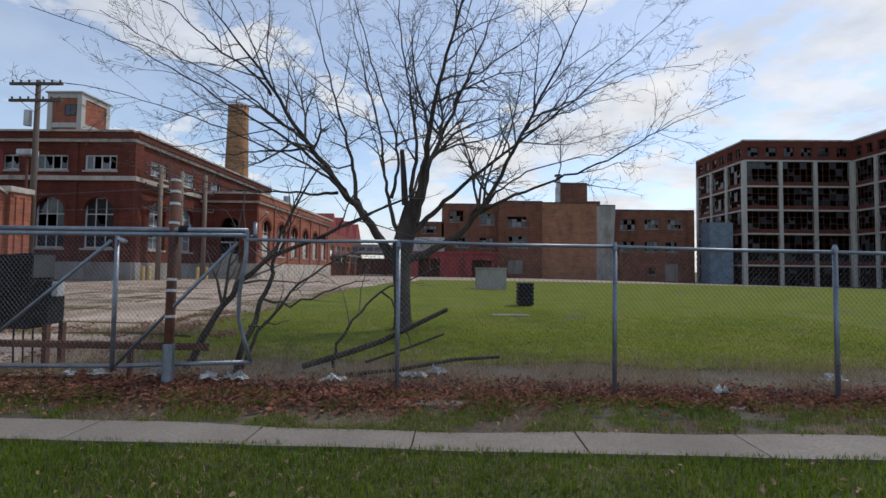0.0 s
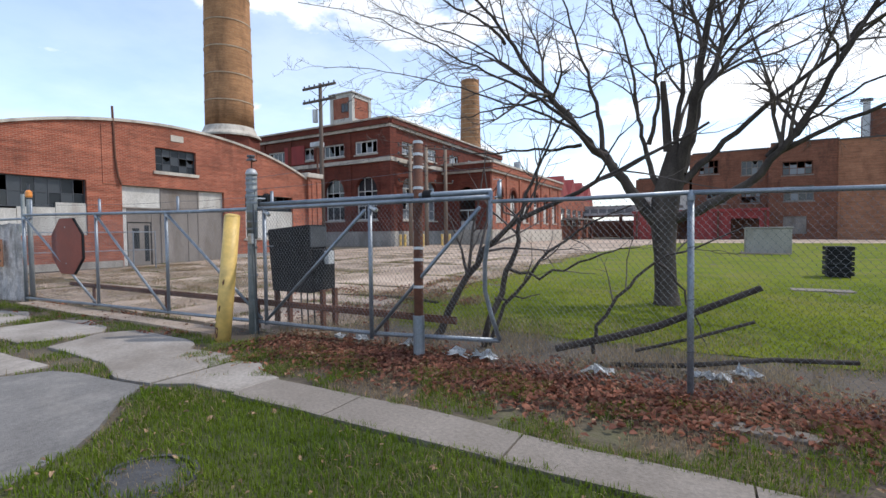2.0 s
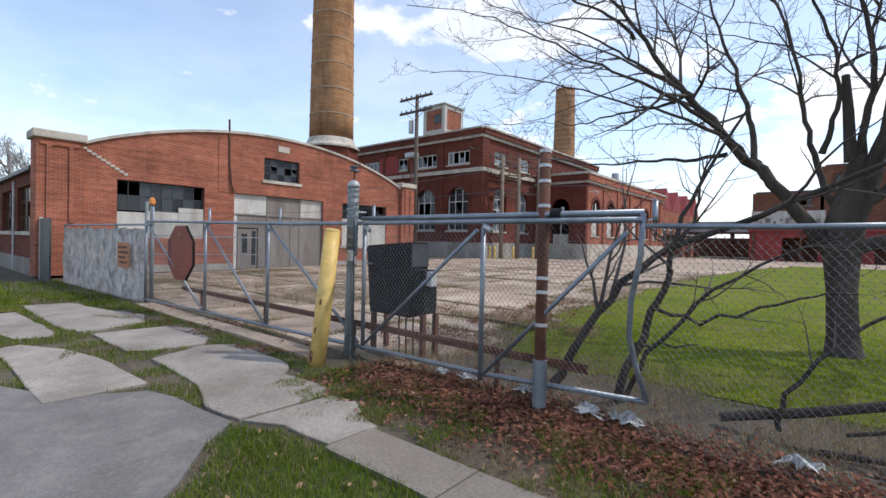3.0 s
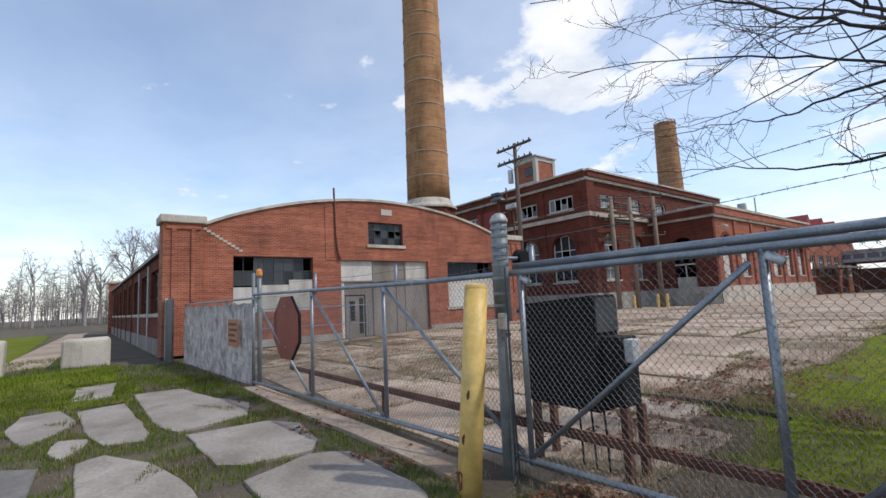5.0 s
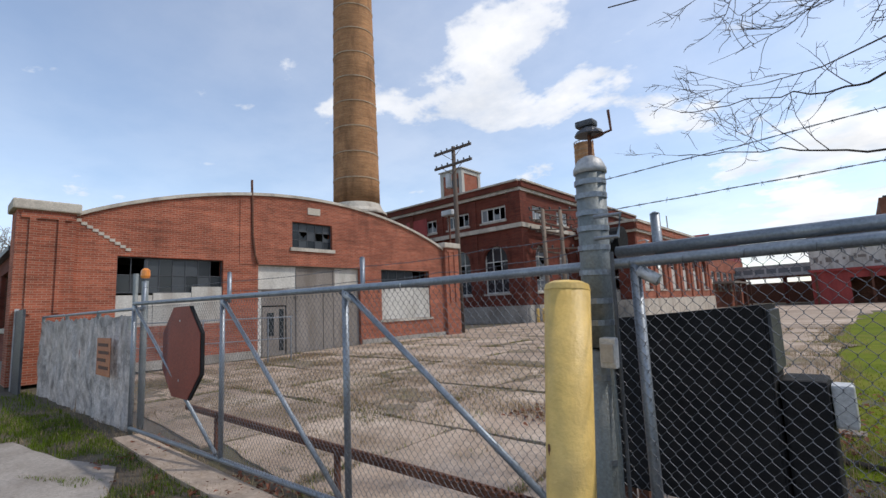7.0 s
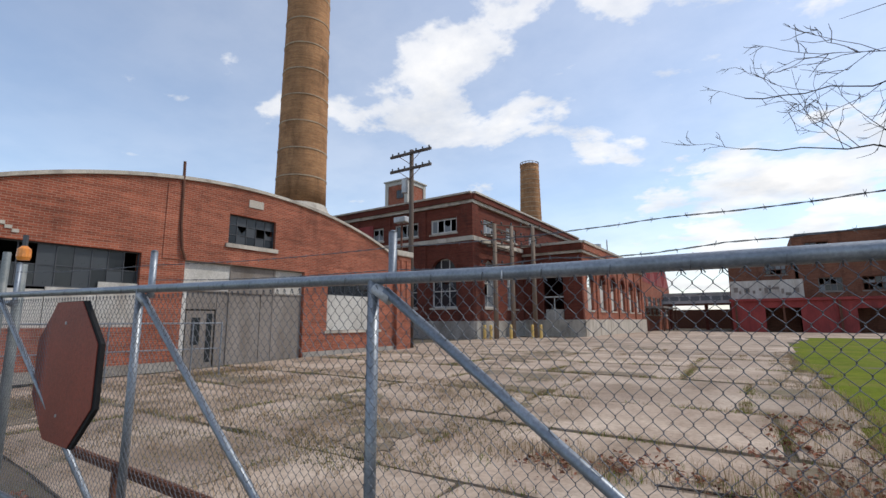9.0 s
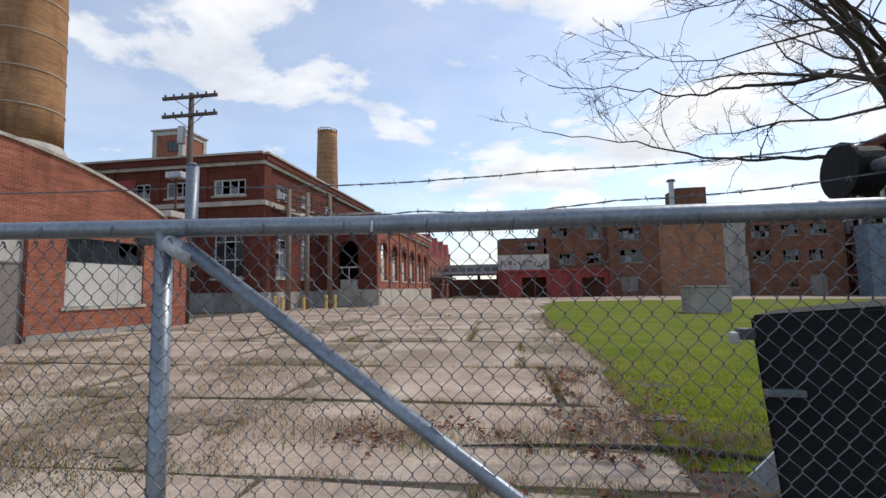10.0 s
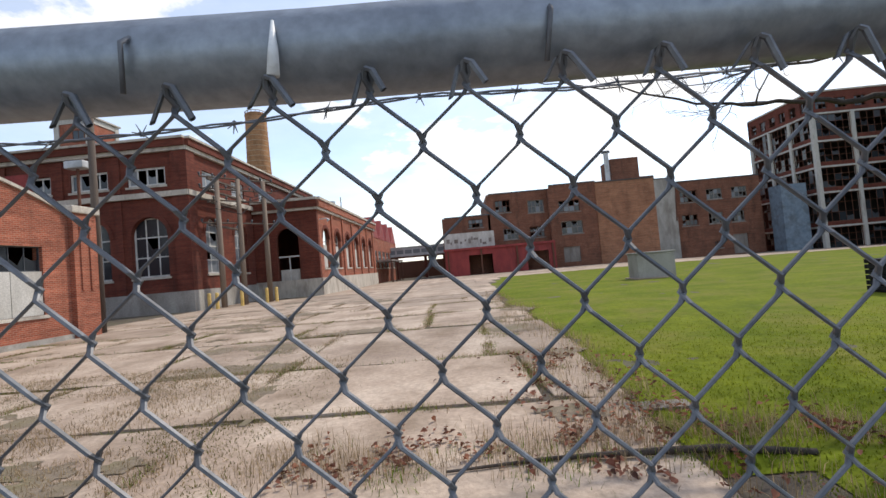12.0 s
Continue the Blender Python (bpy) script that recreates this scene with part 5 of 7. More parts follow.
barbed(fence, [(-6.55, 5.5, 2.14), (-3.5, 5.6, 2.22), (-2.4, 5.62, 2.2)], 4)

# octagon sign on the gate
sg = thing("octagonal_sign", "faded dark red octagonal sign wired to the gate", "sign", at=(-12.5, 5.33, 1.2))
F8 = Face("y", 5.33, -1)
bm = bmesh.new()
F8.poly(bm, [(-12.47 + 0.75 * math.cos(math.pi / 8 + math.pi / 4 * k), 1.18 + 0.66 * math.sin(math.pi / 8 + math.pi / 4 * k)) for k in range(8)], 0.0, 0.006)
part("plate", bm, M_SIGN_RED, sg)
bm = bmesh.new()
F8.poly(bm, [(-12.42 + 0.75 * math.cos(math.pi / 8 + math.pi / 4 * k), 1.18 + 0.665 * math.sin(math.pi / 8 + math.pi / 4 * k)) for k in range(8)], -0.035, -0.004)
part("backing", bm, M_BLACK, sg, "black backing board")
for z in (1.6, 0.8):
    part("bolt", pipe([(-12.49, 5.324, z), (-12.49, 5.316, z)], 0.014, 8), M_STEEL_LIGHT, sg)

# gate post with its fittings
gp = thing("gate_post", "thick grey painted steel gate post with clamps and conduit", "post", at=(-6.6, 5.47, -0.1))
part("shaft", pipe([(-6.6, 5.44, -0.4), (-6.6, 5.45, 1.36)], 0.068, 18), M_GREYPAINT, gp, smooth=True)
part("upper_shaft", pipe([(-6.6, 5.45, 1.36), (-6.6, 5.46, 1.38), (-6.6, 5.46, 2.38)], [0.068, 0.084, 0.084], 18), M_GREYPAINT, gp, smooth=True)
part("cap", pipe([(-6.6, 5.46, 2.37), (-6.6, 5.46, 2.4), (-6.6, 5.46, 2.45), (-6.6, 5.46, 2.475)], [0.094, 0.094, 0.07, 0.03], 16), M_STEEL_LIGHT, gp, "flaking pale domed cap", smooth=True)
for z in (0.35, 0.75, 1.2, 1.5, 1.62, 1.78, 1.92, 2.03, 2.12, 2.22, 2.3):
    part("clamp", pipe([(-6.6, 5.455, z), (-6.6, 5.455, z + 0.03)], 0.09 if z > 1.3 else 0.075, 16), M_GALV, gp)
part("bracket", pipe([(-6.55, 5.36, 1.98), (-6.42, 5.36, 1.98), (-6.4, 5.36, 2.1), (-6.55, 5.36, 2.1)], 0.012, 8), M_GALV, gp)
part("reel", pipe([(-6.65, 5.8, 2.0), (-6.56, 5.8, 2.0)], 0.085, 18), M_BLACK, gp, "black rubber roller")
part("reel_flange", pipe([(-6.665, 5.8, 2.0), (-6.652, 5.8, 2.0)], 0.1, 18), M_BLACK, gp)
part("reel_arm", pipe([(-6.6, 5.5, 2.0), (-6.605, 5.79, 2.0)], 0.02, 8), M_GALV, gp)
part("switch_box", bevelled(-6.55, -6.46, 5.33, 5.4, 1.28, 1.44, 0.01), M_STEEL_LIGHT, gp, "small pale switch box")
part("switch_cover", bevelled(-6.54, -6.47, 5.32, 5.332, 1.31, 1.41, 0.004), M_WHITE_PANEL, gp)
part("conduit", pipe([(-6.5, 5.37, 1.28), (-6.49, 5.37, 0.9), (-6.5, 5.4, 0.5), (-6.52, 5.42, -0.2)], 0.014, 8), M_GREYPAINT, gp)
part("conduit", pipe([(-6.47, 5.38, 1.9), (-6.46, 5.38, 1.3), (-6.46, 5.4, 0.6), (-6.44, 5.42, -0.2)], 0.011, 8), M_DARKGREY, gp)
part("stem", pipe([(-6.59, 5.46, 2.47), (-6.59, 5.46, 2.62)], 0.012, 8), M_RUST, gp)
part("lamp_dish", pipe([(-6.59, 5.46, 2.60), (-6.59, 5.46, 2.62), (-6.59, 5.46, 2.65)], [0.085, 0.075, 0.03], 14), M_DARKGREY, gp, "small weathered lamp dish")
part("lamp_head", bevelled(-6.66, -6.55, 5.42, 5.5, 2.65, 2.69, 0.012), M_DARKGREY, gp)
part("lamp_arm", pipe([(-6.58, 5.46, 2.58), (-6.46, 5.46, 2.6), (-6.47, 5.46, 2.72)], 0.008, 6), M_RUST, gp)

# bollard
bo = thing("bollard", "leaning yellow painted steel bollard with rust at its foot", "bollard", at=(-6.37, 4.74, -0.15))
a, b = Vector((-6.62, 4.90, -0.3)), Vector((-6.615, 5.13, 1.69))
d = (b - a).normalized()
part("shaft", pipe([a, a + (b - a) * 0.5, b], 0.115, 28), M_YELLOW, bo, smooth=True)
part("cap", pipe([b, b + d * 0.03, b + d * 0.045], [0.117, 0.11, 0.08], 28), M_YELLOW, bo)
for k, (f, s, w, ang) in enumerate(((0.32, 0.3, 0.045, 3.5), (0.45, 0.08, 0.02, 3.3), (0.62, 0.03, 0.012, 4.2), (0.2, 0.2, 0.05, 3.7), (0.5, 0.05, 0.018, 5.2), (0.12, 0.12, 0.06, 4.6), (0.3, 0.05, 0.02, 4.9))):
    bm = bmesh.new()
    side = Vector((math.cos(ang), math.sin(ang), 0))
    side = (side - d * side.dot(d)).normalized()
    tang = d.cross(side)
    c = a + (b - a) * f
    ring = []
    for q in range(10):
        t = 2 * math.pi * q / 10
        rr = random.uniform(0.6, 1.15)
        off = math.cos(t) * w * rr
        ring.append(bm.verts.new(c + d * math.sin(t) * s * rr + (side * math.cos(off / 0.115) + tang * math.sin(off / 0.115)) * 0.1165))
    bm.faces.new(ring)
    part("rust_patch", bm, M_RUST, bo)

# latch post with beacon at the gate's closing end
lp = thing("latch_post", "grey steel latch posts with an amber beacon", "post", at=(-14.8, 5.5, -0.2))
part("post", pipe([(-14.66, 5.28, -0.4), (-14.66, 5.28, 2.45)], 0.04, 12), M_GREYPAINT, lp, smooth=True)
part("post", pipe([(-14.95, 5.5, -0.4), (-14.95, 5.5, 2.35)], 0.055, 12), M_GREYPAINT, lp, smooth=True)
part("beacon", pipe([(-14.95, 5.5, 2.4), (-14.95, 5.5, 2.44), (-14.95, 5.5, 2.54), (-14.95, 5.5, 2.58)], [0.06, 0.075, 0.07, 0.03], 14), M_AMBER, lp, "orange plastic beacon")
part("beacon_tip", pipe([(-14.95, 5.5, 2.58), (-14.95, 5.5, 2.72)], 0.03, 8), M_DARKGREY, lp)
part("notice", bevelled(-14.75, -14.56, 5.22, 5.23, 1.5, 1.7, 0.003), M_WHITE_PANEL, lp, "small white notice")

# rusty guide beam behind the gate
bm = boxes((-13.6, -3.05, 5.74, 5.78, 0.24, 0.30), (-13.6, -3.05, 5.78, 5.795, 0.22, 0.32))
gb = tagged(part("guide_beam", bm, M_RUST), "long rusted steel guide beam on short stands", "beam")
bm = bmesh.new()
x = -13.55
while x < -3.1:
    box(bm, x, x + 0.035, 5.745, 5.775, 0.3, 0.325)
    x += 0.07
part("rack_teeth", bm, M_RUST, gb, "row of rusty rack teeth", kind="stuff")
for x in (-12.5, -9.6, -6.9, -4.2):
    part("stand", boxes((x, x + 0.06, 5.745, 5.785, -0.25, 0.239)), M_RUST, gb)

# black cabinet behind the gate
cb = thing("control_cabinet", "black steel gate cabinet on angle-iron legs", "cabinet", at=(-6.2, 6.15, -0.2))
bm = bmesh.new()
prism(bm, [(-6.9, 6.02), (-5.9, 6.0), (-5.9, 6.42), (-6.6, 6.44)], 0.44, 1.5)
for v in bm.verts:
    if v.co.z < 1 and v.co.x < -6.3:
        v.co.x += 0.1
    if v.co.z > 1 and v.co.x > -6:
        v.co.z += 0.07
bmesh.ops.bevel(bm, geom=list(bm.edges), offset=0.012, segments=2, affect="EDGES")
part("body", bm, M_BLACK, cb)
part("side_box", bevelled(-5.89, -5.68, 6.08, 6.38, 0.5, 1.16, 0.02), M_BLACK, cb)
# thin grey sheet imitates the sheen on the black body's right face
part("side_plate", bevelled(-5.898, -5.88, 6.03, 6.4, 1.2, 1.54, 0.004), M_DARKGREY, cb, "dark grey painted sheen on the cabinet's side")
part("meter", bevelled(-5.675, -5.58, 6.12, 6.26, 0.92, 1.14, 0.015), M_STEEL_LIGHT, cb, "small pale grey meter box")
part("latch", bevelled(-6.935, -6.86, 6.02, 6.08, 1.405, 1.45, 0.012), M_DARKGREY, cb)
part("latch_plate", bevelled(-6.965, -6.93, 6.03, 6.07, 1.39, 1.435, 0.01), M_STEEL_LIGHT, cb)
part("shelf", bevelled(-6.87, -6.74, 5.98, 6.02, 1.2, 1.225, 0.004), M_GREYPAINT, cb, "torn grey strip")
for x, y in ((-6.78, 6.1), (-5.7, 6.1), (-6.78, 6.38), (-5.7, 6.38)):
    part("leg", boxes((x - 0.035, x + 0.035, y - 0.035, y + 0.035, -0.3, 0.5)), M_RUST, cb)
for x in (-6.3, -6.15, -6.0):
    part("cable", pipe([(x, 6.2, 0.45), (x + 0.05, 6.15, 0.2), (x + 0.02, 6.2, -0.25)], 0.012, 6), M_BLACK, cb)

bm = bmesh.new()
Face("y", 6.5, -1).poly(bm, [(-6.74, 0.72), (-6.61, 0.85), (-6.54, 0.84), (-6.52, 0.72), (-6.66, 0.65)], 0.0, 0.012)
part("loose_panel", bm, M_PAPER, cb, "small white panel hanging behind")

# screened fence left of the gate
sf = thing("screen_fence", "old fence covered with torn whitish sheeting", "fence", at=(-18.5, 5.2, -0.2))
part("top_rail", pipe([(-22.4, 5.1, 1.88), (-14.6, 5.4, 1.86)], 0.03, 10), M_GALV, sf)
def fence_sheet(x0, x1, top, seed):
    """Frayed sheeting hung on the fence, lumpy and torn at its edges."""
    bm = bmesh.new()
    nx, nz = int((x1 - x0) / 0.07), 26
    grid = []
    for i in range(nx + 1):
        x = x0 + (x1 - x0) * i / nx
        zt = top + 0.1 * noise.noise((x * 3.1, seed, 0)) + 0.05 * noise.noise((x * 11, seed, 2))
        zb = -0.25 + 0.2 * noise.noise((x * 2.3, seed, 5))
        col = []
        for j in range(nz + 1):
            z = zb + (zt - zb) * j / nz
            y = 5.03 + (x + 22.4) / 7.8 * 0.3 + 0.07 * noise.noise((x * 1.3, z * 1.1, seed)) + 0.035 * noise.noise((x * 7, z * 2.5, seed + 3))
            col.append(bm.verts.new((x + 0.06 * noise.noise((z * 4, i * 0.02, seed)), y, z)))
        grid.append(col)
    for i in range(nx):
        for j in range(nz):
            if i % 61 or j < 22:
                bm.faces.new((grid[i][j], grid[i + 1][j], grid[i + 1][j + 1], grid[i][j + 1]))
    bmesh.ops.solidify(bm, geom=list(bm.faces), thickness=0.008)
    bmesh.ops.delete(bm, geom=[v for v in bm.verts if not v.link_faces], context="VERTS")
    return part("sheet", bm, M_SHEETING, sf, "torn whitish sheeting")


fence_sheet(-22.35, -18.3, 1.76, 1)
fence_sheet(-18.22, -14.85, 1.76, 2)
for x in (-22.4, -19.8, -17.2):
    part("post", pipe([(x, 5.1 + (x + 22.4) / 7.8 * 0.3, -0.4), (x, 5.1 + (x + 22.4) / 7.8 * 0.3, 1.9)], 0.04, 10), M_GREYPAINT, sf)
dp = tagged(part("door_panel", bevelled(-24.1, -22.5, 4.72, 4.78, -0.25, 2.1, 0.01), M_DARKGREY), "dark grey steel side door beside the brick pier", "door", kind="structure")
part("door_post", boxes((-24.2, -24.1, 4.7, 4.8, -0.25, 2.15)), M_STEEL_LIGHT, dp)
tg = thing("warning_sign", "weathered orange notice with unreadable lettering", "sign", at=(-16.3, 5.2, 1))
part("plate", bevelled(-16.75, -15.75, 5.2, 5.21, 0.66, 1.36, 0.003), M_ORANGE, tg)
for i, (a, b) in enumerate(((0.1, 0.85), (0.15, 0.9), (0.08, 0.7), (0.2, 0.88))):
    part("text_bar", boxes((-16.75 + a, -16.75 + b, 5.194, 5.2, 1.2 - i * 0.14, 1.26 - i * 0.14)), M_TEXT, tg)

# inner chain-link panel by the vehicle door
ip = thing("pipe_frame_gate", "light pipe-frame gate standing open near the hall", "gate", at=(-21.8, 11, -0.1))
part("rail", pipe([(-23.6, 6.6, 1.55), (-21.95, 12.4, 1.55)], 0.022, 8), M_GALV, ip)
part("rail", pipe([(-23.6, 6.6, 0.75), (-21.95, 12.4, 0.75)], 0.018, 8), M_GALV, ip)
for f in (0.0, 0.5, 0.86, 1.0):
    part("post", pipe([(-23.6 + 1.65 * f, 6.6 + 5.8 * f, -0.25), (-23.6 + 1.65 * f, 6.6 + 5.8 * f, 1.6)], 0.025, 8), M_GALV, ip)

# the whole fence line stands a hand's width further in
NUDGE = Vector((0.022, 0.05, -0.02))
for ob in (fence, rp, gp, bo, lp, gb, cb, sf, tg):
    ob.location = Vector(ob.location) + NUDGE
# the gate post leans a little
gp.location = Vector(gp.location) + Vector((-0.08, 0.07, 0))
gp.rotation_euler = (0.02, 0.036, 0)

# concrete block by the alley
cbk = thing("concrete_block", "rough pale concrete barrier block in the grass", "block", at=(-25, 2.4, -0.2))
bm = bevelled(-25.6, -24.6, 1.6, 3.05, -0.3, 0.8, 0.14, 3)
for v in bm.verts:
    v.co += Vector((noise.noise(v.co * 2), noise.noise(v.co * 2 + Vector((5, 0, 0))), noise.noise(v.co * 2 + Vector((0, 5, 0))))) * 0.06
part("body", bm, M_STONE, cbk)
cb2 = thing("concrete_block", "rough pale concrete barrier block in the grass", "block", at=(-24, -0.6, -0.2))
bm = bevelled(-24.6, -23.6, -1.4, 0.2, -0.3, 0.95, 0.14, 3)
for v in bm.verts:
    v.co += Vector((noise.noise(v.co * 2), noise.noise(v.co * 2 + Vector((5, 0, 0))), 0)) * 0.06
part("body", bm, M_STONE, cb2)

# yard boxes
tx = thing("transformer_box", "pale grey concrete utility box on the lawn", "utility box", at=(3.0, 31.7, 0))
part("body", bevelled(1.8, 3.9, 31.7, 33.2, -0.1, 1.42, 0.05), M_BLOCK, tx)
part("lid", bevelled(1.74, 3.96, 31.64, 33.26, 1.42, 1.5, 0.02), M_BLOCK, tx)
part("plinth", boxes((1.6, 3.8, 31.5, 33.3, -0.15, 0.06)), M_CONC, tx)
bb = thing("slatted_bin", "black slatted litter bin on the lawn", "bin", at=(3.2, 17.9, 0))
part("core", boxes((2.92, 3.42, 17.75, 18.25, -0.05, 0.86)), M_BLACK, bb)
for i in range(6):
    z = 0.03 + i * 0.145
    for a in ((2.86, 3.48, 17.68, 17.74), (2.86, 3.48, 18.26, 18.32), (2.86, 2.91, 17.75, 18.25), (3.43, 3.48, 17.75, 18.25)):
        part("slat", bevelled(*a, z, z + 0.115, 0.008, 1), M_BLACK, bb)

# ---- trees ----
def branch_mesh(name, limbs, mat, parent, sides_of, label="", kind=""):
    verts, faces = [], []
    for pts, radii in limbs:
        n = sides_of(radii[0])
        base = None
        a = None
        for i, p in enumerate(pts):
            d = (pts[min(i + 1, len(pts) - 1)] - pts[max(i - 1, 0)])
            if d.length < 1e-6:
                continue
            d.normalize()
            if a is None:
                a = d.orthogonal().normalized()
            else:
                a = (a - d * a.dot(d))
                a = a.normalized() if a.length > 1e-4 else d.orthogonal().normalized()
            b = d.cross(a)
            ring = len(verts)
            r = radii[i]
            for k in range(n):
                t = 2 * math.pi * k / n
                v = p + a * (r * math.cos(t)) + b * (r * math.sin(t))
                verts.append((v.x, v.y, v.z))
            if base is not None:
                for k in range(n):
                    faces.append((base + k, base + (k + 1) % n, ring + (k + 1) % n, ring + k))
            base = ring
    return part_mesh(name, fast_mesh(name, verts, faces), mat, parent, label, True, kind)


def grow(rg, limbs, pts, radii, depth, max_depth, spread, twigs, lift=0.02):
    """Side branches along a limb, bending upwards, thinner at each order."""
    length = sum((b - a).length for a, b in zip(pts, pts[1:]))
    if depth >= max_depth or length < 0.12:
        return
    n = max(2, int(length * twigs[depth]))
    for k in range(n):
        f = rg.uniform(0.18 if depth else 0.3, 1.0)
        i = min(len(pts) - 2, int(f * (len(pts) - 1)))
        g = f * (len(pts) - 1) - i
        p = pts[i].lerp(pts[i + 1], g)
        r = radii[i] + (radii[i + 1] - radii[i]) * g
        along = (pts[i + 1] - pts[i]).normalized()
        side = along.orthogonal()
        side.rotate(Matrix.Rotation(rg.uniform(0, 6.283), 3, along))
        ang = radians(rg.uniform(28, 60))
        # side shoots spread level rather than climb
        d = (along * math.cos(ang) + side.normalized() * math.sin(ang))
        d = Vector((d.x, d.y, d.z * 0.8 + lift)).normalized()
        ln = length * rg.uniform(0.2, 0.46) * (1.15 - 0.55 * f)
        ln = max(0.12, ln)
        m = 5 if depth < 2 else 4
        q, qs, rs = p.copy(), [p.copy()], []
        r0 = min(r * 0.7, 0.012 + 0.012 * ln) if depth else min(r * 0.62, 0.02 + 0.014 * ln)
        r0 = max(r0, 0.0042)
        for s in range(m):
            d = (d + Vector((rg.gauss(0, spread), rg.gauss(0, spread), rg.gauss(0.03, spread)))).normalized()
            q = q + d * (ln / m)
            qs.append(q.copy())
        rs = [r0 + (0.0022 - r0) * (s / m) for s in range(m + 1)]
        limbs.append((qs, rs))
        grow(rg, limbs, qs, rs, depth + 1, max_depth, spread, twigs, lift)


def big_tree():
    t = thing("tree", "large bare spreading tree with forking grey-brown trunk", "tree", at=(-0.92, 11.1, 0))
    rg = random.Random(21)
    bx, by = -0.92, 11.1
    trunk = ([Vector((bx + 0.02, by, -0.3)), Vector((bx + 0.02, by, -0.08)), Vector((bx, by, 0.2)), Vector((bx - 0.03, by, 0.9)), Vector((bx - 0.05, by, 1.5)), Vector((bx - 0.02, by, 2.0)), Vector((bx + 0.08, by, 2.6)), Vector((bx + 0.16, by, 3.1))], [0.34, 0.255, 0.215, 0.205, 0.25, 0.27, 0.2, 0.13])
    branch_mesh("trunk", [trunk], M_BARK, t, lambda r: 18)
    big, limbs = [], []

    def limb(x0, z0, xm, zm, x1, z1, back, r, side=0.0):
        """A limb from its fork through its middle to its tip, reaching back (or towards the street)."""
        p0, pm, p2 = Vector((x0, by + side, z0)), Vector((xm, by + side + (back - side) * 0.45, zm)), Vector((x1, by + back, z1))
        p1 = pm * 2 - (p0 + p2) / 2
        wob = [rg.uniform(0, 6.28) for k in range(3)]
        fine = []
        for i in range(26):
            u = i / 25
            v = p0 * (1 - u) ** 2 + p1 * (2 * u * (1 - u)) + p2 * u * u
            k = min(1.0, u * 4) * 0.07
            v += Vector((k * math.sin(u * 9 + wob[0]) + rg.gauss(0, 0.022), k * math.sin(u * 8 + wob[1]), 0.7 * k * math.sin(u * 11 + wob[2]) + rg.gauss(0, 0.022)))
            fine.append(v)
        radii = [max(0.007, r * (1 - 0.95 * (i / 25) ** 0.66)) for i in range(26)]
        big.append((fine, radii))
        grow(rg, limbs, fine, radii, 0, 3, 0.2, (1.7, 4.2, 7.5))

    # stout limbs from the crotch
    limb(-1.05, 1.5, -3.05, 4.2, -5.8, 8.0, -1.4, 0.15)
    limb(-1.95, 2.75, -2.65, 4.9, -4.1, 10.0, 1.3, 0.09)
    limb(-1.0, 2.0, -1.75, 4.9, -2.8, 9.6, 1.2, 0.075)
    limb(-0.9, 2.4, -0.78, 5.4, -1.5, 10.2, 0.5, 0.085)
    limb(-0.75, 2.2, -0.2, 5.2, 1.1, 10.3, -0.7, 0.15)
    limb(-0.65, 2.5, 0.3, 5.8, 2.0, 10.0, 1.5, 0.1)
    limb(-0.7, 2.3, 1.7, 4.5, 6.3, 8.4, 0.9, 0.09)
    limb(-0.9, 1.6, 1.45, 3.6, 3.9, 9.2, -0.4, 0.13)
    # limbs that fork from those
    limb(-2.3, 3.15, -4.25, 4.8, -7.6, 6.2, -3.5, 0.055, -0.3)
    limb(-2.05, 2.85, -3.75, 4.05, -7.2, 4.9, -3.2, 0.05, -0.3)
    limb(-1.25, 3.2, -1.35, 5.4, -2.8, 9.8, -1.2, 0.055)
    limb(0.25, 5.6, 1.6, 7.1, 4.4, 9.4, 0.6, 0.04)
    limb(0.95, 2.85, 3.6, 3.95, 7.0, 5.5, -1.1, 0.055)
    limb(0.75, 2.75, 2.6, 4.05, 5.9, 5.0, 1.0, 0.045)
    limb(1.85, 4.4, 3.4, 5.9, 6.8, 6.9, 0.4, 0.045, 0.3)
    limb(-0.8, 2.5, -0.4, 5.0, 0.8, 9.5, 4.3, 0.07)
    limb(-3.1, 4.3, -4.7, 5.45, -7.0, 6.6, -2.6, 0.045, -0.55)
    limb(-2.6, 3.3, -4.8, 3.3, -7.3, 3.8, -0.6, 0.045, -0.1)
    limb(-3.4, 4.5, -5.0, 4.25, -7.2, 4.4, -0.6, 0.04, -0.1)
    limb(-4.1, 5.5, -5.4, 6.7, -7.3, 7.6, -2.4, 0.04, -0.85)
    branch_mesh("broken_stub", [([Vector((-0.9, by - 0.05, 3.0)), Vector((-0.95, by - 0.1, 3.8)), Vector((-1.0, by - 0.1, 4.4))], [0.09, 0.075, 0.055])], M_BARK, t, lambda r: 9, "snapped-off dead limb stub")
    for i, l in enumerate(big):
        branch_mesh("limb", [l], M_BARK, t, lambda r: 9)
    branch_mesh("crown", limbs, M_TWIG, t, lambda r: 5 if r > 0.012 else 3, "fine bare twigs", "stuff")


big_tree()

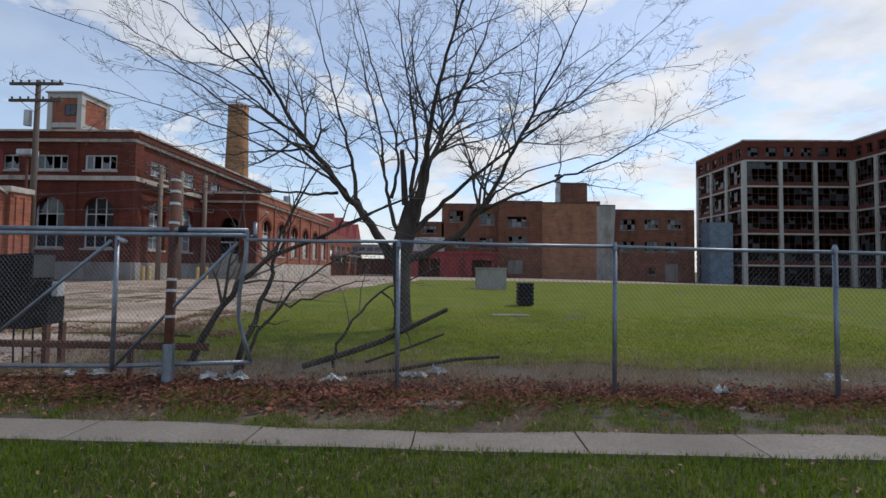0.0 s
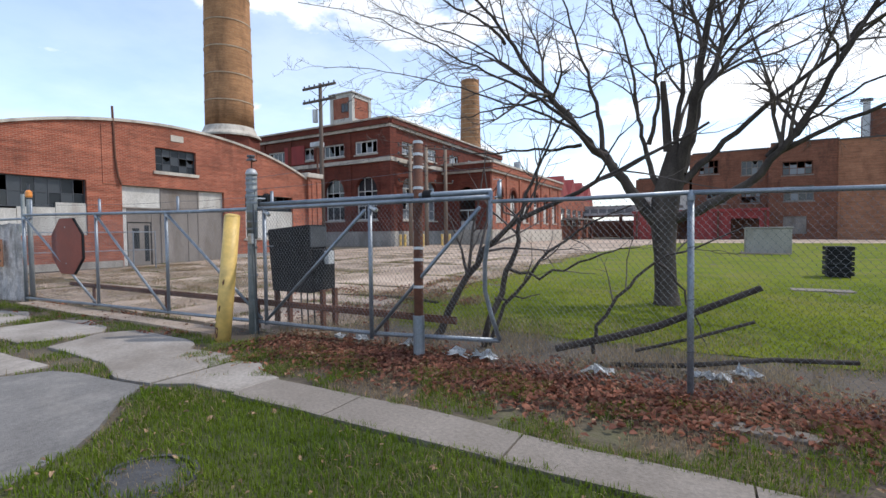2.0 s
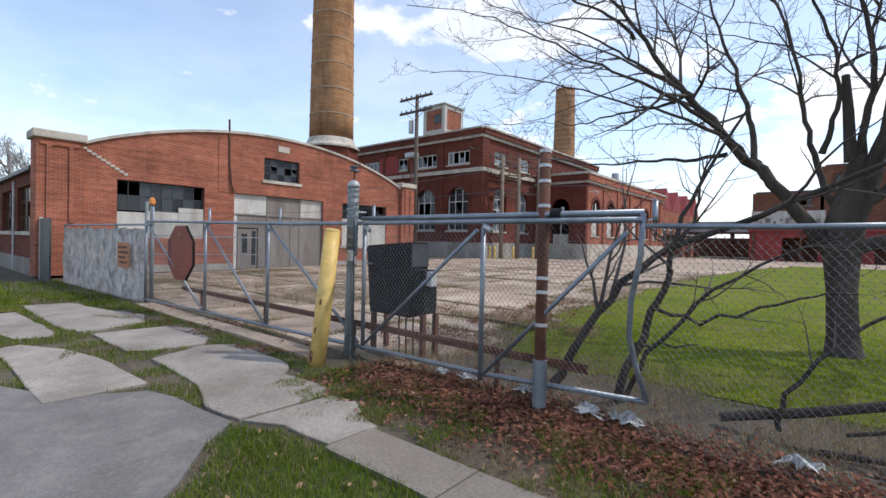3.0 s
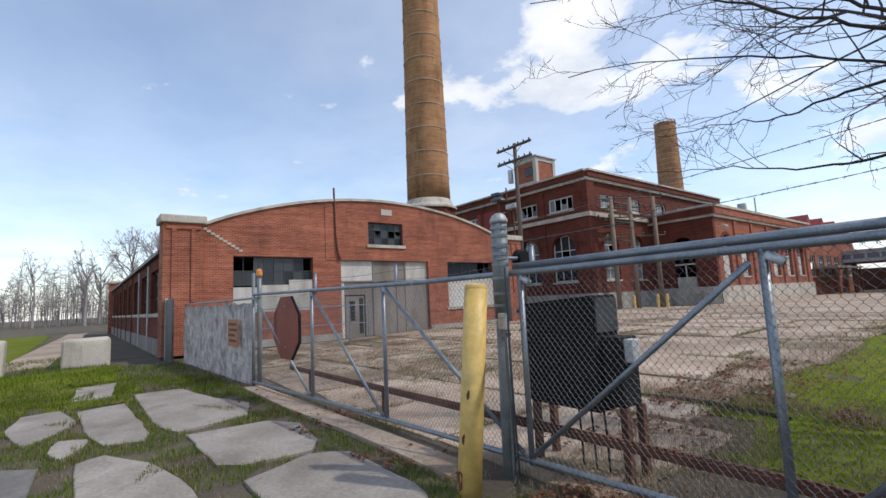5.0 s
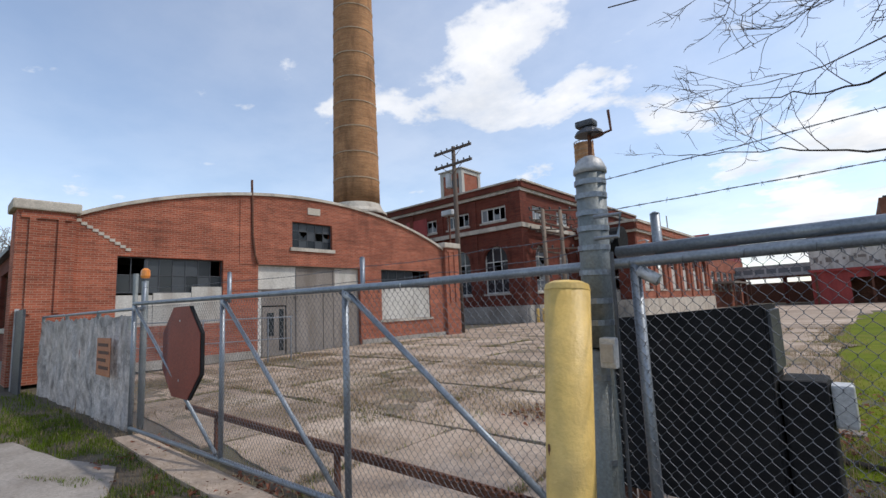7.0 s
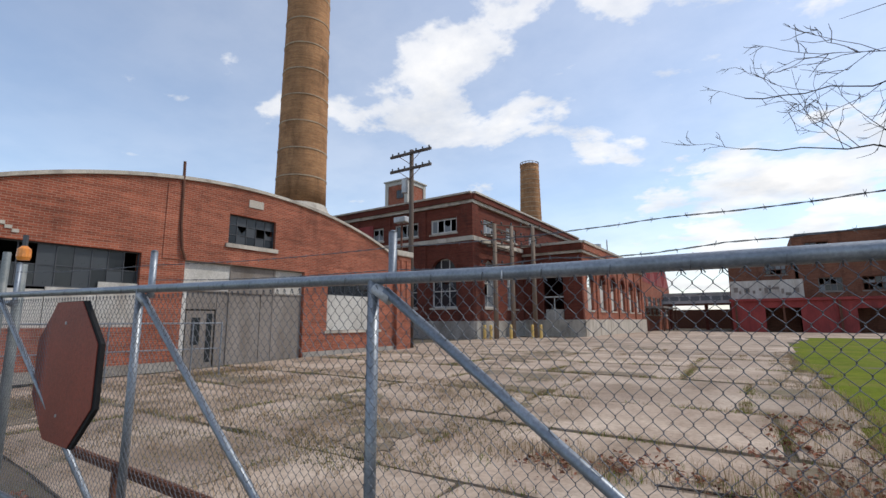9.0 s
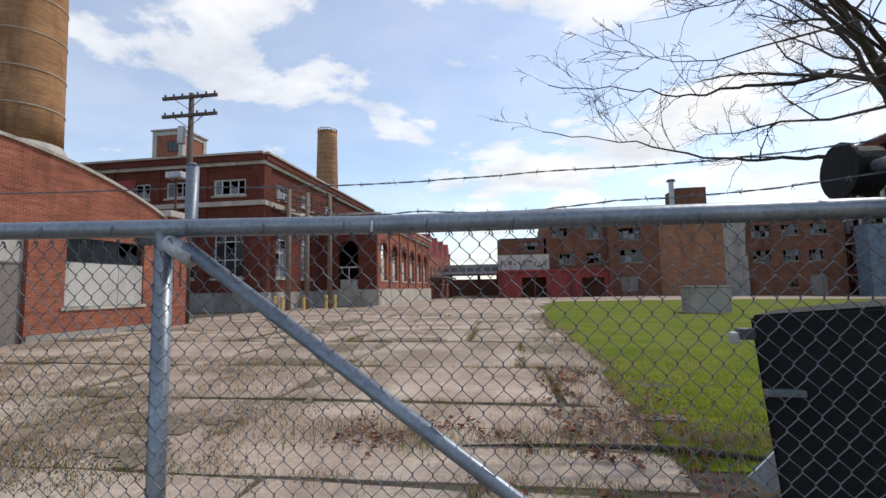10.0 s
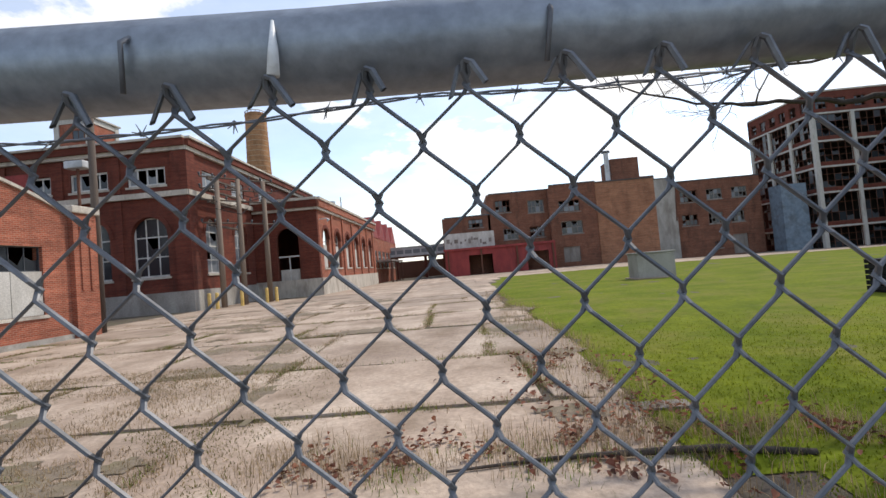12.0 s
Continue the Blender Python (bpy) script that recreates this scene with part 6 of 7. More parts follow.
# ---- utility poles ----
def utility_pole():
    p = thing("utility_pole", "dark wooden utility pole with two crossarms", "utility pole", at=(-24.59, 25.77, 0))
    x, y = -24.59, 25.77
    part("pole", pipe([(x, y, -0.3), (x, y, 6), (x, y, 12.25)], [0.19, 0.16, 0.13], 12), M_WOOD_POLE, p, smooth=True)
    for z in (12.0, 11.0):
        a = part("crossarm", boxes((x - 1.6, x + 1.6, y - 0.2, y - 0.08, z - 0.08, z + 0.08)), M_WOOD_POLE, p)
        for u in (-1.45, -0.95, -0.45, 0.45, 0.95, 1.45):
            part("insulator", pipe([(x + u, y - 0.14, z + 0.08), (x + u, y - 0.14, z + 0.2), (x + u, y - 0.14, z + 0.24)], [0.035, 0.06, 0.03], 8), M_DARKGREY, a)
        for s in (-1, 1):
            part("strut", pipe([(x + s * 0.9, y - 0.2, z - 0.06), (x, y - 0.18, z - 0.7)], 0.02, 5), M_RUST, a)
    part("transformer", pipe([(x - 0.45, y - 0.1, 9.5), (x - 0.45, y - 0.1, 10.4)], 0.2, 12), M_STEEL_LIGHT, p)


utility_pole()


def lamp_pole():
    p = thing("yard_lamp", "thin rusty yard lamp pole with a box lamp", "street lamp", at=(-27.0, 27.8, 0))
    part("pole", pipe([(-27.0, 27.8, -0.2), (-27.0, 27.8, 8.2)], 0.07, 8), M_RUST, p)
    part("lamp", bevelled(-27.5, -26.5, 27.5, 28.1, 8.2, 8.6, 0.08), M_STEEL_LIGHT, p)


lamp_pole()


def transformer_frame():
    p = thing("pole_frame", "wooden pole frame carrying insulators and bare wires", "utility pole", at=(-25.5, 41, 0))
    spots = [(-26.4, 40.2), (-25.6, 42.0), (-24.2, 43.6)]
    for x, y in spots:
        part("pole", pipe([(x, y, -0.2), (x, y, 10.2)], [0.22, 0.17], 12), M_WOOD_TAN, p, smooth=True)
    rg = random.Random(4)
    for z in (6.3, 8.1, 9.0, 9.9):
        arm = part("crossarm", boxes((-26.9, -26.7, 39.6, 44.4, z, z + 0.14)), M_WOOD_POLE, p)
        arm2 = part("crossarm", pipe([(-27.4, 39.6, z + 0.3), (-23.8, 44.4, z + 0.3)], 0.07, 6), M_WOOD_POLE, p)
        for i in range(7):
            f = i / 6
            x, y = -27.4 + 3.6 * f, 39.6 + 4.8 * f
            part("insulator", pipe([(x, y, z + 0.36), (x, y, z + 0.55), (x, y, z + 0.62)], [0.05, 0.1, 0.05], 8), M_DARKGREY, arm2)
    for i in range(6):
        a = (rg.uniform(-27, -24), rg.uniform(39.5, 43), rg.uniform(7, 10))
        part("wire", pipe([a, (a[0] + rg.uniform(-1, 1.5), a[1] + 1.5, a[2] - 0.4), (a[0] + 1, a[1] + 3.5, a[2] + 0.4)], 0.03, 4), M_BLACK, p)
    for x, y in ((-26.9, 39.0), (-26.2, 38.8), (-25.2, 40.6), (-24.0, 42.4), (-23.4, 42.9)):
        b = thing("bollard", "short yellow steel guard post", "bollard", group="guard posts by the pole frame", at=(x, y, 0))
        part("shaft", pipe([(x, y, -0.2), (x, y, 1.15)], 0.13, 10), M_YELLOW, b)
        part("cap", pipe([(x, y, 1.15), (x, y, 1.22)], [0.13, 0.08], 10), M_YELLOW, b)


transformer_frame()

# ---- dead wood, litter ----
def stems():
    rg = random.Random(9)
    specs = [
        [(-3.72, 6.45, -0.2), (-3.5, 6.45, 0.22), (-3.3, 6.45, 0.55), (-2.9, 6.45, 1.15), (-2.45, 6.45, 1.55), (-1.6, 6.45, 1.9), (-0.9, 6.5, 2.25), (-0.2, 6.55, 2.6)],
        [(-2.95, 6.45, -0.2), (-2.72, 6.45, 0.4), (-2.58, 6.45, 0.85), (-2.4, 6.45, 1.2), (-2.42, 6.45, 1.45), (-2.3, 6.45, 1.9), (-2.1, 6.5, 2.35), (-1.75, 6.5, 2.95)],
        [(-2.85, 6.48, -0.2), (-2.62, 6.48, 0.42), (-2.15, 6.5, 1.0), (-1.65, 6.5, 1.4), (-1.0, 6.5, 1.7)],
        [(-2.52, 6.42, 0.9), (-2.1, 6.4, 0.82), (-1.6, 6.4, 1.0), (-1.2, 6.42, 1.18), (-0.9, 6.45, 1.2)],
        [(-2.4, 6.45, 1.5), (-2.2, 6.45, 1.8), (-2.15, 6.45, 2.2), (-1.95, 6.45, 2.7), (-1.9, 6.45, 3.2)],
        [(-2.74, 6.45, 0.46), (-2.45, 6.42, 0.52), (-2.1, 6.4, 0.58)],
        [(-1.42, 6.45, -0.15), (-1.4, 6.45, 0.2), (-1.02, 6.45, 0.75), (-0.72, 6.45, 1.03), (-0.3, 6.45, 1.22), (0.2, 6.5, 1.45)],
        [(-0.72, 6.45, 1.05), (-0.5, 6.45, 0.8), (-0.32, 6.45, 0.45), (-0.2, 6.45, 0.1)],
    ]
    t = thing("leaning_sapling", "clump of leaning bare sapling stems behind the fence", "shrub", at=(-2.9, 6.45, -0.2))
    limbs = []
    for i, s in enumerate(specs):
        pts = [Vector(p) for p in s]
        fine = []
        for a, b in zip(pts, pts[1:]):
            for k in range(3):
                fine.append(a.lerp(b, k / 3) + Vector((rg.gauss(0, 0.015), rg.gauss(0, 0.015), rg.gauss(0, 0.015))))
        fine.append(pts[-1])
        r = (0.062, 0.05, 0.032, 0.022, 0.02, 0.022, 0.026, 0.018)[i]
        radii = [r * (1 - 0.75 * k / (len(fine) - 1)) for k in range(len(fine))]
        branch_mesh("stem", [(fine, radii)], M_BARK, t, lambda q: 8)
        if i not in (5,):
            grow(rg, limbs, fine, radii, 0, 2, 0.14, (2.2, 2.6))
    branch_mesh("brushwood", limbs, M_TWIG, t, lambda q: 4, "thin bare twigs", "stuff")
    for k, (pts, r) in enumerate((([(-1.9, 6.45, -0.12), (-1.2, 6.45, 0.1), (-0.7, 6.45, 0.28), (-0.3, 6.45, 0.48), (0.3, 6.45, 0.78)], 0.048), ([(-1.2, 6.3, -0.2), (-0.4, 6.35, -0.12), (0.4, 6.42, 0.03), (1.1, 6.45, 0.08)], 0.03), ([(-0.95, 6.5, -0.05), (-0.3, 6.5, 0.18), (0.25, 6.52, 0.4)], 0.02))):
        pts = [Vector(p) for p in pts]
        ob = branch_mesh("fallen_branch", [(pts, [r, r * 0.97, r * 0.9, r * 0.8, r * 0.7][:len(pts)])], M_BARK, None, lambda q: 9, "dark fallen tree limb lying behind the fence")
        tagged(ob, category="branch", group="fallen limbs")
    pts = [Vector(p) for p in ((-8.4, 9.35, -0.13), (-7.5, 9.47, -0.13), (-6.7, 9.4, -0.1), (-6.0, 9.42, -0.12), (-5.3, 9.25, -0.14))]
    ob = branch_mesh("stick", [(pts, [0.012, 0.018, 0.032, 0.036, 0.03])], M_BARK, None, lambda q: 7, "long dead stick lying on the concrete")
    tagged(ob, category="branch")


stems()


def litter():
    rg = random.Random(31)
    spots = [(-2.6, 5.75, 0.3, 0.2), (-2.95, 5.7, 0.28, 0.14), (-1.25, 5.75, 0.34, 0.17), (0.15, 6.35, 0.3, 0.16), (-4.6, 5.8, 0.25, 0.1), (-3.8, 5.85, 0.2, 0.12), (3.9, 5.55, 0.16, 0.1), (-5.0, 5.78, 0.14, 0.08), (6.0, 6.4, 0.3, 0.12), (-0.15, 6.1, 0.36, 0.1)]
    for x, y, w, h in spots:
        w, h = w * 1.1, h * 1.3
        bm = bmesh.new()
        n = 6
        grid = []
        for i in range(n + 1):
            grid.append([bm.verts.new((x + w * (i / n - 0.5) + rg.gauss(0, 0.028), y + h * (j / n - 0.5) + rg.gauss(0, 0.022), ground_z(x, y) + 0.04 + abs(rg.gauss(0, 0.055)) * math.sin(math.pi * (i + 0.5) / (n + 1)))) for j in range(n + 1)])
        for i in range(n):
            for j in range(n):
                if rg.random() < 0.45 and (i in (0, n - 1) or j in (0, n - 1)):
                    continue
                bm.faces.new((grid[i][j], grid[i + 1][j], grid[i + 1][j + 1], grid[i][j + 1]))
        bmesh.ops.solidify(bm, geom=list(bm.faces), thickness=0.003)
        tagged(part("plastic_scrap", bm, M_PAPER), "crumpled white plastic scrap among dead leaves", "litter", "litter along the fence")
    for x, y, w, h in ((0.2, 4.93, 0.75, 0.2), (-0.15, 6.45, 0.6, 0.2), (3.75, 5.0, 0.2, 0.14), (-7.15, 4.55, 0.3, 0.16), (-6.0, 10.7, 0.7, 0.25), (2.2, 14.5, 1.2, 0.5)):
        bm = bevelled(x - w / 2, x + w / 2, y - h / 2, y + h / 2, ground_z(x, y) - 0.05, ground_z(x, y) + 0.015, 0.012)
        for v in bm.verts:
            v.co += Vector((noise.noise(v.co * 5), noise.noise(v.co * 5 + Vector((3, 0, 0))), 0)) * 0.05
        tagged(part("concrete_fragment", bm, M_SIDEWALK), "broken piece of concrete lying in the ground", "rubble", "broken concrete pieces")
    for k in range(40):
        x, y = rg.uniform(-9, 9), rg.uniform(4.3, 6.2)
        r = rg.uniform(0.012, 0.035)
        bm = bmesh.new()
        bmesh.ops.create_icosphere(bm, subdivisions=1, radius=r)
        for v in bm.verts:
            v.co = Vector((v.co.x * 1.3, v.co.y, v.co.z * 0.6)) + Vector((x, y, ground_z(x, y) + r * 0.2))
        tagged(part("stone", bm, M_SIDEWALK), "small grey stone in the dirt", "stone", "stones along the fence")
    # cover plate in the verge
    m = thing("cover_plate", "dark grey utility cover sunk in the grass", "manhole cover", at=(-3.42, 2.15, -0.2))
    bm = bmesh.new()
    prism(bm, [(-3.42 + 0.3 * math.cos(t * math.pi / 12), 2.18 + 0.24 * math.sin(t * math.pi / 12)) for t in range(24)], -0.3, ground_z(0, 2) + 0.012)
    part("lid", bm, M_COVER, m)
    bm = bmesh.new()
    for t in range(24):
        a, b = t * math.pi / 12, (t + 1) * math.pi / 12
        prism(bm, [(-3.42 + r * 1.15 * math.cos(q), 2.18 + r * math.sin(q)) for r, q in ((0.27, a), (0.3, a), (0.3, b), (0.27, b))], -0.3, ground_z(0, 2) + 0.018)
    part("rim", bm, M_COVER, m)


litter()


# ---- grass, weeds, leaves ----
def blades(name, pts, h0, h1, width, mat, seed, label, category, lean=0.45):
    """Bent blades of grass at the points."""
    rs = np.random.RandomState(seed)
    pts = np.asarray(pts)
    n = len(pts)
    h = rs.uniform(h0, h1, n)
    a = rs.uniform(0, 2 * np.pi, n)
    l = np.abs(rs.normal(0, lean, n)).clip(0, 1.4) * h
    side = np.stack([-np.sin(a), np.cos(a), np.zeros(n)], 1) * (width * rs.uniform(0.6, 1.4, n))[:, None] / 2
    fwd = np.stack([np.cos(a), np.sin(a), np.zeros(n)], 1)
    up = np.array([0, 0, 1.0])
    mid = pts + up * (h * 0.55)[:, None] + fwd * (l * 0.35)[:, None]
    tip = pts + up * (h * np.where(l > h, 0.6, 0.95))[:, None] + fwd * l[:, None]
    v = np.stack([pts - side, pts + side, mid + side * 0.7, mid - side * 0.7, tip], 1).reshape(-1, 3)
    k = np.arange(n)[:, None] * 5
    quads = (k + np.array([0, 1, 2, 3])).tolist()
    tris = (k + np.array([3, 2, 4])).tolist()
    ob = part_mesh(name, fast_mesh(name, v.tolist(), quads + tris), mat, None, label)
    return tagged(ob, label, category, kind="stuff")


def scatter(n, x0, x1, y0, y1, seed, keep=None, dz=0.0):
    rs = np.random.RandomState(seed)
    out = []
    for x, y in zip(rs.uniform(x0, x1, n), rs.uniform(y0, y1, n)):
        if keep is None or keep(x, y):
            out.append((x, y, ground_z(x, y) + dz))
    return out


def clumpy(x, y, s=1.0, lim=0.0):
    return noise.noise((x * 1.7 * s, y * 1.7 * s, 2.2)) + 0.5 * noise.noise((x * 5.1 * s, y * 5.1 * s, 7.7)) > lim


def inside(poly, x, y):
    hit = False
    for (ax, ay), (bx, by) in zip(poly, poly[1:] + poly[:1]):
        if (ay > y) != (by > y) and x < (bx - ax) * (y - ay) / (by - ay) + ax:
            hit = not hit
    return hit


def outlines(root):
    out = []
    for ob in root.children:
        vs = ob.data.vertices
        lo = sorted({(round(v.co.x, 3), round(v.co.y, 3)) for v in vs})
        cx, cy = sum(p[0] for p in lo) / len(lo), sum(p[1] for p in lo) / len(lo)
        xs, ys = [p[0] for p in lo], [p[1] for p in lo]
        hull = {}
        for x, y in lo:
            a = int((math.atan2(y - cy, x - cx) + math.pi) * 36 / (2 * math.pi))
            d = math.hypot(x - cx, y - cy)
            if a not in hull or hull[a][0] < d:
                hull[a] = (d, x, y)
        out.append(((min(xs), max(xs), min(ys), max(ys)), [(hull[a][1], hull[a][2]) for a in sorted(hull)]))
    return out


APRON, YARD = outlines(apron), outlines(yard)


def on_any(polys, x, y):
    return any(b[0] < x < b[1] and b[2] < y < b[3] and inside(p, x, y) for b, p in polys)


def soil_patch(x, y):
    """Where earth and weeds have spread over the concrete."""
    v = noise.noise((x * 0.28, y * 0.62, 6.0)) + 0.5 * noise.noise((x * 0.9, y * 1.6, 1.5)) + 0.3 * noise.noise((x * 3.0, y * 3.0, 4.0))
    return v - 0.36 + 0.35 * math.exp(-((x - lawn_edge(y) + 0.4) / 0.9) ** 2) + 0.24 * min(1.0, max(0.0, (-9.5 - x) / 5.0)) * (1.0 if y < 16 else 0.5)


soil = sheet("soil_patches", steps((-24.2, -9, 130), (-9, -5, 60)), steps((5.9, 16, 120), (16, 40, 120)), M_YARD_SOIL, 0.017, 0.006, lambda x, y: soil_patch(x, y) > 0.12 + 0.25 * min(1.0, max(0.0, (x + 13) / 4)) * min(1.0, abs(x - lawn_edge(y) + 0.4) / 1.2) and x < lawn_edge(y) + 0.3, label="brown earth spread over the concrete", category="ground")


def joints(n, seed, ymax, lim):
    """Points along the joints of the yard's slabs."""
    rs = random.Random(seed)
    near = [p for b, p in YARD if b[2] < ymax]
    out = []
    while len(out) < n:
        p = rs.choice(near)
        i = rs.randrange(len(p))
        (ax, ay), (bx, by) = p[i], p[(i + 1) % len(p)]
        f = rs.random()
        x, y = ax + (bx - ax) * f + rs.gauss(0, 0.07), ay + (by - ay) * f + rs.gauss(0, 0.07)
        if clumpy(x, y, 0.35, lim) or rs.random() < 0.12:
            out.append((x, y, ground_z(x, y)))
    return out


blades("verge_grass", scatter(150000, -6, 9, 0.4, 3.9, 1, lambda x, y: in_verge(x, y - 0.05 - 0.05 * noise.noise((x * 5, y * 5, 3))) and ((x + 3.42) / 1.15) ** 2 + (y - 2.18) ** 2 > 0.032 + 0.03 * noise.noise((x * 6, y * 6, 0))), 0.025, 0.085, 0.007, M_GRASS, 1, "short green spring grass of the verge", "grass", 0.6)
blades("verge_straw", scatter(26000, -6, 9, 0.4, 3.9, 2, lambda x, y: in_verge(x, y) and clumpy(x + 4, y, 0.7, -0.05)), 0.03, 0.08, 0.006, M_STRAW, 2, "dead straw among the verge grass", "grass", 0.9)
blades("lawn_grass", scatter(110000, -6.5, 12, 7.0, 17, 3, lambda x, y: x > lawn_edge(y) and random.random() < min(1, max(0.0, (17 - y) / 8)) and y > 7.0 + 0.8 * noise.noise((x * 0.6, 2.0, 0))), 0.015, 0.045, 0.012, M_LAWN_BLADE, 3, "green grass of the lawn behind the fence", "grass", 1.1)
blades("strip_grass", scatter(80000, -6.2, 12, 3.85, 5.3, 4, lambda x, y: clumpy(x, y, 1.0, -0.02) and y > walk_far(x) - 0.05), 0.02, 0.08, 0.006, M_GRASS, 4, "patchy green grass along the sidewalk", "grass", 0.7)
blades("strip_straw", scatter(45000, -6.2, 12, 3.9, 5.7, 5, lambda x, y: clumpy(x + 9, y, 0.8, -0.1) and y > walk_far(x)), 0.015, 0.07, 0.006, M_WEED, 5, "trampled straw along the sidewalk", "grass", 1.0)
blades("fence_straw", scatter(30000, -6.6, 12, 5.6, 8.4, 6, lambda x, y: random.random() < 1.25 - abs(y - 6.6) * 0.65 and clumpy(x, y + 5, 0.6, -0.25)), 0.05, 0.26, 0.005, M_STRAW, 6, "dead yellow grass along the fence", "grass", 0.7)
blades("apron_grass", scatter(95000, -19, -4.4, 0.8, 5.0, 7, lambda x, y: clumpy(x, y, 0.9, -0.08) and not on_any(APRON, x, y) and not inside(drive, x, y)), 0.02, 0.085, 0.007, M_GRASS, 7, "green grass in the joints of the apron", "grass", 0.7)
blades("apron_straw", scatter(28000, -19, -4.4, 0.8, 5.5, 8, lambda x, y: clumpy(x + 3, y, 0.9, -0.25) and not on_any(APRON, x, y) and not inside(drive, x, y)), 0.02, 0.1, 0.006, M_STRAW, 8, "dead grass in the joints of the apron", "grass", 0.9)
blades("side_grass", scatter(26000, -30, -13, -4, 5.0, 9, lambda x, y: (y < 3.0 or x > -23) and clumpy(x, y, 0.5, -0.3) and not on_any(APRON, x, y)), 0.04, 0.16, 0.014, M_GRASS, 9, "rough green grass beside the alley", "grass", 0.6)
blades("yard_weeds", joints(30000, 10, 30, 0.0), 0.02, 0.12, 0.008, M_WEED, 10, "dry weeds in the joints of the yard", "weeds", 1.0)
blades("yard_patches", scatter(130000, -24, -5.5, 5.9, 26, 11, lambda x, y: soil_patch(x, y) > -0.05 and random.random() < (0.8 if x < -11.5 else 0.22)), 0.015, 0.075, 0.007, M_WEED, 11, "patches of dry weeds over the concrete", "weeds", 1.4)
blades("yard_brush", scatter(70000, -23.5, -10.5, 5.9, 15, 23, lambda x, y: clumpy(x, y * 1.4, 0.35, 0.02) and random.random() < min(1.0, (-9.5 - x) / 4)), 0.02, 0.12, 0.008, M_WEED, 23, "dry brush spreading over the concrete", "weeds", 1.2)
blades("yard_green", joints(16000, 12, 24, 0.15), 0.02, 0.09, 0.008, M_GRASS, 12, "green weeds in the joints of the yard", "weeds", 0.7)
blades("yard_moss", scatter(110000, -22.5, -10.2, 6.2, 15, 29, lambda x, y: clumpy(x + 2, y * 1.5, 0.3, 0.0) and random.random() < min(1.0, (-9.6 - x) / 3)), 0.012, 0.05, 0.011, M_MOSS, 29, "low olive-green growth over the concrete", "weeds", 1.4)
blades("weed_row", scatter(9000, -10.5, -4.4, 9.0, 10.9, 19, lambda x, y: random.random() < math.exp(-((y - 9.75 - 0.25 * noise.noise((x, 0, 0))) / 0.4) ** 2) and clumpy(x, y, 0.6, -0.35)), 0.04, 0.24, 0.006, M_WEED, 19, "row of tall dry weeds across the yard", "weeds", 0.6)
blades("weed_row_green", scatter(5000, -10.5, -4.4, 8.6, 10.6, 20, lambda x, y: random.random() < math.exp(-((y - 9.4) / 0.4) ** 2) and clumpy(x + 7, y, 0.6, 0.0)), 0.03, 0.14, 0.008, M_GRASS, 20, "green weeds in the joint across the yard", "weeds", 0.6)
blades("edge_weeds", scatter(14000, -7.6, -4.6, 7.2, 30, 13, lambda x, y: abs(x - lawn_edge(y)) < 0.5 and random.random() < 12 / y), 0.05, 0.26, 0.006, M_WEED, 13, "tall dead weeds along the lawn's edge", "weeds", 0.5)


def leaves(name, pts, s0, s1, mat, seed, label):
    """Curled dead leaves lying about."""
    rs = np.random.RandomState(seed)
    pts = np.asarray(pts)
    n = len(pts)
    s = rs.uniform(s0, s1, n)[:, None]
    a = rs.uniform(0, 6.283, n)
    t = rs.normal(0, 0.35, (n, 2))
    u = np.stack([np.cos(a), np.sin(a), t[:, 0]], 1) * s
    w = np.stack([-np.sin(a), np.cos(a), t[:, 1]], 1) * s * 0.6
    c = pts + np.array([0, 0, 1.0]) * (s * 0.25)
    curl = np.array([0, 0, 1.0]) * s * rs.uniform(0.05, 0.4, n)[:, None]
    v = np.stack([c - u * 0.5, c - u * 0.1 - w * 0.5 + curl, c + u * 0.3 - w * 0.35 + curl * 0.6, c + u * 0.5, c + u * 0.3 + w * 0.35 + curl * 0.6, c - u * 0.1 + w * 0.5 + curl], 1).reshape(-1, 3)
    k = np.arange(n)[:, None] * 6
    f = (k + np.array([0, 1, 2, 3])).tolist() + (k + np.array([0, 3, 4, 5])).tolist()
    ob = part_mesh(name, fast_mesh(name, v.tolist(), f), mat, None, label)
    return tagged(ob, label, "leaves", kind="stuff")


def drift(x, y):
    """How thickly dead leaves lie: a drift along the fence."""
    c = 5.35 + 0.15 * noise.noise((x * 0.7, 0, 4)) + (0.15 if x > 0 else -0.1)
    return math.exp(-((y - c) / (0.42 if x > 1.5 else 0.55)) ** 2) * (0.9 + 0.4 * noise.noise((x * 0.8, y, 8))) * min(1.0, 0.25 + max(0.0, x + 6.1) * 0.6)


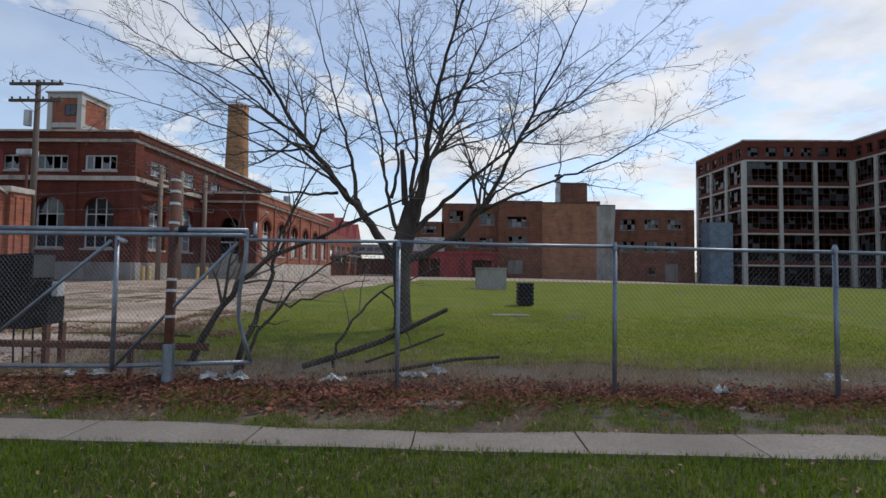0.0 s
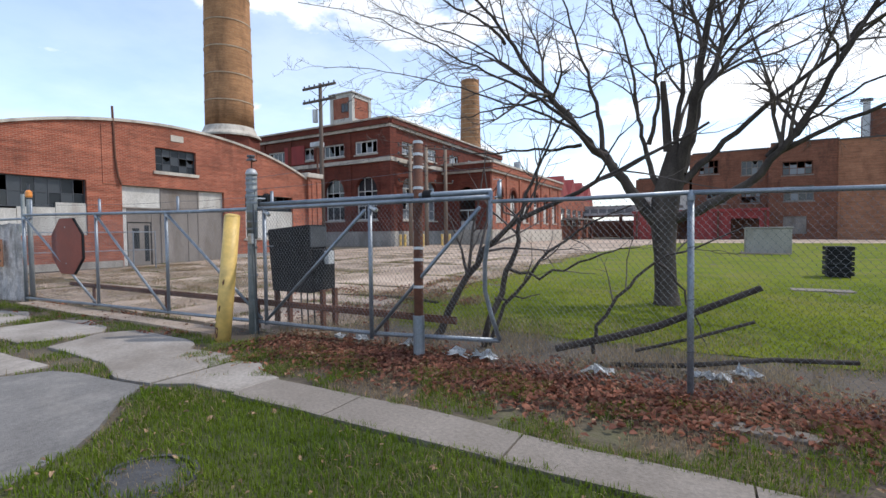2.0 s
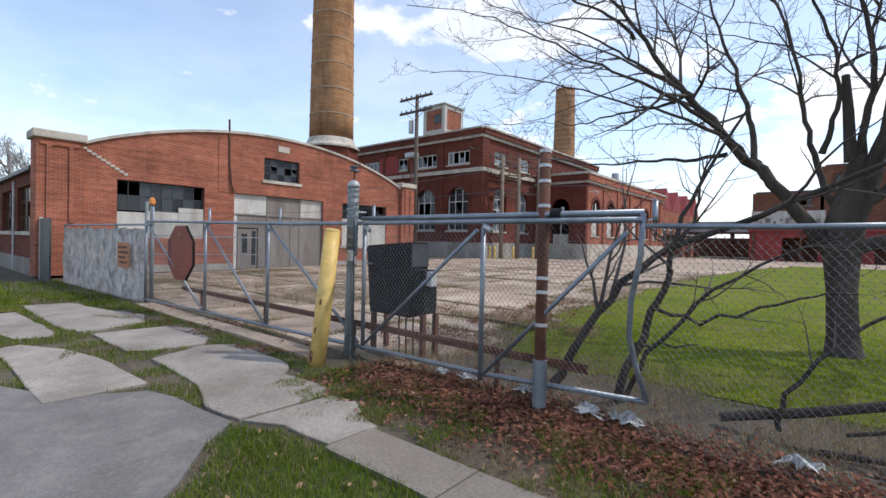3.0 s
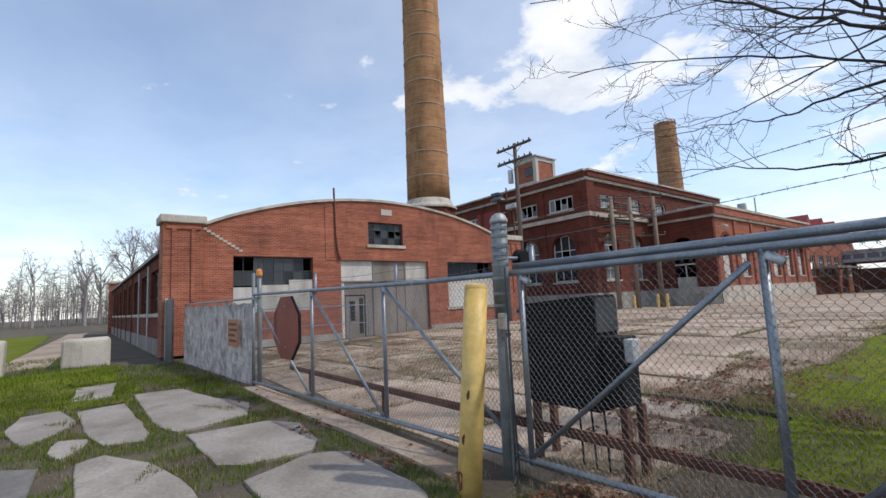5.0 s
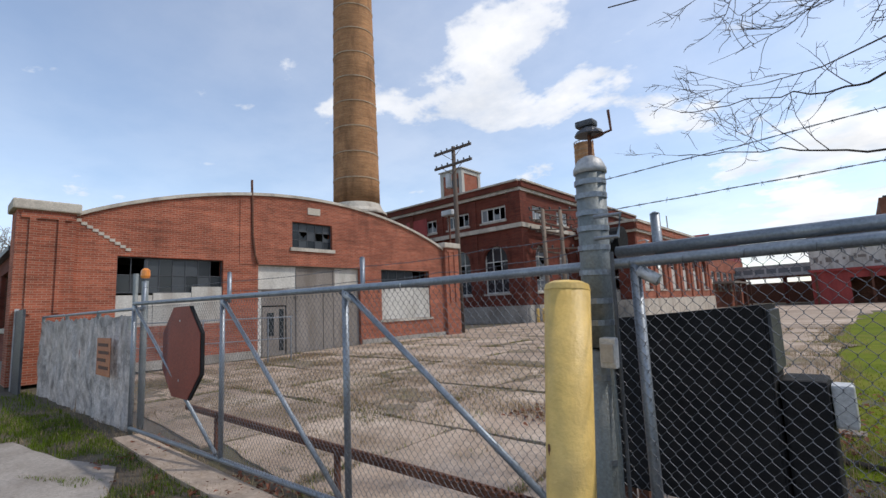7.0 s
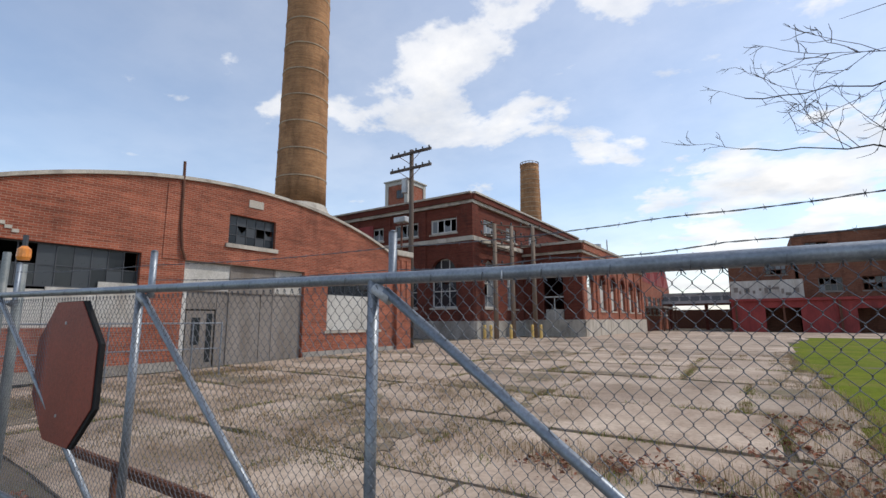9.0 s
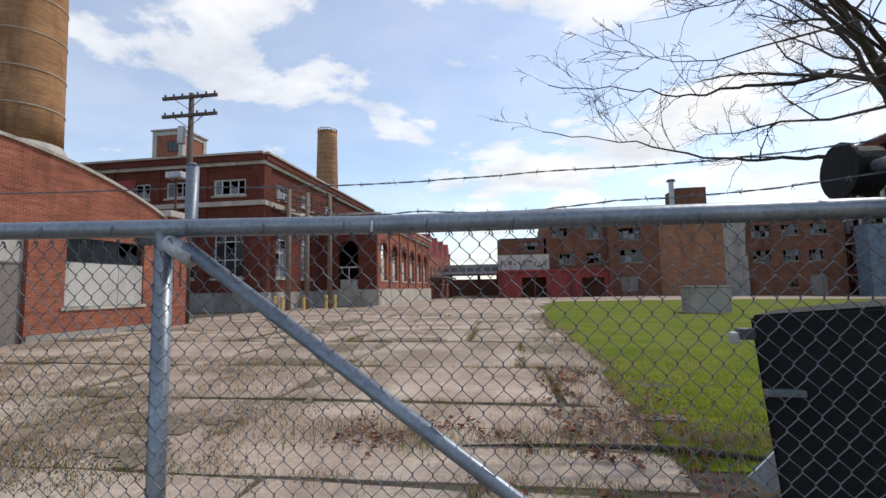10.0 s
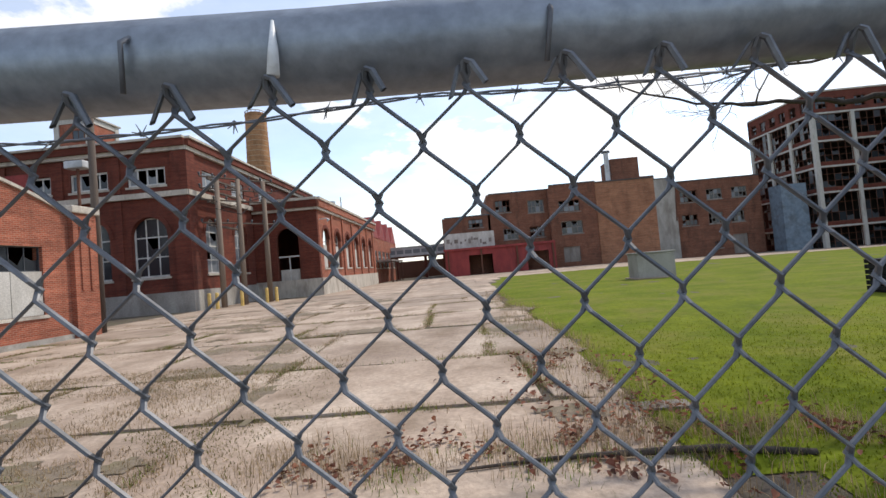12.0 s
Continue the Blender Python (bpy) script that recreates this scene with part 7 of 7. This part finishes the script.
leaves("dead_leaves", scatter(70000, -6.1, 12, 4.1, 6.6, 14, lambda x, y: random.random() < drift(x, y), 0.005), 0.03, 0.085, M_LEAF, 14, "drift of red-brown dead leaves along the fence")
leaves("pale_leaves", scatter(15000, -6.3, 12, 4.0, 7.0, 15, lambda x, y: random.random() < drift(x, y) * 0.5 + 0.05, 0.012), 0.025, 0.06, M_LEAF_TAN, 15, "pale tan dead leaves along the fence")
leaves("verge_leaves", scatter(600, -6, 9, 0.5, 3.4, 16, in_verge, 0.02), 0.025, 0.06, M_LEAF_TAN, 16, "scattered dead leaves on the verge")
leaves("yard_leaves", scatter(10000, -10, -4.5, 6.5, 14, 17, lambda x, y: random.random() < max(math.exp(-((x + 6.6) / 0.8) ** 2) * 0.8, math.exp(-((y - 9.8) / 0.5) ** 2)) and clumpy(x, y, 0.9, 0.0), 0.02), 0.04, 0.09, M_LEAF, 17, "dead leaves blown against the lawn's edge")
leaves("gate_leaves", scatter(1500, -14, -6.5, 4.5, 5.6, 18, lambda x, y: clumpy(x, y, 0.7, 0.1), 0.01), 0.03, 0.08, M_LEAF, 18, "dead leaves along the gate sill")


# ---- far trees ----
def far_tree(x, y, h, seed, dense=1.0):
    rg = random.Random(seed)
    z = ground_z(x, y)
    t = thing("tree", "distant bare grey tree beyond the alley", "tree", "far bare trees", at=(x, y, z))
    trunk = ([Vector((x, y, z - 0.2)), Vector((x + 0.1, y, z + h * 0.15)), Vector((x, y + 0.2, z + h * 0.4)), Vector((x, y, z + h * 0.75))], [h * 0.022, h * 0.018, h * 0.013, h * 0.004])
    branch_mesh("trunk", [trunk], M_MESHLINE, t, lambda r: 6)
    limbs = []
    for k in range(9):
        f = rg.uniform(0.2, 0.65)
        p = Vector((x, y, z + h * f))
        a = rg.uniform(0, 6.28)
        d = Vector((math.cos(a) * 0.7, math.sin(a) * 0.7, rg.uniform(0.6, 1.2))).normalized()
        pts = [p]
        ln = h * rg.uniform(0.3, 0.5)
        for s in range(5):
            d = (d + Vector((rg.gauss(0, 0.12), rg.gauss(0, 0.12), 0.1))).normalized()
            pts.append(pts[-1] + d * ln / 5)
        radii = [h * 0.008 * (1 - 0.8 * s / 5) + 0.01 for s in range(6)]
        limbs.append((pts, radii))
        grow(rg, limbs, pts, radii, 0, 3, 0.2, (1.4 * dense, 2.0 * dense, 2.6 * dense), 0.15)
    fat = [(p, [max(r, 0.03) for r in rr]) for p, rr in limbs]
    branch_mesh("crown", fat, M_MESHLINE, t, lambda r: 3, "hazy bare branches", "stuff")


for i, (x, y, h) in enumerate(((-128, 26, 21), (-134, 17, 25), (-140, 12, 22), (-132, 3, 17), (-150, 6, 19), (-126, 34, 20), (-145, 22, 23), (-138, -6, 15), (-120, 10, 13))):
    far_tree(x, y, h, 50 + i, 1.0)
far_tree(-70, 20, 14, 77, 1.0)


def far_woods():
    rg = random.Random(3)
    limbs = []
    for i in range(520):
        x, y = -165 + rg.uniform(-20, 20), rg.uniform(-75, 45)
        z, h = ground_z(x, y), rg.uniform(6, 16)
        pts = [Vector((x, y, z - 0.2)), Vector((x + rg.gauss(0, 0.4), y + rg.gauss(0, 0.4), z + h * 0.5)), Vector((x + rg.gauss(0, 1), y + rg.gauss(0, 1), z + h))]
        radii = [0.12, 0.08, 0.03]
        limbs.append((pts, radii))
        for k in range(22):
            f = rg.uniform(0.25, 1)
            p = pts[0].lerp(pts[2], f)
            q = p + Vector((rg.gauss(0, 1.5), rg.gauss(0, 1.5), rg.uniform(-0.2, 1.8)))
            limbs.append(([p, q], [0.05, 0.02]))
    ob = branch_mesh("far_woods", limbs, M_MESHLINE, None, lambda r: 3, "band of grey leafless woods in the distance")
    tagged(ob, category="woods", kind="stuff")


far_woods()
